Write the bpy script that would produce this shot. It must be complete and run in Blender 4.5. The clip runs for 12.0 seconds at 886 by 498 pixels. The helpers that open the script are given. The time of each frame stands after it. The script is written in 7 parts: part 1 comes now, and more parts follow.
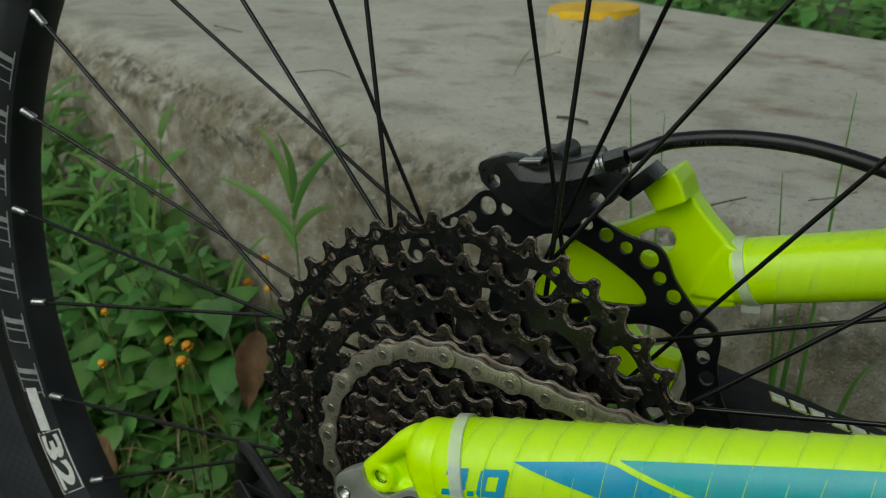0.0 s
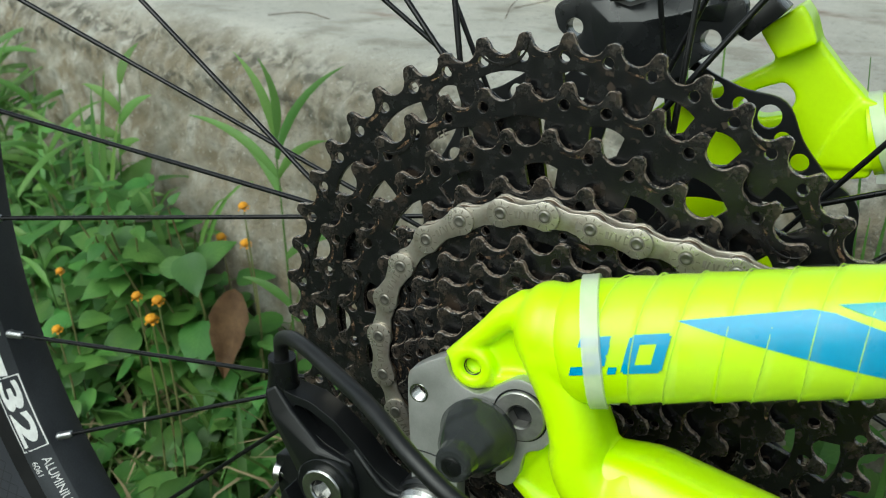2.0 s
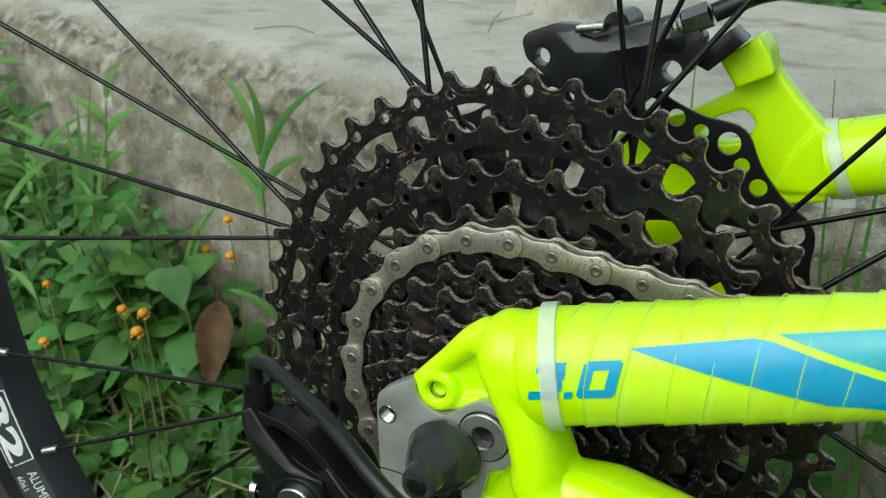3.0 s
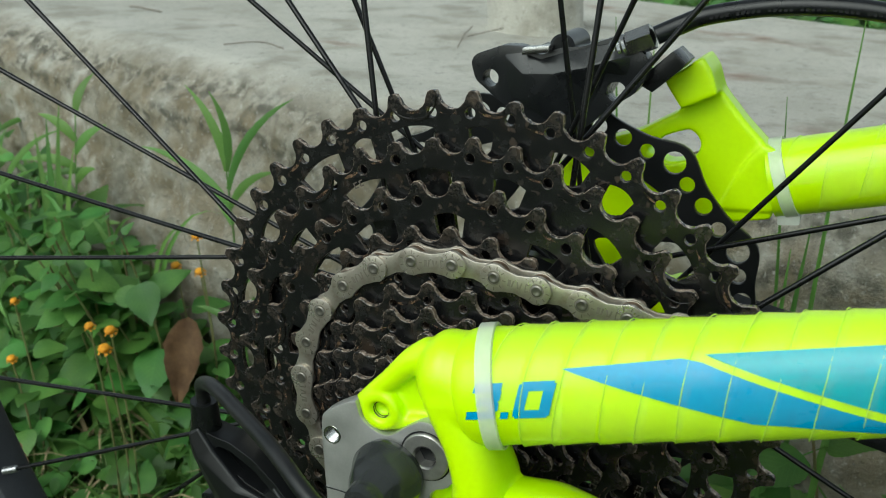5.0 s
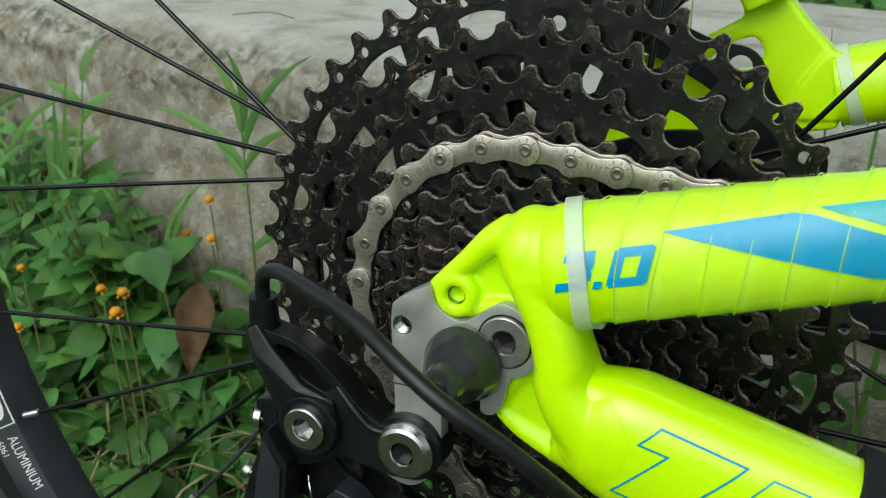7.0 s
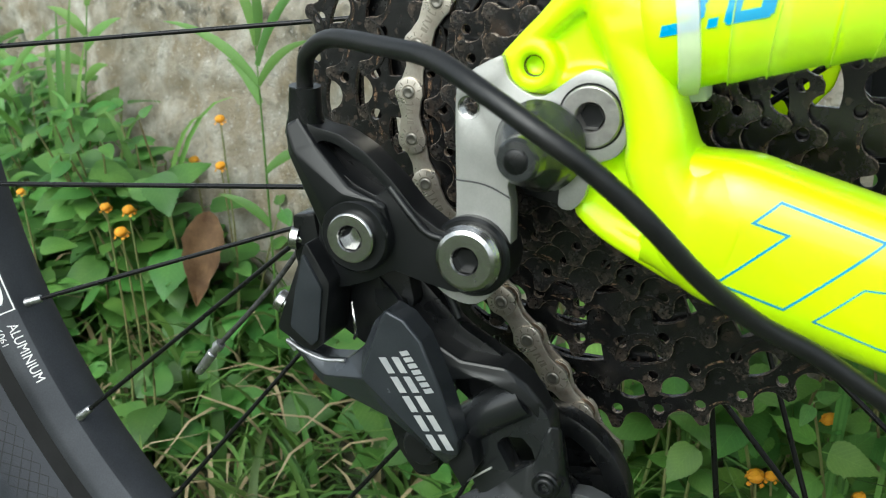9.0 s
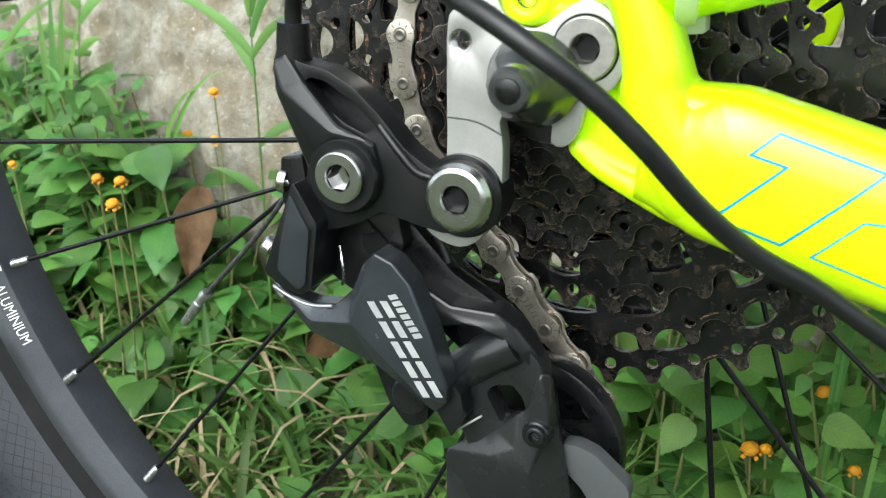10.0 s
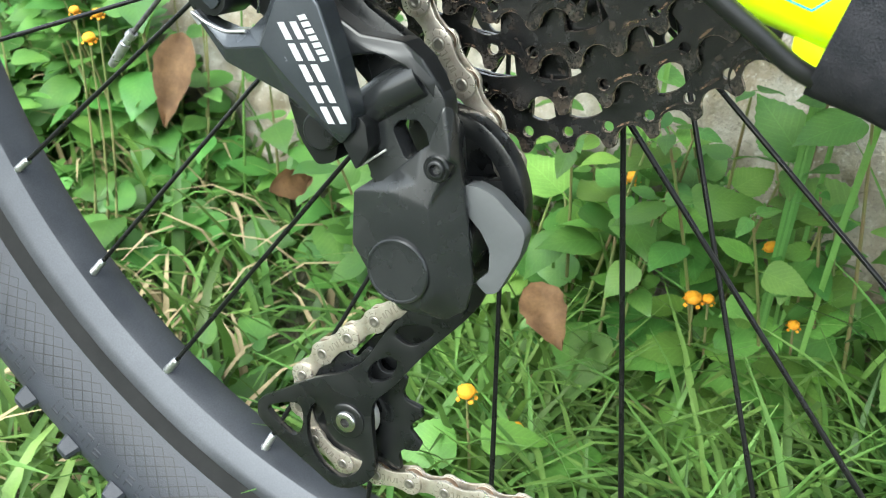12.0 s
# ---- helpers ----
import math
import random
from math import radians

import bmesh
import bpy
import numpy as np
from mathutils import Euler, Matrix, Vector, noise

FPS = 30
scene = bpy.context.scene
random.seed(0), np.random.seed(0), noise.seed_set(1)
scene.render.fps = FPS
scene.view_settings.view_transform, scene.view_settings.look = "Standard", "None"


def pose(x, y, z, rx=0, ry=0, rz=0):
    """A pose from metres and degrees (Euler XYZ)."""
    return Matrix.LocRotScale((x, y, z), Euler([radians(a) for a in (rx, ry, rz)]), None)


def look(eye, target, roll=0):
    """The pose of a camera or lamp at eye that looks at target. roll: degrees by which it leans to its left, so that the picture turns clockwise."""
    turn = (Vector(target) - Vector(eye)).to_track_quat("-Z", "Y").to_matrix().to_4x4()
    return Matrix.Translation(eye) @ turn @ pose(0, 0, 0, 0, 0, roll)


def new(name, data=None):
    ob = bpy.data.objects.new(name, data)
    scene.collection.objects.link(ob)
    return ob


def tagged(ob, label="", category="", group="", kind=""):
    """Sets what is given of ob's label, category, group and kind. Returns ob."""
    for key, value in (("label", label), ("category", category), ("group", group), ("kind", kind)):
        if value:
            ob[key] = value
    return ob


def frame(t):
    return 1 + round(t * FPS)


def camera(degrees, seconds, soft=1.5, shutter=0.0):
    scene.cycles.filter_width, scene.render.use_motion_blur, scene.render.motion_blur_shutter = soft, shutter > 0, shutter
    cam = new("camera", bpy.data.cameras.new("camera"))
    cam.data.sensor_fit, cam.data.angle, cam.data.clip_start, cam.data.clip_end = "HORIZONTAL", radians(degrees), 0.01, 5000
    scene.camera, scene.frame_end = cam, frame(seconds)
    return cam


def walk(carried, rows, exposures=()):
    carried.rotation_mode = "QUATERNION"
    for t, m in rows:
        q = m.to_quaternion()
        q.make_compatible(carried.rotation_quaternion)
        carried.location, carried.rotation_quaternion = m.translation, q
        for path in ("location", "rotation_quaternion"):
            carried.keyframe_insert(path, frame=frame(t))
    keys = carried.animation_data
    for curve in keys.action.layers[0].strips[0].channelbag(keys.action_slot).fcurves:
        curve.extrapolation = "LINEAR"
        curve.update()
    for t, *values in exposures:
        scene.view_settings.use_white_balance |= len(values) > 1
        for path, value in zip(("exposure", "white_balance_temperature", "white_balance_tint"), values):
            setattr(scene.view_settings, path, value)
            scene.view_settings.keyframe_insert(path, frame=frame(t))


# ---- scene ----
cam = camera(48.83, 12.0, soft=1.0)
cam.data.dof.use_dof, cam.data.dof.focus_distance, cam.data.dof.aperture_fstop = True, 0.30, 36.0   # a phone held close
PATH = [
    (0.0, 0.1546, -0.2774, 0.5515, 69.27, 1.54, 29.45),
    (0.5, 0.1236, -0.2818, 0.5171, 70.04, 1.26, 28.79),
    (1.0, 0.1065, -0.2631, 0.5025, 69.83, 1.11, 27.52),
    (1.5, 0.0890, -0.2475, 0.4801, 69.73, 1.04, 26.51),
    (2.0, 0.0893, -0.2507, 0.4807, 69.73, 0.94, 26.12),
    (2.5, 0.0971, -0.2530, 0.4865, 69.85, 0.83, 25.84),
    (3.0, 0.0986, -0.2547, 0.4900, 69.97, 0.89, 25.58),
    (3.5, 0.1033, -0.2511, 0.4935, 70.10, 0.88, 25.39),
    (5.5, 0.1095, -0.2534, 0.4936, 70.76, 0.85, 24.24),
    (6.0, 0.1086, -0.2588, 0.4885, 70.92, 0.77, 24.05),
    (6.5, 0.0955, -0.2618, 0.4681, 71.07, 0.72, 23.87),
    (7.0, 0.0875, -0.2617, 0.4583, 71.16, 0.53, 23.76),
    (7.5, 0.0784, -0.2600, 0.4413, 71.31, 0.41, 23.63),
    (9.3, 0.0653, -0.2540, 0.3930, 71.02, -0.25, 23.79),
    (9.5, 0.0654, -0.2537, 0.3900, 70.94, -0.33, 23.75),
    (10.0, 0.0667, -0.2530, 0.3852, 70.73, -0.63, 23.79),
    (10.5, 0.0715, -0.2551, 0.3718, 69.92, -1.21, 24.07),
    (11.0, 0.0747, -0.2541, 0.3651, 68.97, -2.11, 24.34),
    (11.5, 0.0897, -0.2586, 0.3567, 67.53, -3.49, 24.96),
    (12.0, 0.1004, -0.2614, 0.3409, 66.79, -4.12, 25.57),
]
EXPOSURES = [(0.0, -0.55), (0.5, -0.43), (1.0, 0.01), (1.5, 0.42), (2.0, 0.42), (3.5, 0.3), (5.5, 0.28), (7.5, 0.25), (9.5, 1.3), (10.5, 1.66), (11.0, 1.93), (12.0, 2.3)]
TINTS = [(0.0, -6), (1.0, -4), (3.5, -5), (7.5, -4), (9.5, 3), (11.0, 6), (12.0, 2)]   # green cast of the auto white balance
walk(cam, [(t, pose(x, y, z, rx, ry, rz)) for t, x, y, z, rx, ry, rz in PATH],
     [(t, ev, float(np.interp(t, [0.0, 1.0, 2.0], [6650, 6400, 6250])), float(np.interp(t, [r[0] for r in TINTS], [r[1] for r in TINTS]))) for t, ev in EXPOSURES])

# ---- sky and light: an overcast day ----
world = bpy.data.worlds.new("overcast_sky")
scene.world = world
world.use_nodes = True
wn = world.node_tree.nodes
sky = wn.new("ShaderNodeTexSky")
sky.sky_type, sky.sun_disc = "NISHITA", False
sky.sun_elevation, sky.sun_rotation = radians(44), radians(191)
sky.air_density, sky.dust_density, sky.ozone_density = 1.0, 2.5, 1.0
cloud = wn.new("ShaderNodeHueSaturation")
cloud.inputs["Saturation"].default_value = 0.3
wn["Background"].inputs["Strength"].default_value = 0.13
world.node_tree.links.new(sky.outputs["Color"], cloud.inputs["Color"])
world.node_tree.links.new(cloud.outputs["Color"], wn["Background"].inputs["Color"])
sun = new("sun", bpy.data.lights.new("sun", "SUN"))
sun.data.energy, sun.data.angle, sun.data.color = 1.3, radians(60), (1.0, 0.985, 0.95)
sun.matrix_world = look((-0.5, -2.5, 2.5), (0, 0, 0))

# ---- materials ----
def tree(name):
    m = bpy.data.materials.new(name)
    m.use_nodes = True
    return m, m.node_tree.nodes, m.node_tree.links, m.node_tree.nodes["Principled BSDF"]


def surf(name, col, col2=None, rough=0.5, metal=0.0, scale=60.0, fine=700.0, var=0.5, bump=0.15, rvar=0.12, coat=0.0,
         lo=0.35, hi=0.7, spec=0.5, dist=0.0006, obj_random=0.0):
    """Two scales of colour variation, uneven gloss and fine relief."""
    m, N, L, b = tree(name)
    tc = N.new("ShaderNodeTexCoord")
    big, small = N.new("ShaderNodeTexNoise"), N.new("ShaderNodeTexNoise")
    for n, sc, det in ((big, scale, 5), (small, fine, 3)):
        n.inputs["Scale"].default_value, n.inputs["Detail"].default_value = sc, det
        L.new(tc.outputs["Object"], n.inputs["Vector"])
    ramp = N.new("ShaderNodeValToRGB")
    ramp.color_ramp.elements[0].position, ramp.color_ramp.elements[1].position = lo, hi
    ramp.color_ramp.elements[0].color = (*col, 1)
    ramp.color_ramp.elements[1].color = (*(col2 or [c * (1 - 0.4 * var) for c in col]), 1)
    L.new(big.outputs["Fac"], ramp.inputs["Fac"])
    hsv = N.new("ShaderNodeHueSaturation")
    mr = N.new("ShaderNodeMapRange")
    mr.inputs["To Min"].default_value, mr.inputs["To Max"].default_value = 1 - 0.35 * var, 1 + 0.35 * var
    L.new(small.outputs["Fac"], mr.inputs["Value"])
    L.new(mr.outputs["Result"], hsv.inputs["Value"])
    L.new(ramp.outputs["Color"], hsv.inputs["Color"])
    out = hsv.outputs["Color"]
    if obj_random:
        oi, mr2, h2 = N.new("ShaderNodeObjectInfo"), N.new("ShaderNodeMapRange"), N.new("ShaderNodeHueSaturation")
        mr2.inputs["To Min"].default_value, mr2.inputs["To Max"].default_value = 1 - obj_random, 1 + obj_random
        L.new(oi.outputs["Random"], mr2.inputs["Value"])
        L.new(mr2.outputs["Result"], h2.inputs["Value"])
        L.new(out, h2.inputs["Color"])
        out = h2.outputs["Color"]
    L.new(out, b.inputs["Base Color"])
    rr = N.new("ShaderNodeMapRange")
    rr.inputs["To Min"].default_value, rr.inputs["To Max"].default_value = max(0.03, rough - rvar), min(1, rough + rvar)
    L.new(big.outputs["Fac"], rr.inputs["Value"])
    L.new(rr.outputs["Result"], b.inputs["Roughness"])
    bp = N.new("ShaderNodeBump")
    bp.inputs["Strength"].default_value, bp.inputs["Distance"].default_value = bump, dist
    L.new(small.outputs["Fac"], bp.inputs["Height"])
    L.new(bp.outputs["Normal"], b.inputs["Normal"])
    b.inputs["Metallic"].default_value = metal
    b.inputs["Coat Weight"].default_value = coat
    b.inputs["Coat Roughness"].default_value = 0.12
    b.inputs["Specular IOR Level"].default_value = spec
    return m


def leafy(name, col, col2, trans_col, scale, rand, rough=0.45, island=False, veins=False):
    """Leaf: uneven green, faint veins, some light through the blade."""
    m = surf(name, col, col2, rough=rough, scale=scale, fine=900, var=0.7, bump=0.35, obj_random=rand, spec=0.3, dist=0.0004)
    N, L = m.node_tree.nodes, m.node_tree.links
    b, out = N["Principled BSDF"], N["Material Output"]
    if island:   # each blade or leaf of a joined bed has its own shade
        src = b.inputs["Base Color"].links[0].from_socket
        geo, mr3, h3 = N.new("ShaderNodeNewGeometry"), N.new("ShaderNodeMapRange"), N.new("ShaderNodeHueSaturation")
        mr3.inputs["To Min"].default_value, mr3.inputs["To Max"].default_value = 0.38, 1.5
        L.new(geo.outputs["Random Per Island"], mr3.inputs["Value"])
        L.new(mr3.outputs["Result"], h3.inputs["Value"])
        L.new(src, h3.inputs["Color"])
        L.new(h3.outputs["Color"], b.inputs["Base Color"])
    if veins:   # side veins slant forward from a pale midrib, in the leaf's own measure
        src = b.inputs["Base Color"].links[0].from_socket
        tc, sep, ab = N.new("ShaderNodeTexCoord"), N.new("ShaderNodeSeparateXYZ"), N.new("ShaderNodeMath")
        L.new(tc.outputs["Object"], sep.inputs["Vector"])
        ab.operation = "ABSOLUTE"
        L.new(sep.outputs["Y"], ab.inputs[0])
        last = None
        for op, other in (("MULTIPLY", -1.1), ("ADD", sep.outputs["X"]), ("MULTIPLY", 1500.0), ("SINE", None)):
            q = N.new("ShaderNodeMath")
            q.operation = op
            L.new(last or ab.outputs["Value"], q.inputs[0])
            if isinstance(other, float):
                q.inputs[1].default_value = other
            elif other is not None:
                L.new(other, q.inputs[1])
            last = q.outputs["Value"]
        side, rib, most, hv = N.new("ShaderNodeMapRange"), N.new("ShaderNodeMapRange"), N.new("ShaderNodeMath"), N.new("ShaderNodeHueSaturation")
        side.inputs["From Min"].default_value, side.inputs["From Max"].default_value, side.inputs["To Min"].default_value, side.inputs["To Max"].default_value = 0.6, 1.0, 0.96, 1.12
        rib.inputs["From Min"].default_value, rib.inputs["From Max"].default_value, rib.inputs["To Min"].default_value, rib.inputs["To Max"].default_value = 0.0002, 0.0006, 1.25, 0.0
        L.new(last, side.inputs["Value"])
        L.new(ab.outputs["Value"], rib.inputs["Value"])
        most.operation = "MAXIMUM"
        L.new(side.outputs["Result"], most.inputs[0])
        L.new(rib.outputs["Result"], most.inputs[1])
        L.new(most.outputs["Value"], hv.inputs["Value"])
        L.new(src, hv.inputs["Color"])
        L.new(hv.outputs["Color"], b.inputs["Base Color"])
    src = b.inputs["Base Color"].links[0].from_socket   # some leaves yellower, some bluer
    pick = N.new("ShaderNodeNewGeometry").outputs["Random Per Island"] if island else N.new("ShaderNodeObjectInfo").outputs["Random"]
    spin, frac, hue, hs = N.new("ShaderNodeMath"), N.new("ShaderNodeMath"), N.new("ShaderNodeMapRange"), N.new("ShaderNodeHueSaturation")
    spin.operation, frac.operation = "MULTIPLY", "FRACT"
    spin.inputs[1].default_value = 7.31
    L.new(pick, spin.inputs[0])
    L.new(spin.outputs["Value"], frac.inputs[0])
    hue.inputs["To Min"].default_value, hue.inputs["To Max"].default_value = 0.476, 0.51
    L.new(frac.outputs["Value"], hue.inputs["Value"])
    L.new(hue.outputs["Result"], hs.inputs["Hue"])
    L.new(src, hs.inputs["Color"])
    L.new(hs.outputs["Color"], b.inputs["Base Color"])
    tr, mix = N.new("ShaderNodeBsdfTranslucent"), N.new("ShaderNodeMixShader")
    tr.inputs["Color"].default_value = (*trans_col, 1)
    mix.inputs["Fac"].default_value = 0.2
    L.new(b.outputs["BSDF"], mix.inputs[1])
    L.new(tr.outputs["BSDF"], mix.inputs[2])
    L.new(mix.outputs["Shader"], out.inputs["Surface"])
    return m


NEON = surf("neon_yellow_paint", (0.6, 0.94, 0.0), (0.56, 0.9, 0.0), rough=0.36, scale=30, var=0.12, bump=0.05, coat=0.25, rvar=0.08, spec=0.35)
NEON_GLOSS = surf("lacquered_neon_paint", (0.6, 0.94, 0.0), (0.56, 0.9, 0.0), rough=0.34, scale=30, var=0.12, bump=0.05, coat=0.8, rvar=0.08, spec=0.4)
BLUE = surf("blue_decal", (0.0, 0.29, 0.55), (0.0, 0.32, 0.57), rough=0.3, scale=200, var=0.3, bump=0.03, coat=0.2)
TEAL = surf("teal_decal", (0.0, 0.36, 0.42), (0.0, 0.33, 0.42), rough=0.3, scale=200, var=0.3, bump=0.03, coat=0.2)
CYAN = surf("cyan_line_decal", (0.0, 0.22, 0.42), rough=0.35, var=0.1, bump=0.02)
def cog_steel(name):
    """Black oiled steel, rubbed brown in patches, finely scratched, bare along the worn tooth edges."""
    m = surf(name, (0.0045, 0.0047, 0.0052), (0.009, 0.009, 0.0092), rough=0.24, scale=300, fine=2200, var=0.6, bump=0.08, rvar=0.14, lo=0.45, hi=0.75, dist=0.0002, spec=0.45)
    N, L = m.node_tree.nodes, m.node_tree.links
    b = N["Principled BSDF"]
    out = b.inputs["Base Color"].links[0].from_socket
    tc, at = N.new("ShaderNodeTexCoord"), N.new("ShaderNodeAttribute")
    at.attribute_name = "wear"
    for sc, lo, hi, amount, tint, masked in ((120, 0.6, 0.74, 0.45, (0.055, 0.036, 0.024, 1), False), (420, 0.6, 0.7, 0.4, (0.09, 0.066, 0.05, 1), False),
                                             (520, 0.4, 0.62, 0.9, (0.27, 0.2, 0.15, 1), True), (1500, 0.52, 0.66, 0.7, (0.5, 0.43, 0.36, 1), True)):
        ns, ms, mm = N.new("ShaderNodeTexNoise"), N.new("ShaderNodeMapRange"), N.new("ShaderNodeMix")
        ns.inputs["Scale"].default_value, ns.inputs["Detail"].default_value = sc, 5
        L.new(tc.outputs["Object"], ns.inputs["Vector"])
        ms.inputs["From Min"].default_value, ms.inputs["From Max"].default_value, ms.inputs["To Max"].default_value = lo, hi, amount
        L.new(ns.outputs["Fac"], ms.inputs["Value"])
        fac = ms.outputs["Result"]
        if masked:
            mu = N.new("ShaderNodeMath")
            mu.operation = "MULTIPLY"
            L.new(at.outputs["Fac"], mu.inputs[0])
            L.new(fac, mu.inputs[1])
            fac = mu.outputs["Value"]
        mm.data_type = "RGBA"
        L.new(fac, mm.inputs["Factor"])
        L.new(out, mm.inputs[6])
        mm.inputs[7].default_value = tint
        out = mm.outputs[2]
    L.new(out, b.inputs["Base Color"])
    return m


COG = cog_steel("black_oiled_steel")
RAMP = surf("polished_ramp_edge", (0.03, 0.028, 0.026), (0.012, 0.0115, 0.011), rough=0.25, metal=0.6, scale=500, fine=2000, var=0.6, bump=0.05)
CHAIN = surf("nickel_chain", (0.49, 0.455, 0.4), (0.31, 0.26, 0.205), rough=0.3, metal=0.8, scale=260, fine=1800, var=0.5, bump=0.12, lo=0.4, hi=0.8, dist=0.0002)
PIN = surf("chain_pin_steel", (0.2, 0.19, 0.17), (0.13, 0.12, 0.1), rough=0.36, metal=0.8, scale=400, var=0.4, bump=0.2)
ROLLER = surf("worn_roller", (0.32, 0.22, 0.14), (0.15, 0.1, 0.07), rough=0.4, metal=0.8, scale=300, var=0.5)
ALLOY = surf("bead_blasted_alloy", (0.47, 0.47, 0.455), (0.38, 0.38, 0.365), rough=0.34, metal=0.6, scale=120, fine=2200, var=0.25, bump=0.12, dist=0.0002)
STEEL = surf("machined_bolt_steel", (0.5, 0.5, 0.49), (0.38, 0.38, 0.37), rough=0.24, metal=1.0, scale=300, fine=1500, var=0.3, bump=0.08, rvar=0.08)
BLACKM = surf("satin_black_metal", (0.004, 0.0046, 0.0052), (0.008, 0.0085, 0.0095), rough=0.32, metal=0.0, scale=90, fine=1800, var=0.4, bump=0.05, rvar=0.08, dist=0.0002, spec=0.4)
HOUSEP = surf("housing_black_plastic", (0.009, 0.01, 0.011), (0.014, 0.015, 0.016), rough=0.27, scale=110, fine=1300, var=0.5, bump=0.06, rvar=0.1, dist=0.0002)
GRAPH = surf("graphite_link_paint", (0.036, 0.041, 0.048), (0.046, 0.052, 0.06), rough=0.25, metal=0.5, scale=80, fine=2000, var=0.35, bump=0.06, rvar=0.08, dist=0.0002)
PLAST = surf("matt_black_plastic", (0.0035, 0.004, 0.0045), (0.008, 0.0085, 0.009), rough=0.28, scale=110, fine=1300, var=0.5, bump=0.06, rvar=0.1, dist=0.0002, spec=0.4)
GREYP = surf("grey_lever_plastic", (0.06, 0.064, 0.067), (0.05, 0.053, 0.056), rough=0.42, scale=90, var=0.25, bump=0.08)
SPOKE = surf("black_spoke", (0.008, 0.008, 0.009), rough=0.28, metal=0.4, scale=60, var=0.3, bump=0.04)
NIPPLE = surf("silver_nipple", (0.46, 0.47, 0.48), (0.3, 0.3, 0.31), rough=0.3, metal=0.9, scale=500, var=0.3)
RIM = surf("black_anodised_rim", (0.036, 0.039, 0.046), (0.06, 0.064, 0.073), rough=0.48, metal=0.6, scale=28, fine=1500, var=0.8, bump=0.08, rvar=0.25)
TYRE = surf("tyre_rubber", (0.015, 0.0172, 0.024), (0.023, 0.026, 0.035), rough=0.58, scale=50, fine=1200, var=0.5, bump=0.3, spec=0.45)
WHITE = surf("white_print", (0.75, 0.75, 0.74), (0.6, 0.6, 0.6), rough=0.5, scale=300, var=0.3, bump=0.02)
SILVERP = surf("silver_print", (0.27, 0.28, 0.29), (0.36, 0.36, 0.36), rough=0.4, scale=300, var=0.3, bump=0.02)
RUBBER = surf("cable_housing_black", (0.006, 0.0065, 0.007), (0.011, 0.011, 0.0115), rough=0.4, scale=150, fine=1600, var=0.5, bump=0.1, spec=0.4)
HOSE = surf("brake_hose_black", (0.006, 0.0065, 0.008), (0.008, 0.009, 0.011), rough=0.3, scale=120, var=0.2, bump=0.04, spec=0.35)
CLOTH = surf("black_neoprene", (0.012, 0.013, 0.016), (0.024, 0.024, 0.028), rough=0.9, scale=300, fine=2600, var=0.7, bump=0.9, dist=0.0008, spec=0.2)
FOIL = surf("pale_logo_film", (0.6, 0.62, 0.55), (0.35, 0.38, 0.3), rough=0.3, scale=400, var=0.4)
SOIL = surf("soil_and_turf", (0.055, 0.05, 0.028), (0.035, 0.065, 0.018), rough=0.95, scale=30, fine=260, var=0.9, bump=1.0, dist=0.006)
BROWN = surf("dry_leaf_brown", (0.27, 0.155, 0.07), (0.15, 0.08, 0.036), rough=0.7, scale=90, fine=600, var=0.7, bump=0.5, obj_random=0.15)
PETAL = surf("orange_florets", (0.72, 0.33, 0.008), (0.6, 0.22, 0.005), rough=0.7, scale=300, fine=2500, var=0.5, bump=0.5, obj_random=0.1)
STEM = surf("weed_stem", (0.13, 0.18, 0.05), (0.15, 0.1, 0.05), rough=0.6, scale=40, var=0.4)
LEAF = leafy("weed_leaf", (0.042, 0.13, 0.026), (0.072, 0.18, 0.036), (0.14, 0.33, 0.04), 60, 0.32, veins=True)
# copy of weed_leaf with the stronger light on right-hand weeds put into its colour
LIT_LEAF = leafy("lit_weed_leaf", (0.085, 0.2, 0.036), (0.125, 0.26, 0.05), (0.18, 0.4, 0.045), 60, 0.5, veins=True)
LEAFBED = leafy("weed_bed_leaf", (0.055, 0.155, 0.032), (0.088, 0.205, 0.042), (0.14, 0.33, 0.04), 60, 0.0, island=True)
GRASSBED = leafy("grass_bed_blade", (0.07, 0.17, 0.038), (0.13, 0.235, 0.058), (0.2, 0.38, 0.06), 9, 0.0, island=True)
GRASS = leafy("grass_blade", (0.075, 0.19, 0.042), (0.13, 0.255, 0.06), (0.17, 0.36, 0.05), 9, 0.3)
STRAW = surf("dead_grass", (0.4, 0.33, 0.19), (0.24, 0.18, 0.09), rough=0.8, scale=14, var=0.5, bump=0.2)
YELLOWP = surf("yellow_road_paint", (0.78, 0.48, 0.015), (0.62, 0.36, 0.02), rough=0.6, scale=40, fine=300, var=0.4, bump=0.4)


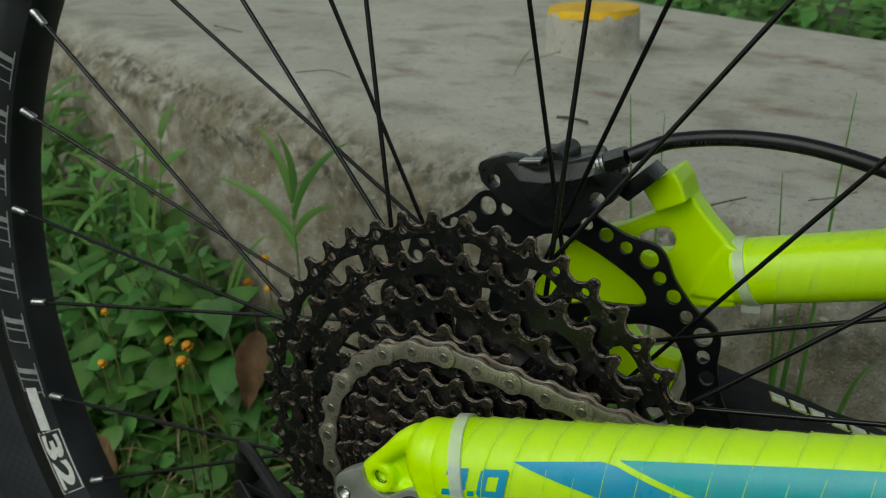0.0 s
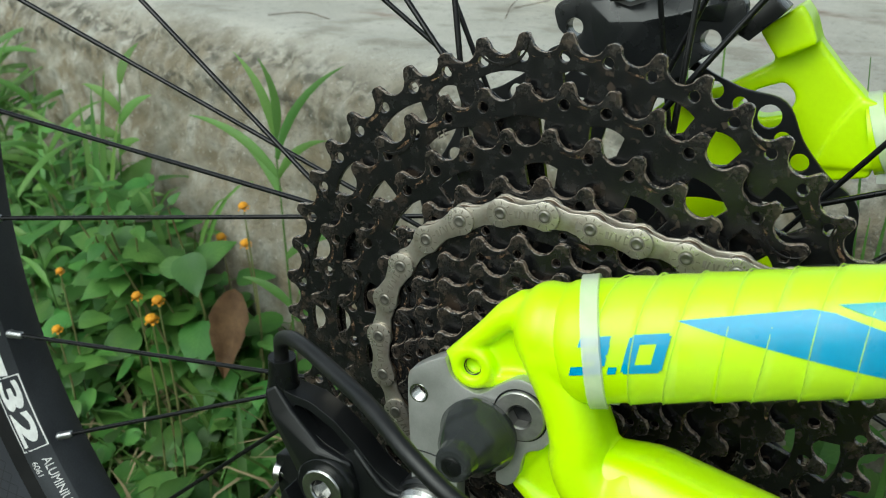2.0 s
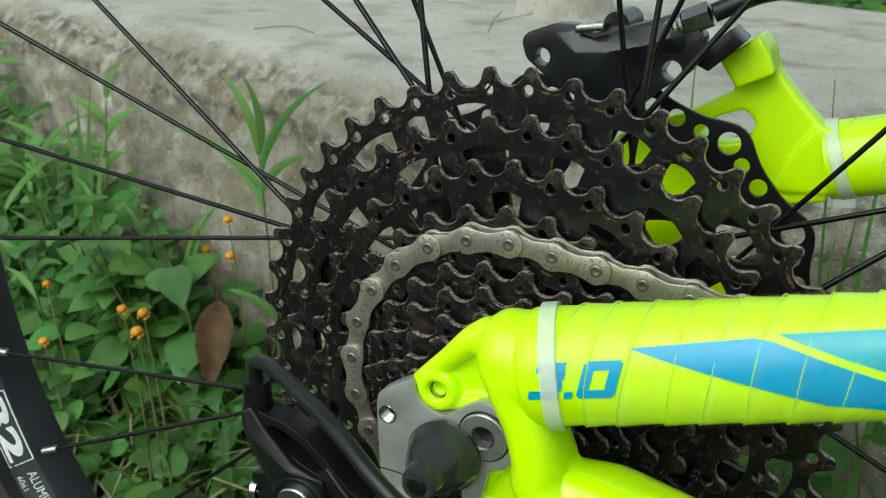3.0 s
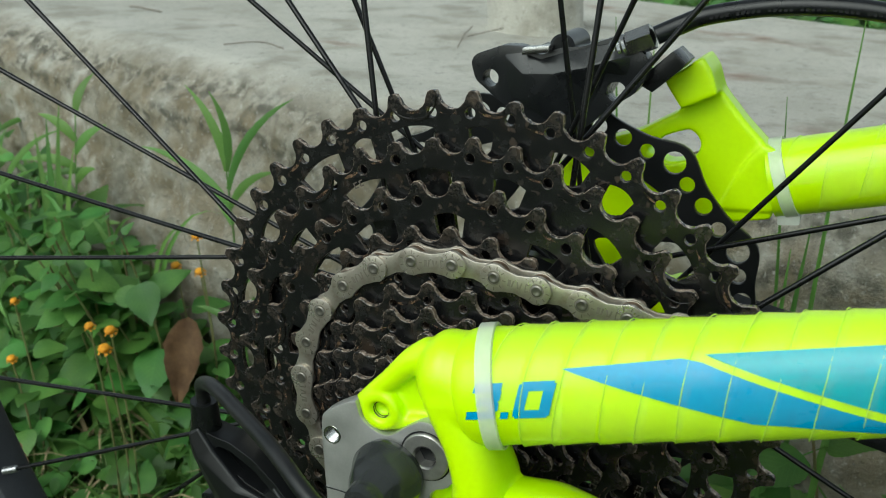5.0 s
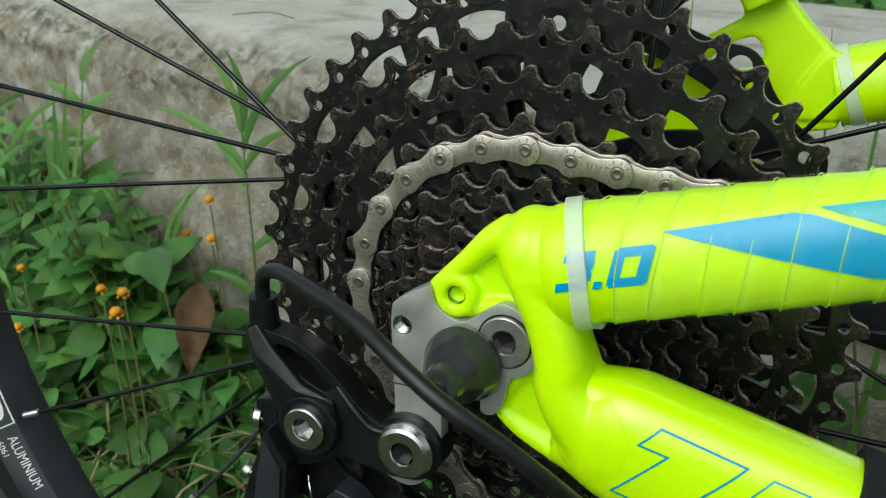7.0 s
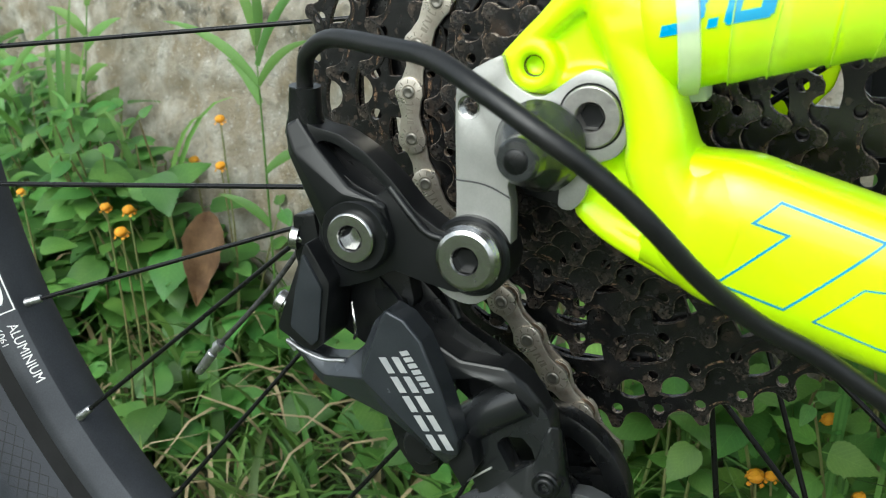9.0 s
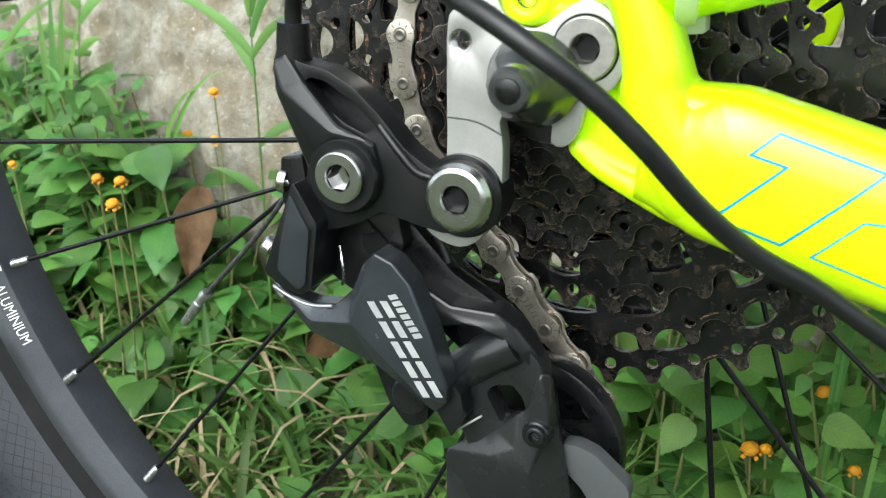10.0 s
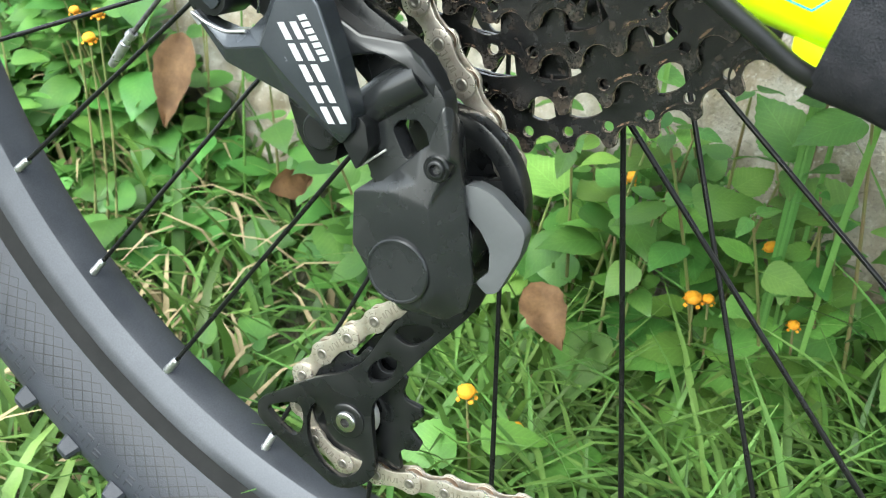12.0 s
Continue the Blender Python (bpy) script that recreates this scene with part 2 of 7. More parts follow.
def concrete(name):
    """Pale trowelled concrete, darker and mossy where it is rough."""
    m = surf(name, (0.475, 0.46, 0.41), (0.36, 0.35, 0.305), rough=0.88, scale=9, fine=520, var=0.6, bump=0.7, lo=0.35, hi=0.72, dist=0.0015)
    N, L = m.node_tree.nodes, m.node_tree.links
    b = N["Principled BSDF"]
    src = b.inputs["Base Color"].links[0].from_socket
    tc = N.new("ShaderNodeTexCoord")
    at, n, mu, mp, mx = N.new("ShaderNodeAttribute"), N.new("ShaderNodeTexNoise"), N.new("ShaderNodeMath"), N.new("ShaderNodeMapRange"), N.new("ShaderNodeMix")
    at.attribute_name = "wear"
    n.inputs["Scale"].default_value, n.inputs["Detail"].default_value = 38, 8
    L.new(tc.outputs["Object"], n.inputs["Vector"])
    mp.inputs["From Min"].default_value, mp.inputs["From Max"].default_value = 0.26, 0.6
    L.new(n.outputs["Fac"], mp.inputs["Value"])
    mu.operation = "MULTIPLY"
    L.new(at.outputs["Fac"], mu.inputs[0])
    L.new(mp.outputs["Result"], mu.inputs[1])
    mx.data_type = "RGBA"
    L.new(mu.outputs["Value"], mx.inputs["Factor"])
    L.new(src, mx.inputs[6])
    mx.inputs[7].default_value = (0.215, 0.18, 0.12, 1)
    crumb, cn, cs = N.new("ShaderNodeBump"), N.new("ShaderNodeTexNoise"), N.new("ShaderNodeMath")   # crumbled broken face
    cn.inputs["Scale"].default_value, cn.inputs["Detail"].default_value, cn.inputs["Roughness"].default_value = 95, 6, 0.7
    L.new(tc.outputs["Object"], cn.inputs["Vector"])
    cs.operation, cs.use_clamp = "MULTIPLY", True
    cs.inputs[1].default_value = 2.6
    L.new(at.outputs["Fac"], cs.inputs[0])
    L.new(cs.outputs["Value"], crumb.inputs["Strength"])
    L.new(cn.outputs["Fac"], crumb.inputs["Height"])
    crumb.inputs["Distance"].default_value = 0.004
    L.new(crumb.outputs["Normal"], b.inputs["Normal"].links[0].from_node.inputs["Normal"])
    at2, mu2, mx2, n2, mp2 = N.new("ShaderNodeAttribute"), N.new("ShaderNodeMath"), N.new("ShaderNodeMix"), N.new("ShaderNodeTexNoise"), N.new("ShaderNodeMapRange")
    at2.attribute_name = "mud"
    n2.inputs["Scale"].default_value, n2.inputs["Detail"].default_value = 30, 10
    L.new(tc.outputs["Object"], n2.inputs["Vector"])
    mp2.inputs["From Min"].default_value, mp2.inputs["From Max"].default_value = 0.36, 0.62
    L.new(n2.outputs["Fac"], mp2.inputs["Value"])
    mu2.operation = "MULTIPLY"
    L.new(at2.outputs["Fac"], mu2.inputs[0])
    L.new(mp2.outputs["Result"], mu2.inputs[1])
    mx2.data_type = "RGBA"
    L.new(mu2.outputs["Value"], mx2.inputs["Factor"])
    L.new(mx.outputs[2], mx2.inputs[6])
    mx2.inputs[7].default_value = (0.2, 0.115, 0.075, 1)
    at3, n3, mp3, mu3, mx3 = N.new("ShaderNodeAttribute"), N.new("ShaderNodeTexNoise"), N.new("ShaderNodeMapRange"), N.new("ShaderNodeMath"), N.new("ShaderNodeMix")
    at3.attribute_name = "moss"
    n3.inputs["Scale"].default_value, n3.inputs["Detail"].default_value = 90, 8
    L.new(tc.outputs["Object"], n3.inputs["Vector"])
    mp3.inputs["From Min"].default_value, mp3.inputs["From Max"].default_value = 0.44, 0.58
    L.new(n3.outputs["Fac"], mp3.inputs["Value"])
    mu3.operation = "MULTIPLY"
    L.new(at3.outputs["Fac"], mu3.inputs[0])
    L.new(mp3.outputs["Result"], mu3.inputs[1])
    mx3.data_type = "RGBA"
    L.new(mu3.outputs["Value"], mx3.inputs["Factor"])
    L.new(mx2.outputs[2], mx3.inputs[6])
    mx3.inputs[7].default_value = (0.05, 0.047, 0.033, 1)
    out = mx3.outputs[2]
    for sc, lo, hi, amount, tint in ((150, 0.56, 0.7, 0.5, (0.13, 0.125, 0.11, 1)), (5, 0.5, 0.72, 0.4, (0.26, 0.245, 0.2, 1)), (17, 0.52, 0.66, 0.5, (0.17, 0.15, 0.105, 1)), (24, 0.56, 0.68, 0.45, (0.46, 0.44, 0.38, 1)), (700, 0.6, 0.72, 0.55, (0.1, 0.095, 0.085, 1)), (260, 0.6, 0.72, 0.5, (0.55, 0.54, 0.5, 1))):
        ns, ms, mm = N.new("ShaderNodeTexNoise"), N.new("ShaderNodeMapRange"), N.new("ShaderNodeMix")
        ns.inputs["Scale"].default_value, ns.inputs["Detail"].default_value = sc, 6
        L.new(tc.outputs["Object"], ns.inputs["Vector"])
        ms.inputs["From Min"].default_value, ms.inputs["From Max"].default_value, ms.inputs["To Max"].default_value = lo, hi, amount
        L.new(ns.outputs["Fac"], ms.inputs["Value"])
        mm.data_type = "RGBA"
        L.new(ms.outputs["Result"], mm.inputs["Factor"])
        L.new(out, mm.inputs[6])
        mm.inputs[7].default_value = tint
        out = mm.outputs[2]
    L.new(out, b.inputs["Base Color"])
    return m


CONCRETE = concrete("weathered_concrete")


def film(name, col, rough, least, most, scale=160, metal=0.0, lo=0.0, hi=1.0):
    """A thin layer that lets what lies under it show through, unevenly."""
    m, N, L, b = tree(name)
    b.inputs["Base Color"].default_value = (*col, 1)
    b.inputs["Roughness"].default_value, b.inputs["Metallic"].default_value = rough, metal
    tr, mix, tc, n, mp = N.new("ShaderNodeBsdfTransparent"), N.new("ShaderNodeMixShader"), N.new("ShaderNodeTexCoord"), N.new("ShaderNodeTexNoise"), N.new("ShaderNodeMapRange")
    n.inputs["Scale"].default_value, n.inputs["Detail"].default_value = scale, 4
    L.new(tc.outputs["Object"], n.inputs["Vector"])
    mp.inputs["From Min"].default_value, mp.inputs["From Max"].default_value = lo, hi
    mp.inputs["To Min"].default_value, mp.inputs["To Max"].default_value = least, most
    L.new(n.outputs["Fac"], mp.inputs["Value"])
    L.new(mp.outputs["Result"], mix.inputs["Fac"])
    L.new(tr.outputs["BSDF"], mix.inputs[1])
    L.new(b.outputs["BSDF"], mix.inputs[2])
    L.new(mix.outputs["Shader"], N["Material Output"].inputs["Surface"])
    return m


TAPE = film("clear_tape", (0.85, 0.9, 0.7), 0.2, 0.0, 0.07)
ZIP = film("clear_nylon", (0.76, 0.8, 0.72), 0.35, 0.42, 0.74)
RUB = film("rubbed_rusty_steel", (0.17, 0.105, 0.065), 0.4, 0.0, 0.75, 700, 0.4, 0.42, 0.6)
TAPE_EDGE = surf("milky_tape_edge", (0.64, 0.9, 0.09), (0.6, 0.92, 0.02), rough=0.35, scale=200, var=0.2)


def smoky(name):
    m, N, L, b = tree(name)
    tc, n, rp = N.new("ShaderNodeTexCoord"), N.new("ShaderNodeTexNoise"), N.new("ShaderNodeValToRGB")
    n.inputs["Scale"].default_value = 120
    L.new(tc.outputs["Object"], n.inputs["Vector"])
    rp.color_ramp.elements[0].color, rp.color_ramp.elements[1].color = (0.016, 0.018, 0.0185, 1), (0.065, 0.07, 0.07, 1)
    L.new(n.outputs["Fac"], rp.inputs["Fac"])
    L.new(rp.outputs["Color"], b.inputs["Base Color"])
    b.inputs["Roughness"].default_value, b.inputs["Transmission Weight"].default_value, b.inputs["IOR"].default_value = 0.16, 0.35, 1.4
    return m


SMOKE = smoky("smoky_silicone")

# ---- building helpers ----
HUB = 0.35


def V(x, y, z):
    """Millimetres from the rear axle to metres in the world."""
    return Vector((x / 1000, y / 1000, HUB + z / 1000))


def finish(bm, sharp=38):
    bmesh.ops.recalc_face_normals(bm, faces=bm.faces[:])
    me = bpy.data.meshes.new("mesh")
    bm.to_mesh(me)
    bm.free()
    me.polygons.foreach_set("use_smooth", [True] * len(me.polygons))
    me.set_sharp_from_angle(angle=radians(sharp))
    return me


def part(name, bm, material, parent=None, label="", sharp=38):
    me = finish(bm, sharp) if isinstance(bm, bmesh.types.BMesh) else bm
    me.name = name
    if not me.materials:
        me.materials.append(material)
    ob = new(name, me)
    ob.parent = parent
    return tagged(ob, label=label)


def rounded(pts, n=4, keep=()):
    """A closed outline drawn smoothly through its corners."""
    out, k = [], len(pts)
    for i in range(k):
        p0, p1, p2, p3 = (Vector(pts[(i + j) % k]) for j in (-1, 0, 1, 2))
        for s in range(n):
            t = s / n
            out.append(0.5 * (2 * p1 + (p2 - p0) * t + (2 * p0 - 5 * p1 + 4 * p2 - p3) * t * t + (3 * p1 - p0 - 3 * p2 + p3) * t ** 3))
    return [(p.x, p.y) for p in out]


def chamfered(pts, r=1.2):
    """A closed outline with its corners cut by short arcs."""
    out, k = [], len(pts)
    for i in range(k):
        a, b, c = (Vector(pts[(i + j) % k]) for j in (-1, 0, 1))
        u, w = (a - b), (c - b)
        ra, rc = min(r, u.length * 0.4), min(r, w.length * 0.4)
        p, q = b + u.normalized() * ra, b + w.normalized() * rc
        for t in (0.0, 0.33, 0.67, 1.0):
            v = (1 - t) ** 2 * p + 2 * t * (1 - t) * b + t * t * q
            out.append((v.x, v.y))
    return out


def ring2d(cx, cz, r, n=16, a0=0.0):
    return [(cx + r * math.cos(a0 + 2 * math.pi * i / n), cz + r * math.sin(a0 + 2 * math.pi * i / n)) for i in range(n)]


def plate(outline, y0, y1, holes=(), bevel=0.5, segs=2, bm=None, local=False):
    """A flat piece cut along an outline (x, z in mm), from y0 (near) to y1, with holes through it and eased edges."""
    b = bmesh.new()
    edges = []
    for loop in (outline, *holes):
        vs = [b.verts.new((x / 1000, y0 / 1000, z / 1000) if local else V(x, y0, z)) for x, z in loop]
        edges += [b.edges.new((vs[i], vs[(i + 1) % len(vs)])) for i in range(len(vs))]
    bmesh.ops.triangle_fill(b, use_beauty=True, use_dissolve=False, edges=edges)
    front = b.faces[:]
    rim = [e for e in b.edges if e.is_boundary]
    ret = bmesh.ops.extrude_face_region(b, geom=front)
    bmesh.ops.translate(b, verts=[v for v in ret["geom"] if isinstance(v, bmesh.types.BMVert)], vec=(0, (y1 - y0) / 1000, 0))
    bmesh.ops.recalc_face_normals(b, faces=b.faces[:])
    if bevel:
        sharp = [e for e in b.edges if len(e.link_faces) == 2 and e.calc_face_angle(0) > radians(60) and abs(e.verts[0].co.y - e.verts[1].co.y) < 1e-7]
        bmesh.ops.bevel(b, geom=sharp, offset=bevel / 1000, segments=segs, affect="EDGES", profile=0.5, clamp_overlap=True)
    return b


def merge(*bms):
    out = bmesh.new()
    for b in bms:
        me = bpy.data.meshes.new("tmp")
        b.to_mesh(me)
        b.free()
        out.from_mesh(me)
        bpy.data.meshes.remove(me)
    return out


def lathe(profile, cx=0.0, cz=0.0, n=32, closed=True, local=False):
    """Turned about an axis along y; profile of (y, r) in mm."""
    b = bmesh.new()
    rows = []
    for y, r in profile:
        if r < 1e-6:
            rows.append([b.verts.new((cx / 1000, y / 1000, cz / 1000) if local else V(cx, y, cz))])
        else:
            rows.append([b.verts.new((x / 1000, y / 1000, z / 1000) if local else V(x, y, z)) for x, z in ring2d(cx, cz, r, n)])
    pairs = list(zip(rows, rows[1:])) + ([(rows[-1], rows[0])] if closed else [])
    for a, c in pairs:
        for i in range(n):
            j = (i + 1) % n
            q = [a[i % len(a)], a[j % len(a)], c[j % len(c)], c[i % len(c)]]
            q = [v for k, v in enumerate(q) if v not in q[:k]]
            if len(q) > 2:
                b.faces.new(q)
    return b


def spline(pts, n=8):
    """A smooth line through points."""
    P = [Vector(p) for p in pts]
    P = [2 * P[0] - P[1]] + P + [2 * P[-1] - P[-2]]
    out = []
    for i in range(1, len(P) - 2):
        p0, p1, p2, p3 = P[i - 1:i + 3]
        for s in range(n):
            t = s / n
            out.append(0.5 * (2 * p1 + (p2 - p0) * t + (2 * p0 - 5 * p1 + 4 * p2 - p3) * t * t + (3 * p1 - p0 - 3 * p2 + p3) * t ** 3))
    return out + [P[-2]]


def sweep(path, section, cap=True):
    """A section swept along a path (world). section(i, t) gives (across, up) offsets in metres."""
    b = bmesh.new()
    rows, n = [], len(path)
    for i, p in enumerate(path):
        d = (path[min(i + 1, n - 1)] - path[max(i - 1, 0)]).normalized()
        side = d.cross(Vector((0, 0, 1)))
        side = side.normalized() if side.length > 1e-3 else Vector((0, 1, 0))
        up = side.cross(d).normalized()
        rows.append([b.verts.new(p + side * u + up * w) for u, w in section(i, i / max(1, n - 1))])
    k = len(rows[0])
    for r, s in zip(rows, rows[1:]):
        for i in range(k):
            b.faces.new((r[i], r[(i + 1) % k], s[(i + 1) % k], s[i]))
    if cap:
        b.faces.new(rows[0][::-1])
        b.faces.new(rows[-1])
    return b


def round_section(r, k=12):
    return lambda i, t: [((r(t) if callable(r) else r) / 1000 * math.cos(2 * math.pi * j / k), (r(t) if callable(r) else r) / 1000 * math.sin(2 * math.pi * j / k)) for j in range(k)]


def super_section(a, c, p=2.0, k=40):
    """Rounded box section, half sizes a (across) and c (up) in mm, as functions of t."""
    def f(i, t):
        out = []
        for j in range(k):
            w = 2 * math.pi * j / k
            x, z = math.cos(w), math.sin(w)
            out.append((a(t) / 1000 * math.copysign(abs(x) ** (2 / p), x), c(t) / 1000 * math.copysign(abs(z) ** (2 / p), z)))
        return out
    return f


def letters(text, size, bold=0.0):
    """Lettering as a flat mesh in (u, v), u along the line, in mm."""
    cu = bpy.data.curves.new("text", "FONT")
    cu.body, cu.size, cu.fill_mode, cu.offset = text, size, "FRONT", bold
    ob = bpy.data.objects.new("text", cu)
    me = bpy.data.meshes.new_from_object(ob)
    bpy.data.objects.remove(ob)
    b = bmesh.new()
    b.from_mesh(me)
    bpy.data.meshes.remove(me)
    return b


def hexsocket(cx, cz, y, r, depth):
    return lathe([(y, r), (y + depth, r * 0.96), (y + depth, 0)], cx, cz, 6, closed=False)


def bolt_head(cx, cz, yface, yback, r, rs, chamfer=0.8, depth=3.0):
    """A turned bolt head with a hexagonal socket."""
    body = lathe([(yback, r), (yface + chamfer, r), (yface + chamfer * 0.3, r - chamfer * 0.5), (yface, r - chamfer), (yface, rs * 1.18), (yface + 0.5, rs * 1.08)], cx, cz, 36, closed=False)
    return merge(body, hexsocket(cx, cz, yface + 0.5, rs * 1.08, depth))


def facets(outline, inner, faces, back, bevel=0.6, segs=2, taper=1.0):
    """A cast body: outline and inner corners as (x, z, y) in mm, front faces by corner number, closed by walls back to y = back."""
    b = bmesh.new()
    n = len(outline)
    vs = [b.verts.new(V(x, y, z)) for x, z, y in list(outline) + list(inner)]
    mx, mz = sum(q[0] for q in outline) / n, sum(q[1] for q in outline) / n
    rear = [b.verts.new(V(mx + (x - mx) * taper, back, mz + (z - mz) * taper)) for x, z, y in outline]
    for f in faces:
        b.faces.new([vs[i] for i in f])
    for i in range(n):
        j = (i + 1) % n
        b.faces.new((vs[i], vs[j], rear[j], rear[i]))
    b.faces.new(rear)
    bmesh.ops.recalc_face_normals(b, faces=b.faces[:])
    bmesh.ops.triangulate(b, faces=[f for f in b.faces if len(f.verts) > 4])
    hard = [e for e in b.edges if len(e.link_faces) == 2 and e.calc_face_angle(0) > radians(9)]
    bmesh.ops.bevel(b, geom=hard, offset=bevel / 1000, segments=segs, affect="EDGES", profile=0.5, clamp_overlap=True)
    return b



# ---- ground, slab and post ----
def smooth(x, a, c):
    t = max(0.0, min(1.0, (x - a) / (c - a)))
    return t * t * (3 - 2 * t)


def along(table, x):
    return float(np.interp(x, [p[0] for p in table], [p[1] for p in table]))


NEAR_EDGE = [(-3.0, 1.25), (-0.85, 0.53), (-0.5, 0.415), (-0.15, 0.305), (0.3, 0.235), (2.0, 0.12)]
FAR_EDGE = [(-3.0, 2.3), (-0.7, 1.47), (-0.311, 1.246), (-0.15, 1.176), (0.02, 1.107), (0.5, 0.93), (2.0, 0.6)]


def ground_height(x, y):
    yn = along(NEAR_EDGE, x)
    near = max(0.0, min(1.0, (y - 0.1) / max(0.08, yn - 0.1)))
    bank = (0.06 + 0.07 * max(0.0, min(1.0, (-0.1 - x) / 0.4))) * near * near
    far = max(0.0, min(1.0, (y - yn - 0.3) / 0.4))
    return bank + (0.3 - bank) * far + 0.012 * noise.noise(Vector((x * 5, y * 5, 0))) + 0.006 * noise.noise(Vector((x * 23, y * 23, 3)))


def build_ground():
    b = bmesh.new()
    xs = sorted({round(s * (0.04 * i if i < 45 else 1.8 * 1.16 ** (i - 45)), 4) for i in range(100) for s in (-1, 1)})
    rows = [[b.verts.new((x, y + 0.3, ground_height(x, y + 0.3) if abs(x) < 3 and abs(y) < 3 else 0.0 + (0.3 if y > 1 else 0))) for x in xs] for y in xs]
    for r, s in zip(rows, rows[1:]):
        for i in range(len(xs) - 1):
            b.faces.new((r[i], r[i + 1], s[i + 1], s[i]))
    return tagged(part("ground", b, SOIL, None, "dark soil under grass and weeds"), category="ground", kind="structure")


build_ground()


def slab_top(x):
    return HUB + 0.002 - 0.045 * max(-1.2, min(0.5, x))


STAINS = [(-0.034, 0.855, 0.075, 0.028, -0.55), (-0.021, 0.615, 0.04, 0.024, -0.4), (-0.105, 0.68, 0.03, 0.012, -0.4), (-0.745, 0.829, 0.03, 0.014, -0.3), (-0.38, 0.576, 0.03, 0.01, -0.3), (-0.234, 1.027, 0.06, 0.02, -0.6),
          (0.16, 0.5, 0.05, 0.018, -0.5), (-0.16, 0.58, 0.05, 0.008, -0.4), (0.08, 0.42, 0.03, 0.012, -0.4)]   # rusty mud marks: x, y, half lengths, turn


def build_slab():
    """A cast slab whose near edge has crumbled into a rounded, cracked shoulder over a rough sloping face."""
    b = bmesh.new()
    wear, mud, moss = (b.verts.layers.float.new(n) for n in ("wear", "mud", "moss"))
    xs = np.concatenate([np.arange(-3, -1.0, 0.08), np.arange(-1.0, 0.4, 0.0045), np.arange(0.4, 2.01, 0.08)])
    rows = []
    for x in xs.tolist():
        yn, yf, zt = along(NEAR_EDGE, x), along(FAR_EDGE, x), slab_top(x)
        prof = [(-0.03, -0.36, 1.0)] + [(-0.022 + 0.03 * q ** 1.5, -0.30 + 0.258 * q, 1.0) for q in np.linspace(0, 1, 48).tolist()]
        prof += [(0.009 + 0.075 * q, -0.040 + 0.040 * (1 - (1 - q) ** 2.6), 1.0 - smooth(q, 0.0, 0.75)) for q in np.linspace(0.03, 1, 26).tolist()]
        prof += [(0.09 + (yf - yn - 0.15) * q, 0.0, 0.0) for q in np.linspace(0.01, 1, 80).tolist()] + [(yf - yn - 0.02, -0.01, 0.5), (yf - yn, -0.05, 1.0), (yf - yn, -0.36, 1.0)]
        row = []
        for dy, dz, w in prof:
            p = Vector((x, yn + dy, zt + dz))
            rough = 0.0016 + 0.0115 * min(1.0, w * 1.5)
            edge = min(1.0, w * 1.5) * (1.0 - 0.6 * min(1.0, max(0.0, -dz - 0.06) / 0.1))
            n1 = noise.noise(p * 9) + 0.55 * noise.noise(p * 27 + Vector((3, 1, 0))) + 0.42 * noise.noise(p * 62) + 0.3 * noise.noise(p * 140)
            p += rough * Vector((0, -0.8, 0.35)) * n1 + Vector((0, 0.5, -0.7)) * 0.009 * edge * max(0.0, noise.noise(Vector((x * 22, dz * 30, 7))) - 0.05)
            v = b.verts.new(p)
            v[wear] = w
            wob = 0.010 * noise.noise(Vector((x * 9, 0, 5))) + 0.005 * noise.noise(Vector((x * 33, 0, 9)))
            upper, lower = dz + 0.022 + wob, dz + 0.047 + 1.6 * wob
            v[moss] = 0.75 * math.exp(-(upper / 0.008) ** 2) + 0.75 * math.exp(-(lower / 0.007) ** 2) + 0.14 * w if dy < 0.09 else 0.0
            for cx, cy, a, c, turn in STAINS:
                u, s = (x - cx) * math.cos(turn) + (p.y - cy) * math.sin(turn), (p.y - cy) * math.cos(turn) - (x - cx) * math.sin(turn)
                v[mud] = max(v[mud], math.exp(-(u / a) ** 2 - (s / c) ** 2))
            row.append(v)
        rows.append(row)
    for r, s in zip(rows, rows[1:]):
        for i in range(len(r) - 1):
            b.faces.new((r[i], s[i], s[i + 1], r[i + 1]))
    return tagged(part("pavement", b, CONCRETE, None, "pale concrete slab with a crumbling mossy edge beside grass", 60), category="pavement", kind="structure")


build_slab()


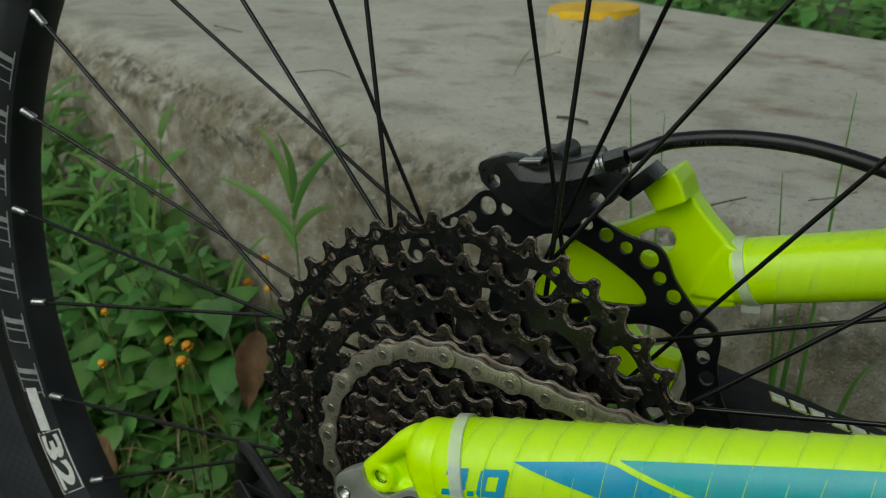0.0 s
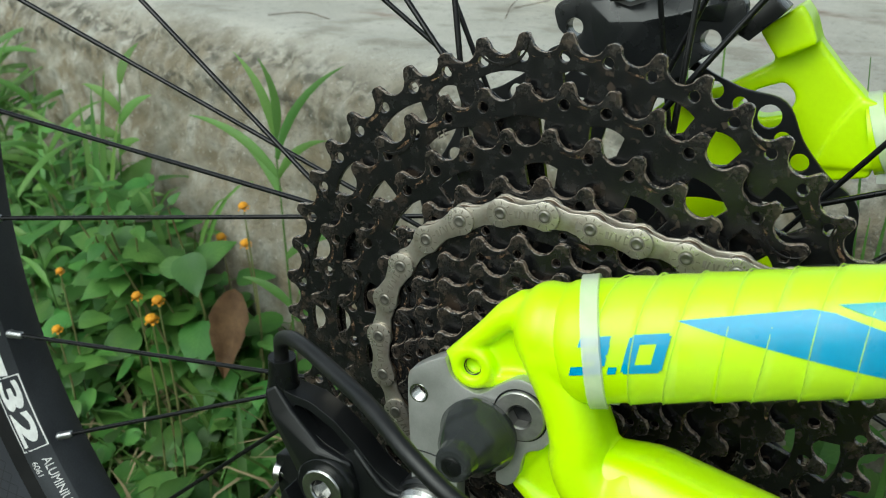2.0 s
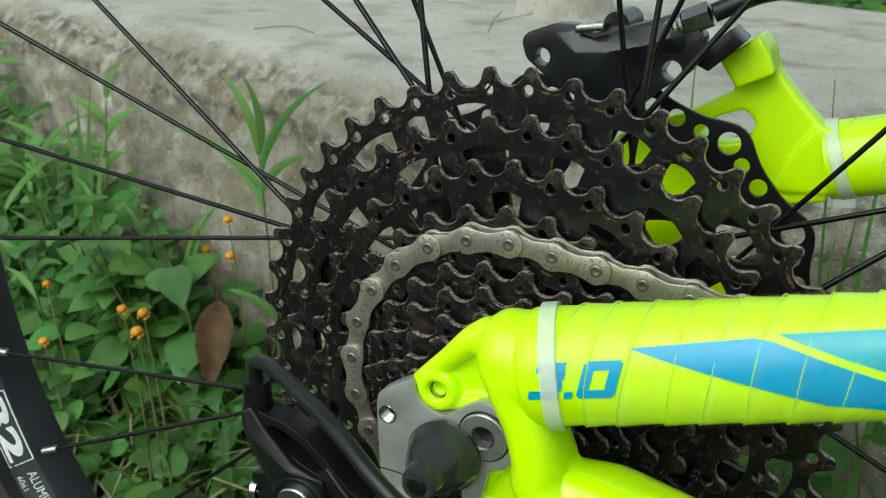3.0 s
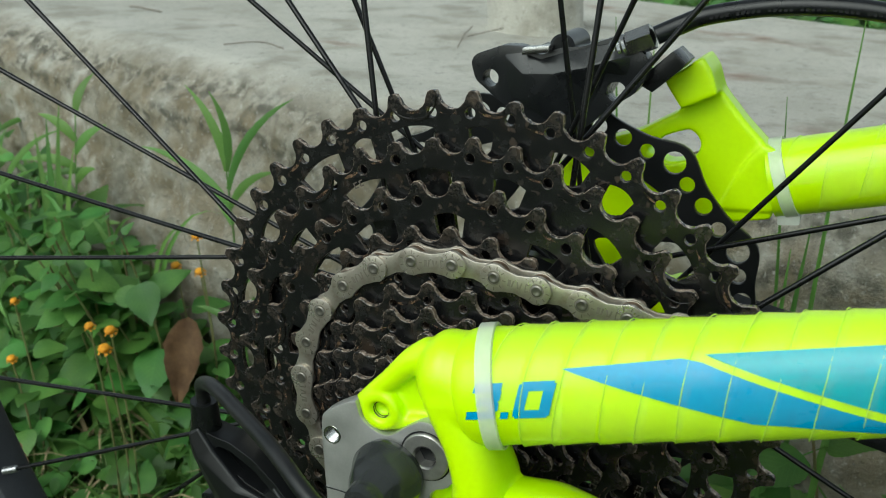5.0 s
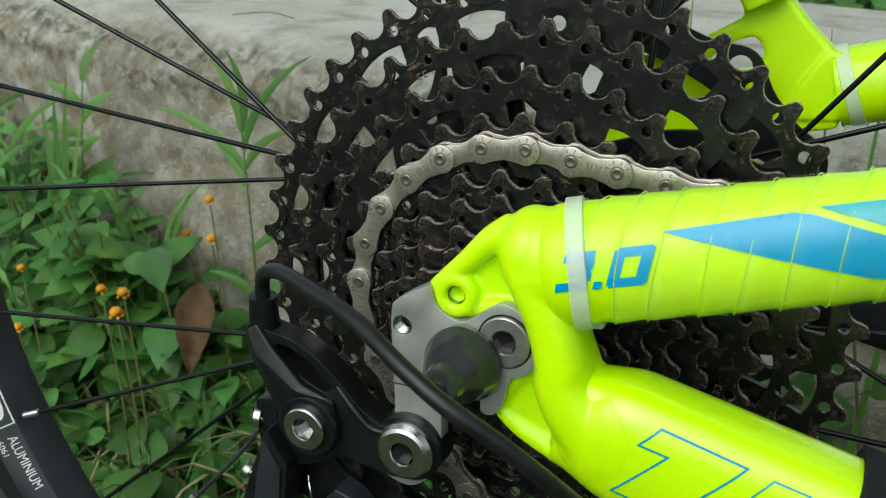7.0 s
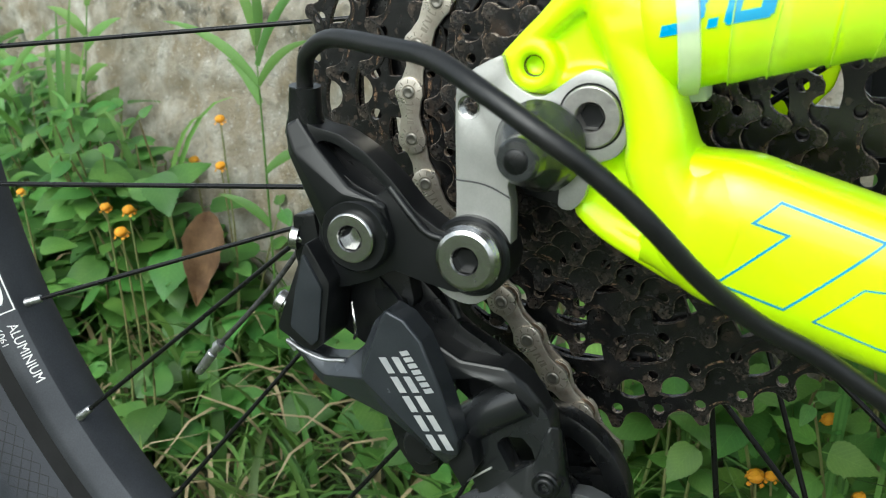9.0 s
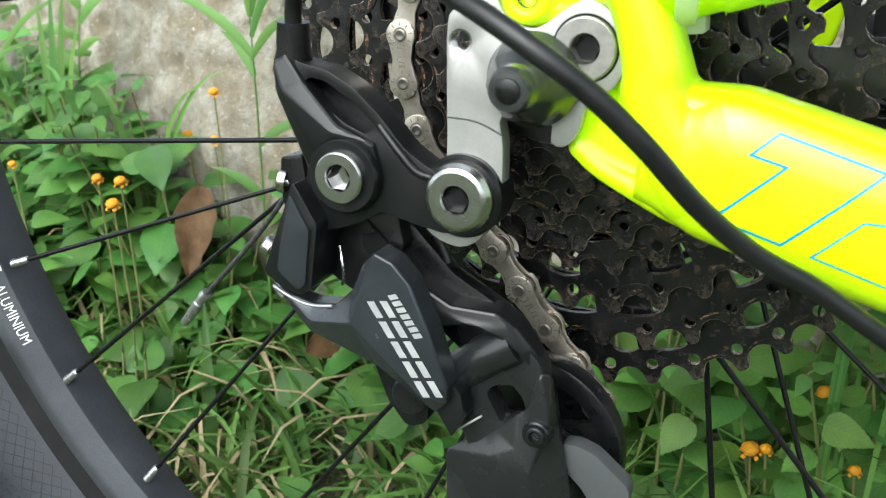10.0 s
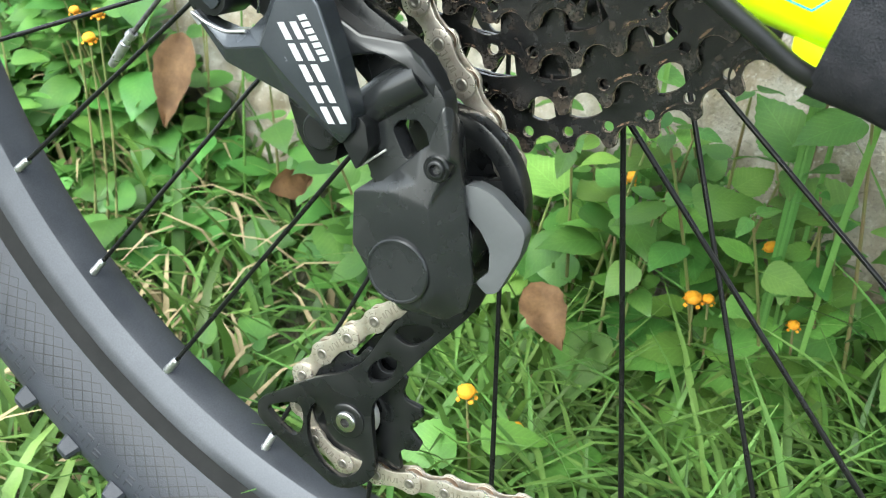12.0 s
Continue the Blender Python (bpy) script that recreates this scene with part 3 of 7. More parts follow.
def build_post():
    post = tagged(new("concrete_post"), "short round concrete stub with yellow painted top on slab", "post")
    post.location = (-0.254, 0.785, slab_top(-0.26) - 0.004)
    prof = [(0, 58), (4, 56), (10, 53), (34, 52), (46, 51.5), (49, 50), (50, 46), (50.5, 20), (50.5, 0)]
    b = bmesh.new()
    n, rows = 44, []
    for h, r in prof:
        row = []
        for i in range(n if r else 1):
            a = 2 * math.pi * i / n
            p = Vector((r / 1000 * math.cos(a), r / 1000 * math.sin(a), h / 1000))
            row.append(b.verts.new(p * (1 + 0.05 * noise.noise(p * 60))))
        rows.append(row)
    for r, s in zip(rows, rows[1:]):
        for i in range(n):
            q = [r[i], r[(i + 1) % n], s[(i + 1) % len(s)], s[i % len(s)]]
            b.faces.new([v for k, v in enumerate(q) if v not in q[:k]])
    part("core", b, CONCRETE, post)
    b = bmesh.new()
    top = [b.verts.new((0.0505 * (1 + 0.03 * noise.noise(Vector((i, 0, 0)))) * math.cos(2 * math.pi * i / n), 0.0505 * math.sin(2 * math.pi * i / n), 0.0535)) for i in range(n)]
    low = [b.verts.new((v.co.x * 1.03, v.co.y * 1.03, 0.0465 - 0.003 * random.random())) for v in top]
    b.faces.new(top)
    for i in range(n):
        b.faces.new((top[i], low[i], low[(i + 1) % n], top[(i + 1) % n]))
    part("painted_top", b, YELLOWP, post, "chipped yellow paint")


build_post()

# ---- the bicycle ----
bike = tagged(new("bicycle"), "neon yellow mountain bike rear end with taped stays, standing on grass", "bicycle")
RIMY = 32.0
WS = 0.9885   # wheel size


def build_rim():
    prof = [(-7, 278), (-9.5, 279.2), (-14.4, 286), (-15.6, 288.5), (-16, 291.5), (-15, 292.6), (-13.6, 292.8), (-13.2, 296), (-13.2, 298), (-13, 297), (-12.6, 296.4), (-12.4, 296), (-8, 293), (0, 291),
            (8, 293), (13, 296), (13.5, 300), (15, 300.5), (16, 299), (16, 291), (14.4, 286), (9.5, 279.2), (7, 278), (0, 277.6)]
    rim = part("rim", lathe([(RIMY + y, r * WS) for y, r in prof], n=192), RIM, bike, "black anodised alloy rim with worn white lettering", 25)
    return rim


def on_rim(u0, v0):
    """Angle in degrees and radius on the near side wall of the rim to a place just proud of it."""
    r = min(max(v0, 279.3), 290.9)
    y = RIMY - np.interp(r, [279.2, 286, 288.5, 291], [9.5, 14.4, 15.6, 16]) - 0.18
    return V(r * WS * math.cos(radians(u0)), y, r * WS * math.sin(radians(u0)))


def rim_print(name, bm, a0, r0, parent, mat, label):
    """Wraps flat lettering (u along the rim, v towards the hub; mm) onto the side wall."""
    bmesh.ops.triangulate(bm, faces=bm.faces[:])
    bmesh.ops.subdivide_edges(bm, edges=[e for e in bm.edges if e.calc_length() > 1.5], cuts=2, use_grid_fill=True)
    for v in bm.verts:
        v.co = on_rim(a0 + math.degrees(v.co.x / 285), r0 - v.co.y)
    part(name, bm, mat, parent, label)


def bars(quads):
    b = bmesh.new()
    for q in quads:
        b.faces.new([b.verts.new((x, y, 0)) for x, y in q])
    return b


def rect(x0, y0, x1, y1, slant=0.0):
    return [(x0, y0), (x1, y0), (x1 + slant, y1), (x0 + slant, y1)]


def frame_quads(x0, y0, x1, y1, w):
    return [rect(x0, y0, x1, y0 + w), rect(x0, y1 - w, x1, y1), rect(x0, y0, x0 + w, y1), rect(x1 - w, y0, x1, y1)]


rim = build_rim()
size = letters("32", 12.5, 0.5)
us, ws = [v.co.x for v in size.verts], [v.co.y for v in size.verts]
for v in size.verts:
    v.co = Vector((1.8 + 33.6 * (v.co.x - min(us)) / (max(us) - min(us)), 1.6 + 8.0 * (v.co.y - min(ws)) / (max(ws) - min(ws)), 0))
rim_print("size_print", size, 195.8, 290.7, rim, WHITE, "white number print")
rim_print("size_box", bars(frame_quads(0, 0, 37.5, 11.2, 0.55)), 195.8, 290.7, rim, WHITE, "thin white printed box")
rim_print("alloy_print", letters("ALUMINIUM", 5.15), 204.4, 284.5, rim, WHITE, "white print")
rim_print("grade_print", letters("6061", 4.2), 204.4, 289.4, rim, WHITE, "white print")
for a in range(151, 192, 6):
    q = [rect(0, 1, 18, 1.5, 0), rect(4, 1.5, 7, 9.5, 3), rect(10, 1.5, 11, 9.5, 3), rect(3, 9.3, 24, 9.8, 0), rect(17.5, 1.2, 18.2, 9.5, 3)]
    rim_print("wordmark_bar", bars(q), a, 290.4, rim, SILVERP, "worn silver outline print")
rim_print("wordmark_bar", bars([rect(0, 2, 26, 6.5, 1)]), 190.3, 289.8, rim, WHITE, "white slanted bar print")


def build_tyre():
    prof = [(-13.2, 297.5), (-14.6, 300), (-16.5, 303), (-21, 309), (-25, 317), (-27, 325), (-26.5, 333), (-24.5, 339), (-20, 344), (-10, 347), (0, 348)]
    prof += [(-y, r) for y, r in prof[-2::-1]]
    inner = [(11, 299), (0, 296), (-11, 299)]
    tyre = part("tyre", lathe([(RIMY + y, r * WS) for y, r in prof + inner], n=192), TYRE, bike, "dusty black knobbly tyre", 30)
    # near-black matt band over the step from rim to tyre
    part("dark_band", lathe([(RIMY + y, r * WS) for y, r in ((-13.4, 292.9), (-14.6, 293.4), (-15.3, 295.6), (-15.9, 298.4), (-16.9, 301.0), (-16.0, 301.5), (-13.4, 298))], n=192), surf("matt_black_band", (0.006, 0.0062, 0.0066), (0.012, 0.012, 0.0125), rough=0.75, scale=90, var=0.4, bump=0.1, spec=0.2), tyre, "matt black band between rim and tyre")
    # side knobs
    base = [(-5.0, -3.4), (-3.4, -4.6), (3.6, -4.8), (5.2, -3.2), (5.4, 2.8), (4, 4.2), (-3, 4.6), (-4.6, 3.2)]
    b = bmesh.new()
    rings = [[b.verts.new((x * f / 1000, y * f / 1000, h / 1000)) for x, y in base] for f, h in ((1.1, -2.0), (0.86, 2.6), (0.76, 4.2), (0.55, 4.9))]
    b.faces.new(rings[-1])
    for lo, hi in zip(rings, rings[1:]):
        for i in range(8):
            b.faces.new((lo[i], lo[(i + 1) % 8], hi[(i + 1) % 8], hi[i]))
    me = finish(b)
    me.materials.append(TYRE)
    for k in range(72):
        a = 2 * math.pi * k / 72
        for dy, r, tilt in ((-26.2, 339, 62), (-11 - 3 * (k % 2), 347, 12)):
            ob = part("tread_knob", me, TYRE, tyre)
            m = Matrix.Translation((0, RIMY / 1000, HUB)) @ Matrix.Rotation(-a, 4, "Y") @ Matrix.Translation((r * WS / 1000, dy / 1000, 0)) @ Matrix.Rotation(radians(90), 4, "Y") @ Matrix.Rotation(radians(tilt), 4, "X") @ Matrix.Rotation(radians(90), 4, "Z")
            ob.matrix_basis = m
    # criss-cross moulding and raised lettering on the near side wall
    def at(a, q):
        y, r = np.interp(q, [0, 0.25, 0.5, 0.75, 1], [-17.5, -21.4, -24.8, -27, -26.6]), np.interp(q, [0, 0.25, 0.5, 0.75, 1], [304.4, 309.6, 316.6, 325, 332])
        return V((r + 0.25) * WS * math.cos(a), RIMY + y - 0.3, (r + 0.25) * WS * math.sin(a))
    b = bmesh.new()
    for k in range(290):
        for s in (-1, 1):
            a0 = 2 * math.pi * k / 290
            pts = [(at(a0 + s * 0.11 * q, q), at(a0 + s * 0.11 * q + 0.0022, q)) for q in np.linspace(0, 0.58, 7)]
            vs = [(b.verts.new(p), b.verts.new(w)) for p, w in pts]
            for (p, w), (p2, w2) in zip(vs, vs[1:]):
                b.faces.new((p, w, w2, p2))
    part("sidewall_moulding", b, surf("worn_moulding", (0.008, 0.009, 0.011), rough=0.7, var=0.3), tyre, "criss-cross moulded lines")
    b = bmesh.new()
    skin = lambda r, a, up: V((r + 0.3 * up) * WS * math.cos(a), RIMY - np.interp(r, [309, 317, 325, 333, 339], [21, 25, 27, 26.5, 24.5]) - 0.45 * up, (r + 0.3 * up) * WS * math.sin(a))
    for k in range(60):   # moulded marks, each of a few raised strokes
        if k % 12 in (4, 9, 10):
            continue
        a0 = radians(205) + k * 0.0205
        strokes = ((0, 0, 0.8, 0.12), (0, 0.88, 0.8, 1), (0, 0, 0.12, 1), (0.68, 0, 0.8, 1), (0, 0.44, 0.8, 0.56), (0.34, 0, 0.46, 1))
        for u0, v0, u1, v1 in (strokes[2], strokes[k % 2], strokes[(3, 4, 5)[(k * 7 + 1) % 3]]):
            corner = [(u0, v0), (u1, v0), (u1, v1), (u0, v1)]
            top = [b.verts.new(skin(322.0 + 7.0 * v, a0 + 0.0155 * u, 1.0)) for u, v in corner]
            low = [b.verts.new(skin(322.0 + 7.0 * v, a0 + 0.0155 * u, -0.4)) for u, v in corner]
            b.faces.new(top)
            for i in range(4):
                b.faces.new((top[i], low[i], low[(i + 1) % 4], top[(i + 1) % 4]))
    part("sidewall_lettering", b, surf("scuffed_lettering", (0.02, 0.022, 0.027), rough=0.6, var=0.4, spec=0.3), tyre, "raised rubber marks")


build_tyre()


def build_spokes():
    """Thirty-two spokes laced three-cross, with silver nipples at the rim."""
    kinds = [("R", 1), ("L", 1), ("R", -1), ("L", -1)]
    for k in range(32):
        side, s = kinds[k % 4]
        a = radians(146.9 + 11.25 * k)
        yf, rf, lace = (3.4, 25.2, 66) if side == "R" else (54.0, 26.3, 33 if s > 0 else 71)
        yf += 1.6 * s * (1 if side == "R" else -1)
        h = a + s * radians(lace)
        p, q = V(279.4 * WS * math.cos(a), RIMY - 6 + (-1.5 if side == "R" else 1.5), 279.4 * WS * math.sin(a)), V(rf * math.cos(h), yf, rf * math.sin(h))
        d = (q - p)
        turn = d.to_track_quat("Z", "Y").to_matrix().to_4x4()
        L = d.length
        b = bmesh.new()
        rows = []
        for z, r in ((0.003, 1.0), (0.06, 1.0), (0.075, 0.9), (L - 0.03, 0.9), (L - 0.02, 1.05), (L, 1.1)):
            rows.append([b.verts.new((r / 1000 * math.cos(2 * math.pi * j / 10), r / 1000 * math.sin(2 * math.pi * j / 10), z)) for j in range(10)])
        for r1, r2 in zip(rows, rows[1:]):
            for j in range(10):
                b.faces.new((r1[j], r1[(j + 1) % 10], r2[(j + 1) % 10], r2[j]))
        spoke = part("spoke", b, SPOKE, bike)
        spoke.matrix_basis = Matrix.Translation(p) @ turn
        b = bmesh.new()
        rows = []
        for z, r, sq in ((-0.002, 2.0, 0), (0.0, 2.1, 0), (0.0025, 2.0, 0), (0.003, 1.7, 1), (0.009, 1.7, 1), (0.0098, 1.25, 0), (0.01, 1.0, 0)):
            row = []
            for j in range(12):
                w = 2 * math.pi * j / 12
                f = r * (1 / max(abs(math.cos(w)), abs(math.sin(w))) ** 0.45 if sq else 1)
                row.append(b.verts.new((f / 1000 * math.cos(w), f / 1000 * math.sin(w), z)))
            rows.append(row)
        for r1, r2 in zip(rows, rows[1:]):
            for j in range(12):
                b.faces.new((r1[j], r1[(j + 1) % 12], r2[(j + 1) % 12], r2[j]))
        part("nipple", b, NIPPLE, spoke, "silver spoke nipple")


build_spokes()
part("hub_shell", lathe([(1.5, 29), (5.5, 29), (6.5, 22), (12, 17), (45, 15.5), (50, 20), (51.5, 28), (56.5, 28), (57, 22), (74, 21), (76, 10), (90, 9), (90, 0), (-38, 0), (-38, 8), (-33, 16), (1.5, 16)], n=48), BLACKM, bike, "black disc-brake hub")

# ---- cassette: ten sprockets on one axis ----
COGS = [(46, 0.0, 0.25, 1.5), (40, -3.95, 0.63, 1.5), (34, -7.9, 0.40, 1.1), (28, -11.85, 0.93, 0.9), (24, -15.8, 0.19, 1.2), (21, -19.75, 0.46, 0.7),
        (18, -23.7, 0.59, 0.7), (15, -27.6, 0.76, 0.6), (13, -31.5, 0.3, 0.6), (11, -35.4, 0.5, 0.6)]
SLOTS = {46: [(101.3, 4.8), (125.7, 5.4), (113.5, 2.2), (86, 2.4), (67, 3.6), (55.8, 2.6), (40, 4), (23, 4.5), (5, 4), (348, 4), (332, 4.5), (306, 3), (288.2, 3), (279.5, 2.2), (263, 4.2),
              (247, 4), (230, 4.5), (214, 3), (199, 4.5), (183, 4), (166, 4.5), (146, 4)]}


def cog_outline(n, tip, phase, seed):
    """Tooth outline: rounded gaps between narrow, slightly uneven teeth."""
    rp, out = 12.7 / (2 * math.sin(math.pi / n)), []
    rnd = random.Random(seed)
    for k in range(n):
        c = 2 * math.pi * (k + phase) / n
        h = rp + tip - (rnd.random() < 0.12) * 1.0 - 0.3 * rnd.random()
        w, skew = 1.15 + 0.35 * rnd.random(), 0.35 * (rnd.random() - 0.4)
        out += [(h - 0.25, c - (w + skew) / rp), (h, c - (0.45 + skew) / rp), (h - 0.05, c + (0.5 - skew) / rp), (h - 0.5, c + (w - skew) / rp)]
        g = c + math.pi / n
        for t in np.linspace(-1, 1, 9):
            e = math.radians(84) * t
            out.append((rp - 0.15 - 3.95 * math.cos(e), g + 4.25 * math.sin(e) / rp))
    return [(r * math.cos(a), r * math.sin(a)) for r, a in out]


def slot(rc, a, da, hr, n=7):
    """A bean-shaped opening on radius rc."""
    out = []
    for t in np.linspace(-1, 1, n):
        out.append((rc + hr * (1 - 0.25 * t * t), a + da * t))
    for t in np.linspace(1, -1, n):
        out.append((rc - hr * (1 - 0.55 * t * t), a + da * 0.9 * t))
    return [(r * math.cos(radians(w)), r * math.sin(radians(w))) for r, w in out]


def build_cog(n, y, phase, tip):
    rp = 12.7 / (2 * math.sin(math.pi / n))
    holes = []
    if n >= 15:
        for k in range(n):
            if n <= 40 and (k * 7 + n) % 5 == 0:
                continue
            c = 2 * math.pi * (k + phase + 0.05) / n
            holes.append(ring2d((rp - 5.0) * math.cos(c), (rp - 5.0) * math.sin(c), 1.6 if n > 24 else 1.25, 10))
    if n in SLOTS:
        holes += [slot(rp - 12.9, a, da * 1.1, 4.4) for a, da in SLOTS[n]]
    elif n >= 24:
        m = {40: 17, 34: 14, 28: 11, 24: 9}[n]
        for k in range(m):
            a = 360 * (k + 0.12 * math.sin(2.3 * k)) / m + 12
            holes.append(slot(rp - (13.0 if n > 28 else 11.6), a, ((430 if n > 28 else 520) + 120 * math.sin(k * 1.7)) / rp, 4.5 if n > 28 else 3.4))
    # wide openings between the arms of the inner web
    if n >= 34:
        r1, m = rp - 20.4, 6
        r0 = 33.0
        for k in range(m):
            a = 360 * k / m + {46: 10, 40: 22, 34: 16}[n]
            w = 24 if n > 34 else 25
            pts = [(r1, a + w * t) for t in np.linspace(-1, 1, 9)] + [(r0, a + 0.8 * w * t) for t in np.linspace(1, -1, 7)]
            holes.append([(r * math.cos(radians(q)), r * math.sin(radians(q))) for r, q in pts])
    inner = ring2d(0, 0, 15.5, 40)
    b = plate(cog_outline(n, tip, phase, n), y - 1.0, y + 1.0, [*holes, inner], bevel=0.32, segs=1)
    lay = b.verts.layers.float.new("wear")
    for v in b.verts:
        edge, r = abs(v.co.y * 1000 - y) < 0.99, math.hypot(v.co.x, v.co.z - HUB) * 1000
        v[lay] = (0.95 if r > rp - 4.6 else 0.22) if edge else 0.12 * smooth(r, rp - 5.0, rp + tip)
    cog = part("sprocket", b, COG, bike, "black steel sprocket with rust-worn teeth", 30)
    # pressed shifting ramps: crescents curling in from a tooth gap
    if n >= 21:
        m = max(3, n // 9)
        for k in range(m):
            g = round((k + 0.3) * n / m) + 0.5
            a = 2 * math.pi * (g + phase) / n
            rad, tan = Vector((math.cos(a), math.sin(a))), Vector((-math.sin(a), math.cos(a)))
            arc_at = lambda u, dw: rad * (rp - 0.6 - (6.3 + dw) * math.cos(u)) + tan * ((7.6 + dw) * math.sin(u))
            pts = [arc_at(u, 0.55 * math.cos(0.8 * u) ** 2) for u in np.linspace(-1.5, 1.15, 14).tolist()] + [arc_at(u, -0.5 * math.cos(0.8 * u) ** 2) for u in np.linspace(1.1, -1.45, 14).tolist()]
            part("shift_ramp", plate([(q.x, q.y) for q in pts], y - 1.4, y - 0.8, bevel=0.25, segs=1), RAMP, cog)
    # rubbed patches curving under the tooth gaps
    if n >= 18:
        rr, rub = random.Random(n * 3), bmesh.new()
        for g in range(n):
            if rr.random() < 0.35:
                continue
            a = 2 * math.pi * (g + 0.5 + phase + rr.uniform(-0.15, 0.15)) / n
            rad, tan = Vector((math.cos(a), math.sin(a))), Vector((-math.sin(a), math.cos(a)))
            deep, half, thick = rr.uniform(4.6, 6.4), rr.uniform(0.35, 0.75), rr.uniform(0.5, 1.2)
            low = [rad * (rp - deep * math.cos(u)) + tan * (deep * 1.1 * math.sin(u)) for u in np.linspace(-half, half, 7).tolist()]
            top = [q + rad * (thick * math.cos(1.5 * i / 3)) for i, q in zip((-3, -2, -1, 0, 1, 2, 3), low)]
            verts = [[rub.verts.new(V(q.x, y - 1.03, q.y)) for q in side] for side in (low, top)]
            for i in range(6):
                rub.faces.new((verts[0][i], verts[0][i + 1], verts[1][i + 1], verts[1][i]))
        tagged(part("rubbed_patch", rub, RUB, cog, "brown marks rubbed by the chain"), kind="stuff")
    # worn stamp, too faint to read
    if n in (46, 40, 34, 28, 24, 21):
        a = {28: -16.0, 34: -14.5, 46: 120, 40: 118, 24: -20.0, 21: -22.0}[n]
        t, q = bmesh.new(), rp - (9.5 if n != 46 else 5.5)
        for u in (0, 2.0):
            for x0, z0, x1, z1 in ((0, 0, 0.45, 2.0), (0.45, 0, 1.4, 0.4), (0.45, 1.6, 1.4, 2.0)):
                t.faces.new([t.verts.new(V((q + z) * math.cos(radians(a) - (u + x) / q), y - 1.06, (q + z) * math.sin(radians(a) - (u + x) / q))) for x, z in ((x0, z0), (x1, z0), (x1, z1), (x0, z1))])
        part("stamped_mark", t, surf("stamped_mark", (0.12, 0.1, 0.085), rough=0.5, metal=0.4, var=0.4), cog, "small worn stamp")


for row in COGS:
    build_cog(*row)
part("sprocket_carrier", lathe([(-3, 15), (-3, 30), (0, 31), (1.2, 30), (1.2, 15)], n=48), COG, bike, "black sprocket carrier")
part("freehub_body", lathe([(-38, 15.2), (-38, 10), (2, 10), (2, 15.2)], n=40), BLACKM, bike)
part("lockring", lathe([(-38.5, 16.5), (-37, 17), (-36.4, 17), (-36.4, 9), (-38.5, 9)], n=36), BLACKM, bike, "black cassette lockring")

# ---- chain ----
CHAIN_Y = -16.0
TOP, BOT = Vector((-9.0, -104.5)), Vector((-33.5, -188.5))   # jockey wheels
RC, RJ = 48.66, 22.6


def tangent(c1, r1, c2, r2):
    """Feet of the line touching two circles; a radius is positive where the chain turns to its left round it."""
    d = c2 - c1
    L, a = d.length, math.atan2(d.y, d.x)
    w = a + math.acos((r2 - r1) / L)
    nrm = Vector((math.cos(w), math.sin(w)))
    return c1 - nrm * r1, c2 - nrm * r2


def arc(c, r, p, q, turn):
    a, e = math.atan2(p.y - c.y, p.x - c.x), math.atan2(q.y - c.y, q.x - c.x)
    if turn > 0 and e < a:
        e += 2 * math.pi
    if turn < 0 and e > a:
        e -= 2 * math.pi
    return [c + Vector((math.cos(a + (e - a) * t), math.sin(a + (e - a) * t))) * r for t in np.linspace(0, 1, 60)]


def chain_line():
    zero = Vector((0, 0))
    far_top, far_low = Vector((330, -5)), Vector((330, -176))
    up = Vector((0.163, 0.987)).normalized() * RC
    p1, p2 = tangent(zero, RC, TOP, -RJ)
    p3, p4 = tangent(TOP, -RJ, BOT, RJ)
    low = BOT + Vector((0.1, -0.995)) * RJ
    pts = [far_top] + arc(zero, RC, up, p1, 1) + arc(TOP, RJ, p2, p3, -1) + arc(BOT, RJ, p4, low, 1) + [far_low]
    dense = []
    for a, c in zip(pts, pts[1:]):
        m = max(1, int((c - a).length / 0.4))
        dense += [a.lerp(c, i / m) for i in range(m)]
    return dense


def chain_pins():
    line = chain_line()
    start = min(range(len(line)), key=lambda i: (line[i] - Vector((RC * math.cos(radians(100.35)), RC * math.sin(radians(100.35))))).length)
    def march(seq):
        out, p = [], line[start]
        for c in seq:
            if (c - p).length >= 12.7:
                p = c
                out.append(c)
        return out
    back, ahead = march(line[start::-1]), march(line[start:])
    return back[::-1] + [line[start]] + ahead, len(back)


def eight(r, waist, pitch=12.7, n=10):
    """Outline of a link plate along x from 0 to pitch."""
    out = []
    for c, s in ((0.0, 1), (pitch, -1)):
        for t in np.linspace(0, 1, n):
            a = radians(55 + 250 * t) if s > 0 else radians(235 + 250 * t)
            out.append((c + r * math.cos(a), r * math.sin(a)))
        out.append((pitch / 2, -waist) if s > 0 else (pitch / 2, waist))
    return out


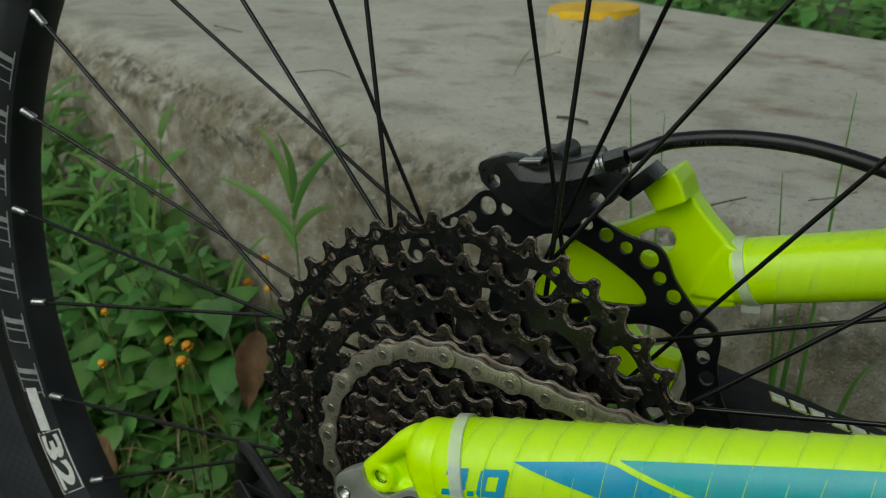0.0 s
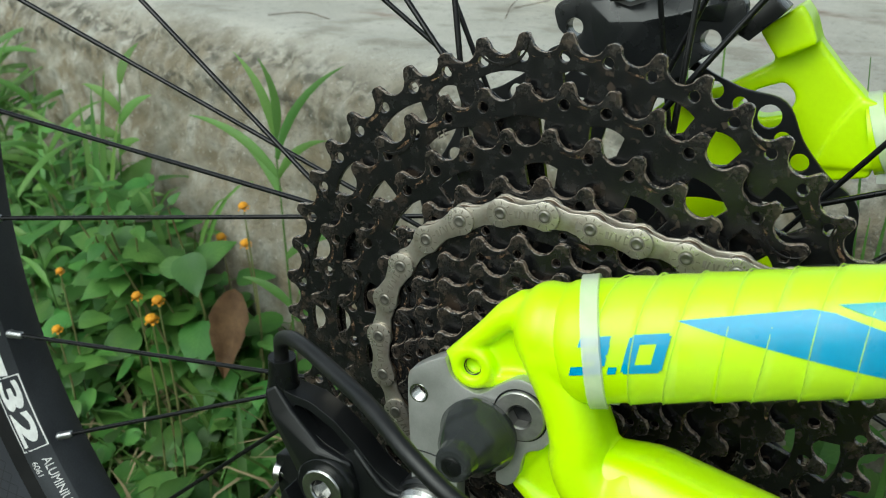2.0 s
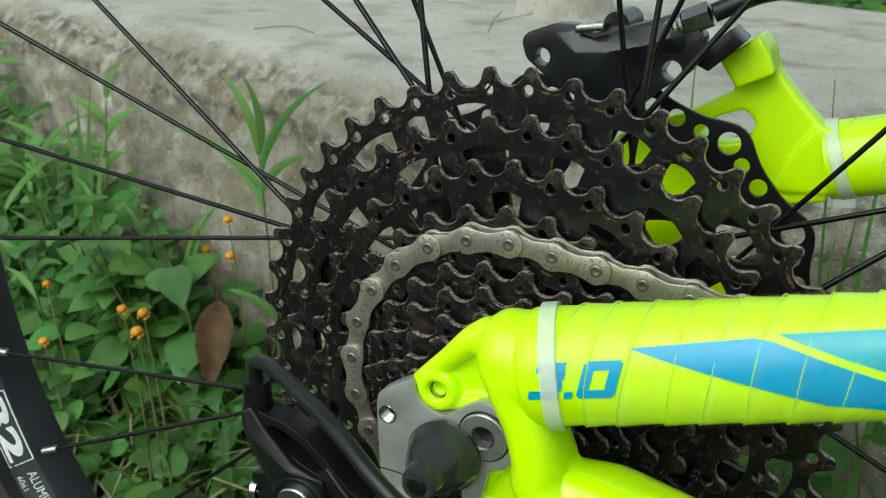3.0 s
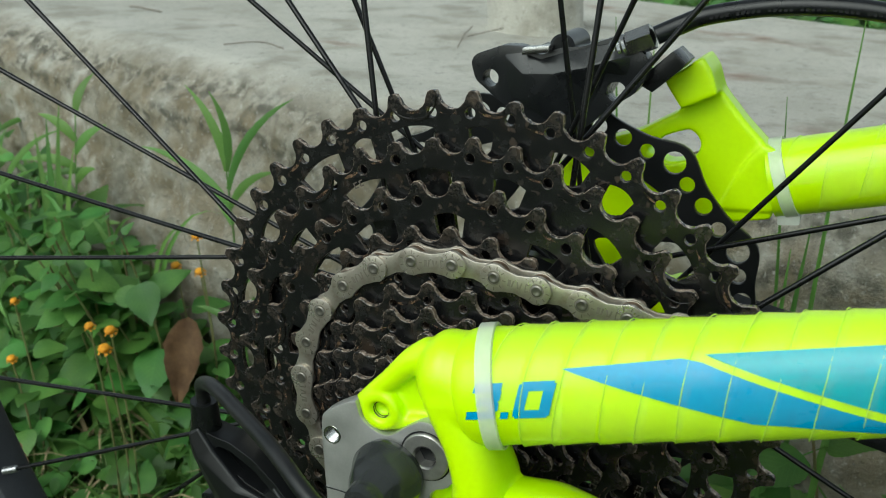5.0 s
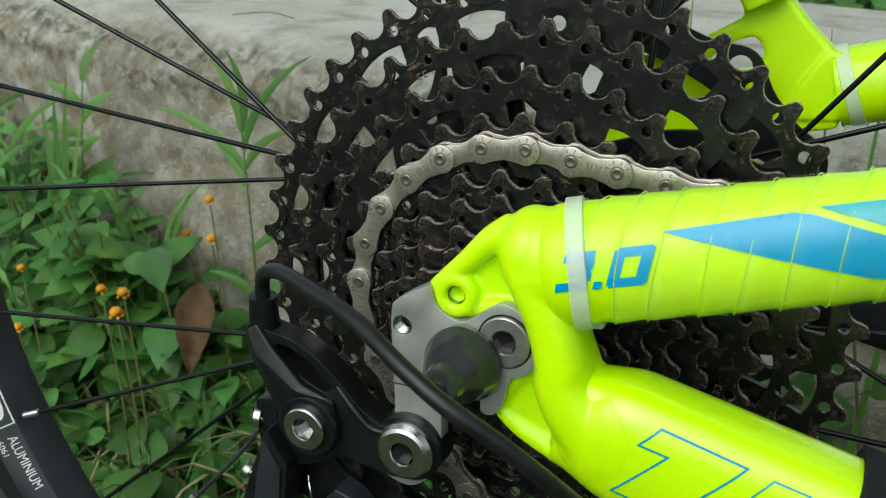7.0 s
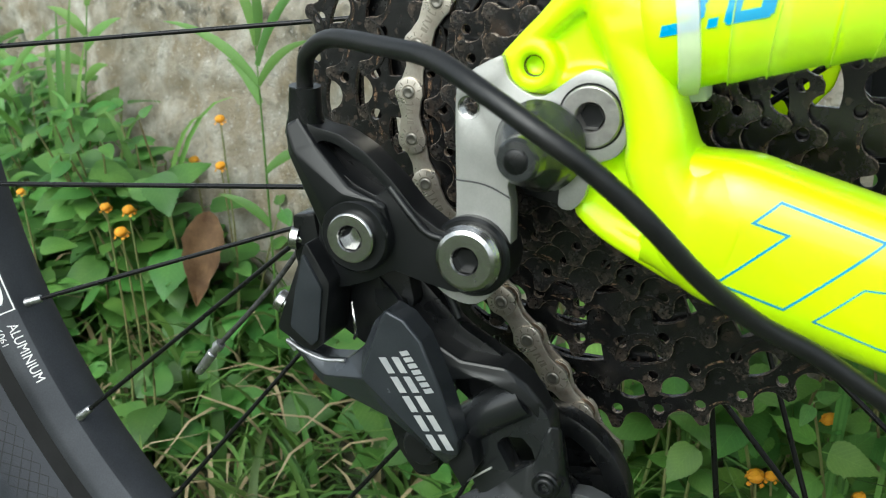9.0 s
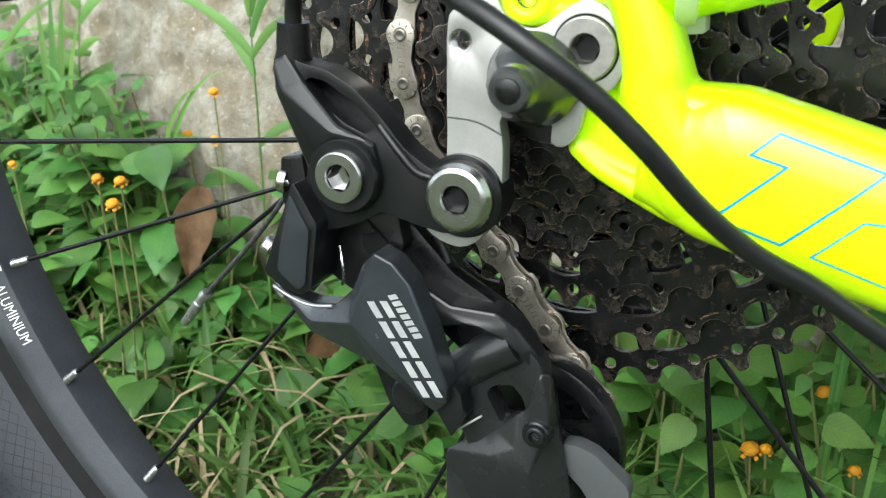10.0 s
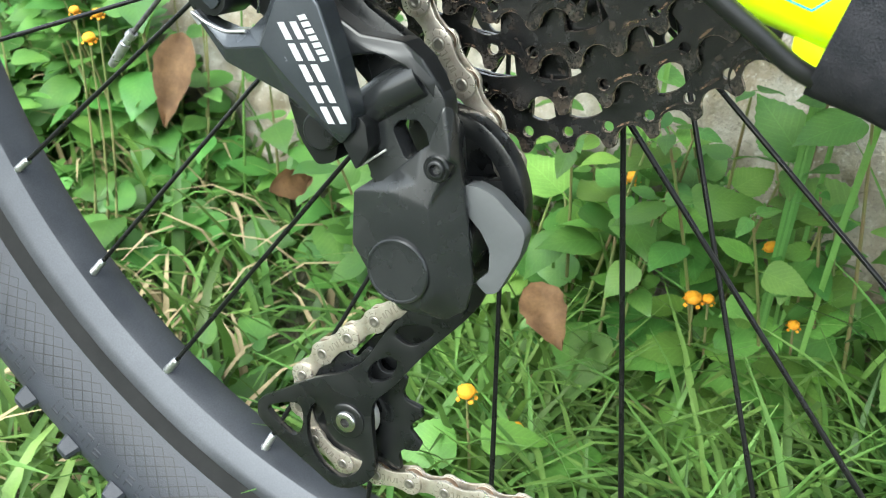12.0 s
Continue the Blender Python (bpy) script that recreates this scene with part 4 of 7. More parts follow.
def link_meshes():
    outer = merge(plate(eight(4.25, 2.75), -2.75, -1.75, bevel=0.3, local=True), plate(eight(4.25, 2.75), 1.75, 2.75, bevel=0.3, local=True))
    inner = merge(plate(eight(4.1, 2.6), -1.7, -0.95, bevel=0.25, local=True), plate(eight(4.1, 2.6), 0.95, 1.7, bevel=0.25, local=True))
    pins = merge(*[lathe([(-2.9, 0), (-2.9, 0.7), (-3.1, 1.1), (-3.05, 1.45), (-2.8, 1.7), (2.7, 1.75), (3.0, 1.5), (3.0, 0)], c, 0, 16, closed=False, local=True) for c in (0, 12.7)])
    rollers = merge(*[lathe([(-0.9, 1.9), (-0.9, 3.8), (0.9, 3.8), (0.9, 1.9)], c, 0, 18, local=True) for c in (0, 12.7)])
    marks = bmesh.new()
    for x0, w, s in ((4.2, 0.5, 0.5), (5.5, 0.5, -0.4), (6.6, 0.5, 0.4), (7.6, 0.9, 0.0), (3.1, 0.35, 0)):
        marks.faces.new([marks.verts.new((x / 1000, -0.00279, z / 1000)) for x, z in ((x0, -1), (x0 + w, -1), (x0 + w + s, 1), (x0 + s, 1))])
    for c in (0, 12.7):
        for k in range(20):
            a0, a1 = 2 * math.pi * k / 20, 2 * math.pi * (k + 1) / 20
            marks.faces.new([marks.verts.new(((c + r * math.cos(w)) / 1000, -0.00279, r * math.sin(w) / 1000)) for r, w in ((1.7, a0), (2.1, a0), (2.1, a1), (1.7, a1))])
        for k in range(9):
            a = radians(20 + 40 * k)
            m = Vector((c + 3.05 * math.cos(a), 3.05 * math.sin(a)))
            e, f = Vector((math.cos(a), math.sin(a))) * 0.5, Vector((-math.sin(a), math.cos(a))) * 0.16
            marks.faces.new([marks.verts.new(((m + i * e + j * f).x / 1000, -0.00279, (m + i * e + j * f).y / 1000)) for i, j in ((-1, -1), (1, -1), (1, 1), (-1, 1))])
    return [(finish(b), mat) for b, mat in ((outer, CHAIN), (inner, CHAIN), (pins, PIN), (rollers, ROLLER), (marks, surf("stamp_shadow", (0.24, 0.215, 0.175), rough=0.5, metal=0.6, var=0.3)))]


def build_chain():
    pins, home = chain_pins()
    (outer, m1), (inner, m2), (pin, m3), (roller, m4), (mark, m5) = link_meshes()
    for i, (p, q) in enumerate(zip(pins, pins[1:])):
        d = q - p
        m = Matrix.Translation(V(p.x, CHAIN_Y, p.y)) @ Matrix.Rotation(-math.atan2(d.y, d.x), 4, "Y")
        if (i - home) % 2:
            ob = part("outer_link", outer, m1, bike, "silver outer chain link")
            ob.matrix_basis = m
            part("rivet", pin, m3, ob)
            tagged(part("link_stamp", mark, m5, ob), kind="stuff")
        else:
            ob = part("inner_link", inner, m2, bike, "silver inner chain link")
            ob.matrix_basis = m
            part("roller", roller, m4, ob)


build_chain()

# ---- frame: stays, dropouts ----
SS0, SS1 = Vector((21.4, 27.32)), Vector((262, 83.0))      # right seat stay axis in x, z
CS0, CS1 = Vector((11.5, -6.7)), Vector((262, -74.0))    # right chain stay axis


def axis_path(a, c, y0, y1, n=40):
    return [V(*(lambda p, t: (p.x, y0 + (y1 - y0) * t, p.y))(a.lerp(c, t), t)) for t in np.linspace(0, 1, n)]


def stay_sizes(t):
    return 15.2 - 1.7 * min(1, t * 2.2)


STAY_T = [0.0, 0.002, 0.005, 0.009, 0.014, 0.02] + np.linspace(0.024, 1, 230).tolist()
TAPE_PITCH, TAPE_SLOPE = 9.6, 3.6


def tape_drift(i):
    """Unevenness of the winding, by fortieths of a turn."""
    return 2.6 * noise.noise(Vector((i * 0.022, 1, 0))) + 0.9 * noise.noise(Vector((i * 0.09, 2, 0)))


def stay_end(t):
    """Half height of the seat stay, drawn in over its first millimetres."""
    d = min(1.0, t * 245 / 4.5)
    return stay_sizes(t) * (0.8 + 0.2 * math.sqrt(max(0.0, 1 - (1 - d) ** 2)))


def stay_section(i, _):
    """Round section, each turn of tape thinning towards the next."""
    t, out = STAY_T[i], []
    s = t * (SS1 - SS0).length - 8.8
    for j in range(48):
        w = 2 * math.pi * j / 48
        n = math.floor((s - TAPE_SLOPE * math.sin(w) - TAPE_PITCH * j / 48) / TAPE_PITCH)
        edge = [TAPE_PITCH * (m + j / 48) + TAPE_SLOPE * math.sin(w) + tape_drift(40 * (m + j / 48)) for m in (n + 1, n, n - 1)]
        past = min(s - e for e in edge if e <= s + 1e-6) if any(e <= s for e in edge) else 0.0
        h = stay_end(t) - (0.5 * min(1.0, past / TAPE_PITCH) + 0.1 * noise.noise(Vector((s * 0.2, 2 * math.cos(w), 2 * math.sin(w)))) if s > 0 else 0.2)
        x, z = math.cos(w), math.sin(w)
        out.append((h * 0.95 / 1000 * math.copysign(abs(x) ** (2 / 2.15), x), h / 1000 * math.copysign(abs(z) ** (2 / 2.15), z)))
    return out


seat_stay = part("seat_stay", sweep([V(x, -46 + 2 * t, z) for t in STAY_T for x, z in [SS0.lerp(SS1, t)]], stay_section), NEON, bike, "neon yellow seat stay wrapped in clear tape")


def cs_at(t):
    """Place on the chain stay's axis, from just behind the casting."""
    p = CS0.lerp(CS1, 0.06 + 0.94 * t)
    return V(p.x, -46.4 + 2.4 * t, p.y)


chain_stay = part("chain_stay", sweep([cs_at(t) for t in np.linspace(0, 1, 90)], super_section(lambda t: 13.2 - 3.4 * (1 - smooth(t, 0, 0.07)), lambda t: 16.6 - 3.0 * (1 - smooth(t, 0, 0.07)), 3.0)), NEON_GLOSS, bike, "neon yellow flattened chain stay with outline decals")


def on_seat_stay(x, z, lift=0.15):
    """Place on the near face of the seat stay, by side view."""
    t = (x - SS0.x) / (SS1.x - SS0.x)
    p = SS0.lerp(SS1, t)
    d = (SS1 - SS0).normalized()
    off = (Vector((x, z)) - p).dot(Vector((-d.y, d.x)))
    t += (Vector((x, z)) - p).dot(d) / (SS1 - SS0).length
    c, y0 = stay_sizes(t), -46 + 2 * t
    q = min(0.97, abs(off) / c)
    return V(x, y0 - c * 0.95 * (1 - q ** 2.15) ** (1 / 2.15) - lift, z)


def on_chain_stay(x, z, lift=0.15):
    t = (x - CS0.x) / (CS1.x - CS0.x)
    p = CS0.lerp(CS1, t)
    d = (CS1 - CS0).normalized()
    off = (Vector((x, z)) - p).dot(Vector((-d.y, d.x)))
    q = min(0.97, abs(off) / 16.6)
    return V(x, -46.5 + 2.5 * t - 13.2 * (1 - q ** 3) ** (1 / 3) - lift, z)


def wrapped(polys, where, cell=2.0):
    """Flat shapes (x, z in mm) laid onto a tube."""
    b = bmesh.new()
    for poly in polys:
        b.faces.new([b.verts.new((x, z, 0)) for x, z in poly])
    bmesh.ops.triangulate(b, faces=b.faces[:])
    for _ in range(6):
        long = [e for e in b.edges if e.calc_length() > cell]
        if not long:
            break
        bmesh.ops.subdivide_edges(b, edges=long, cuts=1)
        bmesh.ops.triangulate(b, faces=b.faces[:])
    for v in b.verts:
        v.co = where(v.co.x, v.co.y)
    return b


def outline_quads(pts, w):
    """A closed line of width w as quads."""
    k, out = len(pts), []
    P = [Vector(p) for p in pts]
    inner = []
    for i in range(k):
        a, c = (P[i] - P[i - 1]).normalized(), (P[(i + 1) % k] - P[i]).normalized()
        n1, n2 = Vector((-a.y, a.x)), Vector((-c.y, c.x))
        m = (n1 + n2)
        inner.append(P[i] + m * (w / max(0.35, m.dot(n1))))
    for i in range(k):
        j = (i + 1) % k
        out.append([tuple(P[i]), tuple(P[j]), tuple(inner[j]), tuple(inner[i])])
    return out


part("swoosh_decal", wrapped([[(49, 42.8), (75.5, 49.8), (99, 39.0), (92, 38.2)]], on_seat_stay), BLUE, seat_stay, "sky-blue wedge decal")
part("swoosh_decal", wrapped([[(75.5, 49.8), (80, 49.9), (118, 43.6), (119, 40.5), (99, 39.0)]], on_seat_stay), BLUE, seat_stay, "sky-blue wedge decal")
part("teal_decal", wrapped([[(80.3, 51.4), (150, 67.5), (158, 50), (118, 45.8)]], on_seat_stay), TEAL, seat_stay, "teal panel decal")
def figure(x0, w, h, strokes):
    """Slanted square figure from bars in a unit cell."""
    out = []
    for u0, v0, u1, v1 in strokes:
        c = []
        for u, v in ((u0, v0), (u1, v0), (u1, v1), (u0, v1)):
            x = x0 + w * u
            c.append((x + 0.17 * h * v - 0.8, 26.8 + 0.235 * (x - 30) + h * v))
        out.append(c)
    return out


BAR = 0.24
num = wrapped(figure(26.8, 7.8, 9.4, [(0, 0, 0.94, BAR), (0.7, BAR, 1, 0.46), (0.3, 0.39, 0.96, 0.61), (0.7, 0.54, 1, 0.8), (0.06, 1 - BAR, 0.96, 1)])
              + figure(35.6, 1.9, 9.4, [(0, 0, 1, 0.2)])
              + figure(38.6, 9.0, 9.4, [(0.06, 0, 0.94, BAR), (0.06, 1 - BAR, 0.94, 1), (0, 0.06, 0.3, 0.94), (0.7, 0.06, 1, 0.94)]), on_seat_stay)
part("number_decal", num, BLUE, seat_stay, "blue number decal")
GLYPHS = [[(41.7, -23.2), (54.7, -11.2), (47.8, -9.4), (52.1, -5.5), (71.4, -11.1), (54.7, -26.8)],
          [(61.1, -28.7), (69.4, -20.7), (78.1, -20.6), (96, -25.0), (84, -35.5)],
          [(73.7, -17.2), (77.9, -13.0), (118, -23.6), (113, -28.5)]]
for g, w in zip(GLYPHS, (0.55, 0.4, 0.4)):
    part("outline_decal", wrapped(outline_quads(g, w), lambda x, z: on_chain_stay(x, z, 0.12)), CYAN, chain_stay, "thin cyan outline mark")


def tape(parent, a, c, y0, y1, half, x_from, x_to, pitch, slope, name="tape_wrap"):
    """Clear tape wound round a tube: a helical band with milky raised edges."""
    d, L = (c - a).normalized(), (c - a).length
    film_b, edge_b = bmesh.new(), bmesh.new()
    nrm = Vector((-d.y, d.x))
    s0, s1 = (x_from - a.x) / d.x, (x_to - a.x) / d.x
    def at(s, w, lift):
        t = s / L
        h = half(t) + lift
        m = a + d * s + nrm * (h * math.sin(w))
        return V(m.x, y0 + (y1 - y0) * t - h * 0.95 * math.cos(w), m.y)
    turns = (s1 - s0) / pitch
    n = int(turns * 40)
    rnd = random.Random(5)
    prev = prev_e = None
    for i in range(n):
        w = 2 * math.pi * i / 40
        s = s0 + pitch * w / (2 * math.pi) + slope * math.sin(w) + tape_drift(i)
        up = 0.42 + 0.3 * noise.noise(Vector((i * 0.09, 3, 0)))
        cur = [film_b.verts.new(at(min(s + q * pitch, s1), w, l)) for q, l in ((0, up), (0.5, 0.34 + 0.15 * up), (1.12, 0.3))]
        ce = [edge_b.verts.new(at(min(s + q, s1), w, l)) for q, l in ((-0.1, 0.1), (-0.06, up + 0.02), (0.02, up + 0.03), (0.12 + 0.2 * max(0.0, noise.noise(Vector((i * 0.05, 6, 0)))), up - 0.08))]
        if prev:
            for k in range(2):
                film_b.faces.new((prev[k], prev[k + 1], cur[k + 1], cur[k]))
            for k in range(3):
                edge_b.faces.new((prev_e[k], prev_e[k + 1], ce[k + 1], ce[k]))
        prev, prev_e = cur, ce
    part(name, film_b, TAPE, parent, "glossy clear tape")
    part("tape_edge", edge_b, TAPE_EDGE, parent, "milky edge of clear tape")


tape(seat_stay, SS0, SS1, -46, -44, stay_sizes, 30, 255, TAPE_PITCH, TAPE_SLOPE)


def zip_tie(parent, a, c, y0, half, x, lean, ysq=0.95, head=(0, 0), depth=0, front=0.0):
    """A clear nylon cable tie round a stay, with its square head."""
    d = (c - a).normalized()
    nrm = Vector((-d.y, d.x))
    b = bmesh.new()
    rows = []
    for i in range(48):
        w = 2 * math.pi * i / 48
        row = []
        for ds, h in ((-2.3, 0.2), (-2.1, 0.9), (2.1, 0.9), (2.3, 0.2)):
            s = (x - a.x) / d.x + ds + lean * math.sin(w) + front * math.cos(w)
            m = a + d * s + nrm * ((half + h) * math.sin(w))
            row.append(b.verts.new(V(m.x, y0 - (half + h) * ysq * math.cos(w), m.y)))
        rows.append(row)
    for i in range(48):
        r, q = rows[i], rows[(i + 1) % 48]
        for k in range(3):
            b.faces.new((r[k], r[k + 1], q[k + 1], q[k]))
    tie = part("zip_tie", b, ZIP, parent, "clear nylon zip tie")
    hx, hz = head
    part("tie_head", plate(chamfered([(hx - 3.6, hz - 2.6), (hx + 3.6, hz - 1.8), (hx + 3.4, hz + 2.6), (hx - 3.8, hz + 1.8)], 0.6), y0 - 6 + depth, y0 + 0.5 + depth, bevel=0.4), ZIP, tie)


zip_tie(seat_stay, SS0, SS1, -46, 15.3, 27.8, 1.6, head=(30.0, 13.0), depth=9, front=3.8)

def blob(x, y, z, rx, ry, rz):
    b = bmesh.new()
    bmesh.ops.create_uvsphere(b, u_segments=32, v_segments=18, radius=1.0)
    for v in b.verts:
        v.co = V(x + rx * v.co.x, y + ry * v.co.y, z + rz * v.co.z)
    return b


def ridge(pts, r0, r1=None):
    """A rounded ridge through points (x, y, z in mm)."""
    r1 = r1 or r0
    return sweep(spline([V(*p) for p in pts], 5), round_section(lambda t: r0 + (r1 - r0) * t, 14))


def cast(name, pieces, parent, label, grain=0.6, rounds=14):
    """Pieces melted into one skin with soft inner corners."""
    ob = part(name, merge(*pieces), NEON, parent, label)
    melt = ob.modifiers.new("melt", "REMESH")
    melt.mode, melt.voxel_size, melt.use_smooth_shade = "VOXEL", grain / 1000, True
    ease = ob.modifiers.new("ease", "SMOOTH")
    ease.factor, ease.iterations = 0.5, rounds
    return ob


# right dropout: one casting of socket, strut, ridged lug and tongue
DROP = [(-12.2, 18.3), (-8, 20.8), (-1.3, 27), (5.1, 34), (9.4, 37), (16, 38), (24, 32), (27, 14), (33, 2), (42, -3), (40, -27), (31, -28), (22, -23.4), (13, -18.6), (7.2, -14.6), (6, -9), (4, 0), (-2, 8), (-9, 13.6)]
drop = cast("dropout", [
    plate(rounded(DROP, 3), -48.0, -40.5, bevel=0),
    blob(16.6, -47.5, 31.0, 8.4, 11.5, 11.4),
    blob(20.5, -46.5, 29.5, 8.6, 12.5, 12.6),
    sweep(spline([V(16.4, -47.5, 33), V(18.2, -47.6, 24), V(22.6, -47.2, 14), V(25.4, -47.0, 4.5), V(27.4, -47, -5), V(34, -46.6, -14)], 8), super_section(lambda t: 11.2 + 1.4 * t, lambda t: 6.0 + 2.6 * t * t, 2.7)),
    sweep([V(15, -46, 25.9), V(27, -46, 28.6)], round_section(13.2, 28)),
    ridge([(-9.6, -48.2, 18.0), (-4.6, -48.4, 22.6), (0.6, -48.6, 27.2), (6.4, -48.8, 33.0), (12, -48, 36.6)], 2.2, 4.2),
    ridge([(-6, -48, 13.0), (1, -48.2, 13.6), (7, -48.4, 15.4), (13, -48.6, 15.4)], 1.8, 2.4),
    lathe([(-42, 6.3), (-50.6, 6.1), (-51.6, 5.2), (-51.7, 3.4), (-51.0, 2.5), (-45, 2.4), (-45, 0.0), (-42, 0.0)], -2.8, 17.5, 36),
    ridge([(8.4, -46.8, -13.8), (14, -47.2, -18.0), (22, -47.6, -21.8), (31, -47.8, -25.6), (38, -47, -28)], 2.4, 3.4),
    ridge([(7.6, -47.0, -12.6), (11.4, -47.2, -6), (15.6, -47.4, 1), (18, -47.4, 8)], 2.1, 3.4),
    sweep([V(CS0.x + d, -46.5, CS0.y - 0.2687 * d) for d in (14, 18, 24, 33)], super_section(lambda t: 9.4 + 3.7 * smooth(t, 0, 0.7), lambda t: 9.4 + 7.0 * smooth(t, 0, 0.9), 2.6)),
], bike, "neon yellow cast dropout")
part("eyelet_thread", lathe([(-50.2, 2.45)] + [(-50 + 0.4 * i, 2.45 if i % 2 else 2.15) for i in range(16)] + [(-43, 2.2), (-43, 0)], -2.8, 17.5, 24, closed=False), BLACKM, drop, "threaded mudguard eyelet")

# left side of the frame with the brake mount
LSS0, LSS1 = Vector((76.5, 52.5)), Vector((262, 95.6))
left_stay = part("left_seat_stay", sweep(axis_path(LSS0, LSS1, 92, 91), super_section(lambda t: 12.6, lambda t: 13.2, 2.2)), NEON, bike, "neon yellow taped seat stay on the brake side")
tape(left_stay, LSS0, LSS1, 92, 91, lambda t: 13.2, 80, 255, 13.5, 2.5)
zip_tie(left_stay, LSS0, LSS1, 92, 13.3, 80.6, -1.5, head=(83.6, 40.4))
MOUNT = [(50.4, 93.2), (42, 84), (45, 75.6), (30, 67), (10, 60.5), (0, 52), (-8, 36), (-14, 10), (-8, -14), (12, -18), (45, -15), (54, -4), (57.3, 11.8), (46.8, 13), (42.6, 10.6), (33.4, 21), (32, 28), (40, 34), (64, 37), (78, 39.6), (79, 52), (76, 62), (73.4, 66.6), (67.4, 72.4), (59.2, 82), (55, 88)]
MOUNT_HOLE = [(33, 60), (40, 66.2), (48.4, 69.2), (51.8, 66.2), (52.4, 63), (50.2, 58.6), (42, 56.6)]
cast("brake_mount", [
    plate(chamfered(MOUNT, 1.6), 85, 95.5, [chamfered(MOUNT_HOLE, 1.0)], bevel=0),
    plate(chamfered([(40.2, 86.6), (52.4, 95.4), (55.6, 91), (58.2, 83.2), (46.4, 77.6)], 1.0), 76.5, 96, bevel=0),
    plate(chamfered([(60, 42), (80, 43), (80, 64), (73, 66), (66, 56)], 2), 83.6, 97, bevel=0),
], bike, "neon yellow cast dropout with brake mount", 0.8, 8)

# black sleeve round the left chain stay
def sleeve(a, c, y, half, sq, seed, x_wob=0.7):
    path = axis_path(a, c, y, y, 46)
    def sec(i, t):
        out = []
        for j in range(44):
            w = 2 * math.pi * j / 44
            f = 1 + 0.035 * noise.noise(Vector((i * 0.35, math.cos(w) * 1.5, math.sin(w) * 1.5 + seed)))
            out.append((half * 0.9 * f / 1000 * math.copysign(abs(math.cos(w)) ** sq, math.cos(w)), half * f / 1000 * math.copysign(abs(math.sin(w)) ** sq, math.sin(w))))
        return out
    return sweep(path, sec)


left_cs = part("left_chain_stay_sleeve", sleeve(Vector((57, -12.8)), Vector((262, -58)), 100, 18, 0.8, 1.0), CLOTH, bike, "black neoprene sleeve round the chain stay")
def on_sleeve(x, q):
    """Place on top of the left sleeve, q from -1 (near side) to 0 (crown)."""
    w = radians(90 * (1 + q))
    return V(x, 100 - 18.9 * 0.9 * math.cos(w) ** 0.8, -9 - 49 * (x - 40) / 222 + 18.9 * math.sin(w) ** 0.8)


b, rimb = bmesh.new(), bmesh.new()
for k in range(11):
    x = 92 + 8 * k
    b.faces.new([b.verts.new(on_sleeve(x + dx, q)) for dx, q in ((0.2, 0.0), (2.4, -0.13), (7.8, -0.12), (5.8, 0.0))])
    for p, q in (((-0.6, 0.0), (2.0, -0.17)), ((2.0, -0.17), (8.4, -0.16))):
        rimb.faces.new([rimb.verts.new(on_sleeve(x + dx, w)) for dx, w in (p, q, (q[0] + 0.7, q[1] + 0.04), (p[0] + 0.7, min(0, p[1] + 0.04)))])
part("sleeve_print", b, FOIL, left_cs, "pale angular printed mark")
part("sleeve_piping", rimb, surf("olive_piping", (0.3, 0.33, 0.08), rough=0.5, var=0.3), left_cs, "thin olive printed line")
part("chain_stay_sleeve", sleeve(Vector((91, -31.6)), Vector((262, -76.6)), -46, 22.2, 0.7, 4.0), CLOTH, bike, "black neoprene chain stay protector")
part("cable_guide", plate(rounded([(83, -39), (81.4, -44), (83.6, -49.6), (88, -52.4), (94, -50.5), (99, -42), (92, -36)], 4), -53, -42, bevel=2.6, segs=4), NEON, chain_stay, "rounded cable guide lug")

# ---- derailleur hanger, axle cap ----
HANGER = [(-20.6, 10.9), (-18.4, 14.8), (-10.6, 19.3), (-9.2, 18.2), (-7.9, 14.6), (-3.3, 11.6), (0.7, 11.6), (6.2, 15.6), (10.6, 17.7), (15.2, 16.0), (18.8, 11.2), (19.9, 5.4), (17.2, -0.4),
          (12.4, -3), (10.4, -10.2), (7.6, -13.6), (4.4, -13), (3.6, -8), (-6.9, -8), (-6.7, -15), (-6.7, -25), (-8, -30.5), (-11.5, -37.4), (-17, -40.4), (-23.8, -38.4), (-26.2, -34), (-22, -26), (-20.4, -18), (-20.6, -4)]
hanger = part("derailleur_hanger", plate(rounded(HANGER, 3), -52.0, -47.0, [ring2d(-17.4, 7.6, 2.6, 18), ring2d(11.0, 7.7, 3.3, 18)], bevel=0.7), ALLOY, bike, "silver alloy derailleur hanger")
part("hanger_groove", sweep(spline([V(-20.6, -51.95, -9.6), V(-15, -52.02, -9.8), V(-11.4, -52.02, -10.6), V(-6.8, -51.95, -12.6)], 6), round_section(0.22, 8)), BLACKM, hanger, "engraved parting line")
part("thread", lathe([(-52.1, 2.7)] + [(-52 + 0.35 * i, 2.65 if i % 2 else 2.25) for i in range(14)], -17.4, 7.6, 24, closed=False), STEEL, hanger, "bright threaded hole")
# black disc stands in for the darkness deep in the bolt's socket
part("bore_shade_disc", lathe([(-49.6, 3.2), (-49.6, 0)], 11.0, 7.7, 24, closed=False), BLACKM, hanger)
part("bolt_seat", lathe([(-52.04, 6.6), (-52.04, 7.3)], 11.0, 7.7, 36, closed=False), BLACKM, hanger, "dark gap round the bolt")
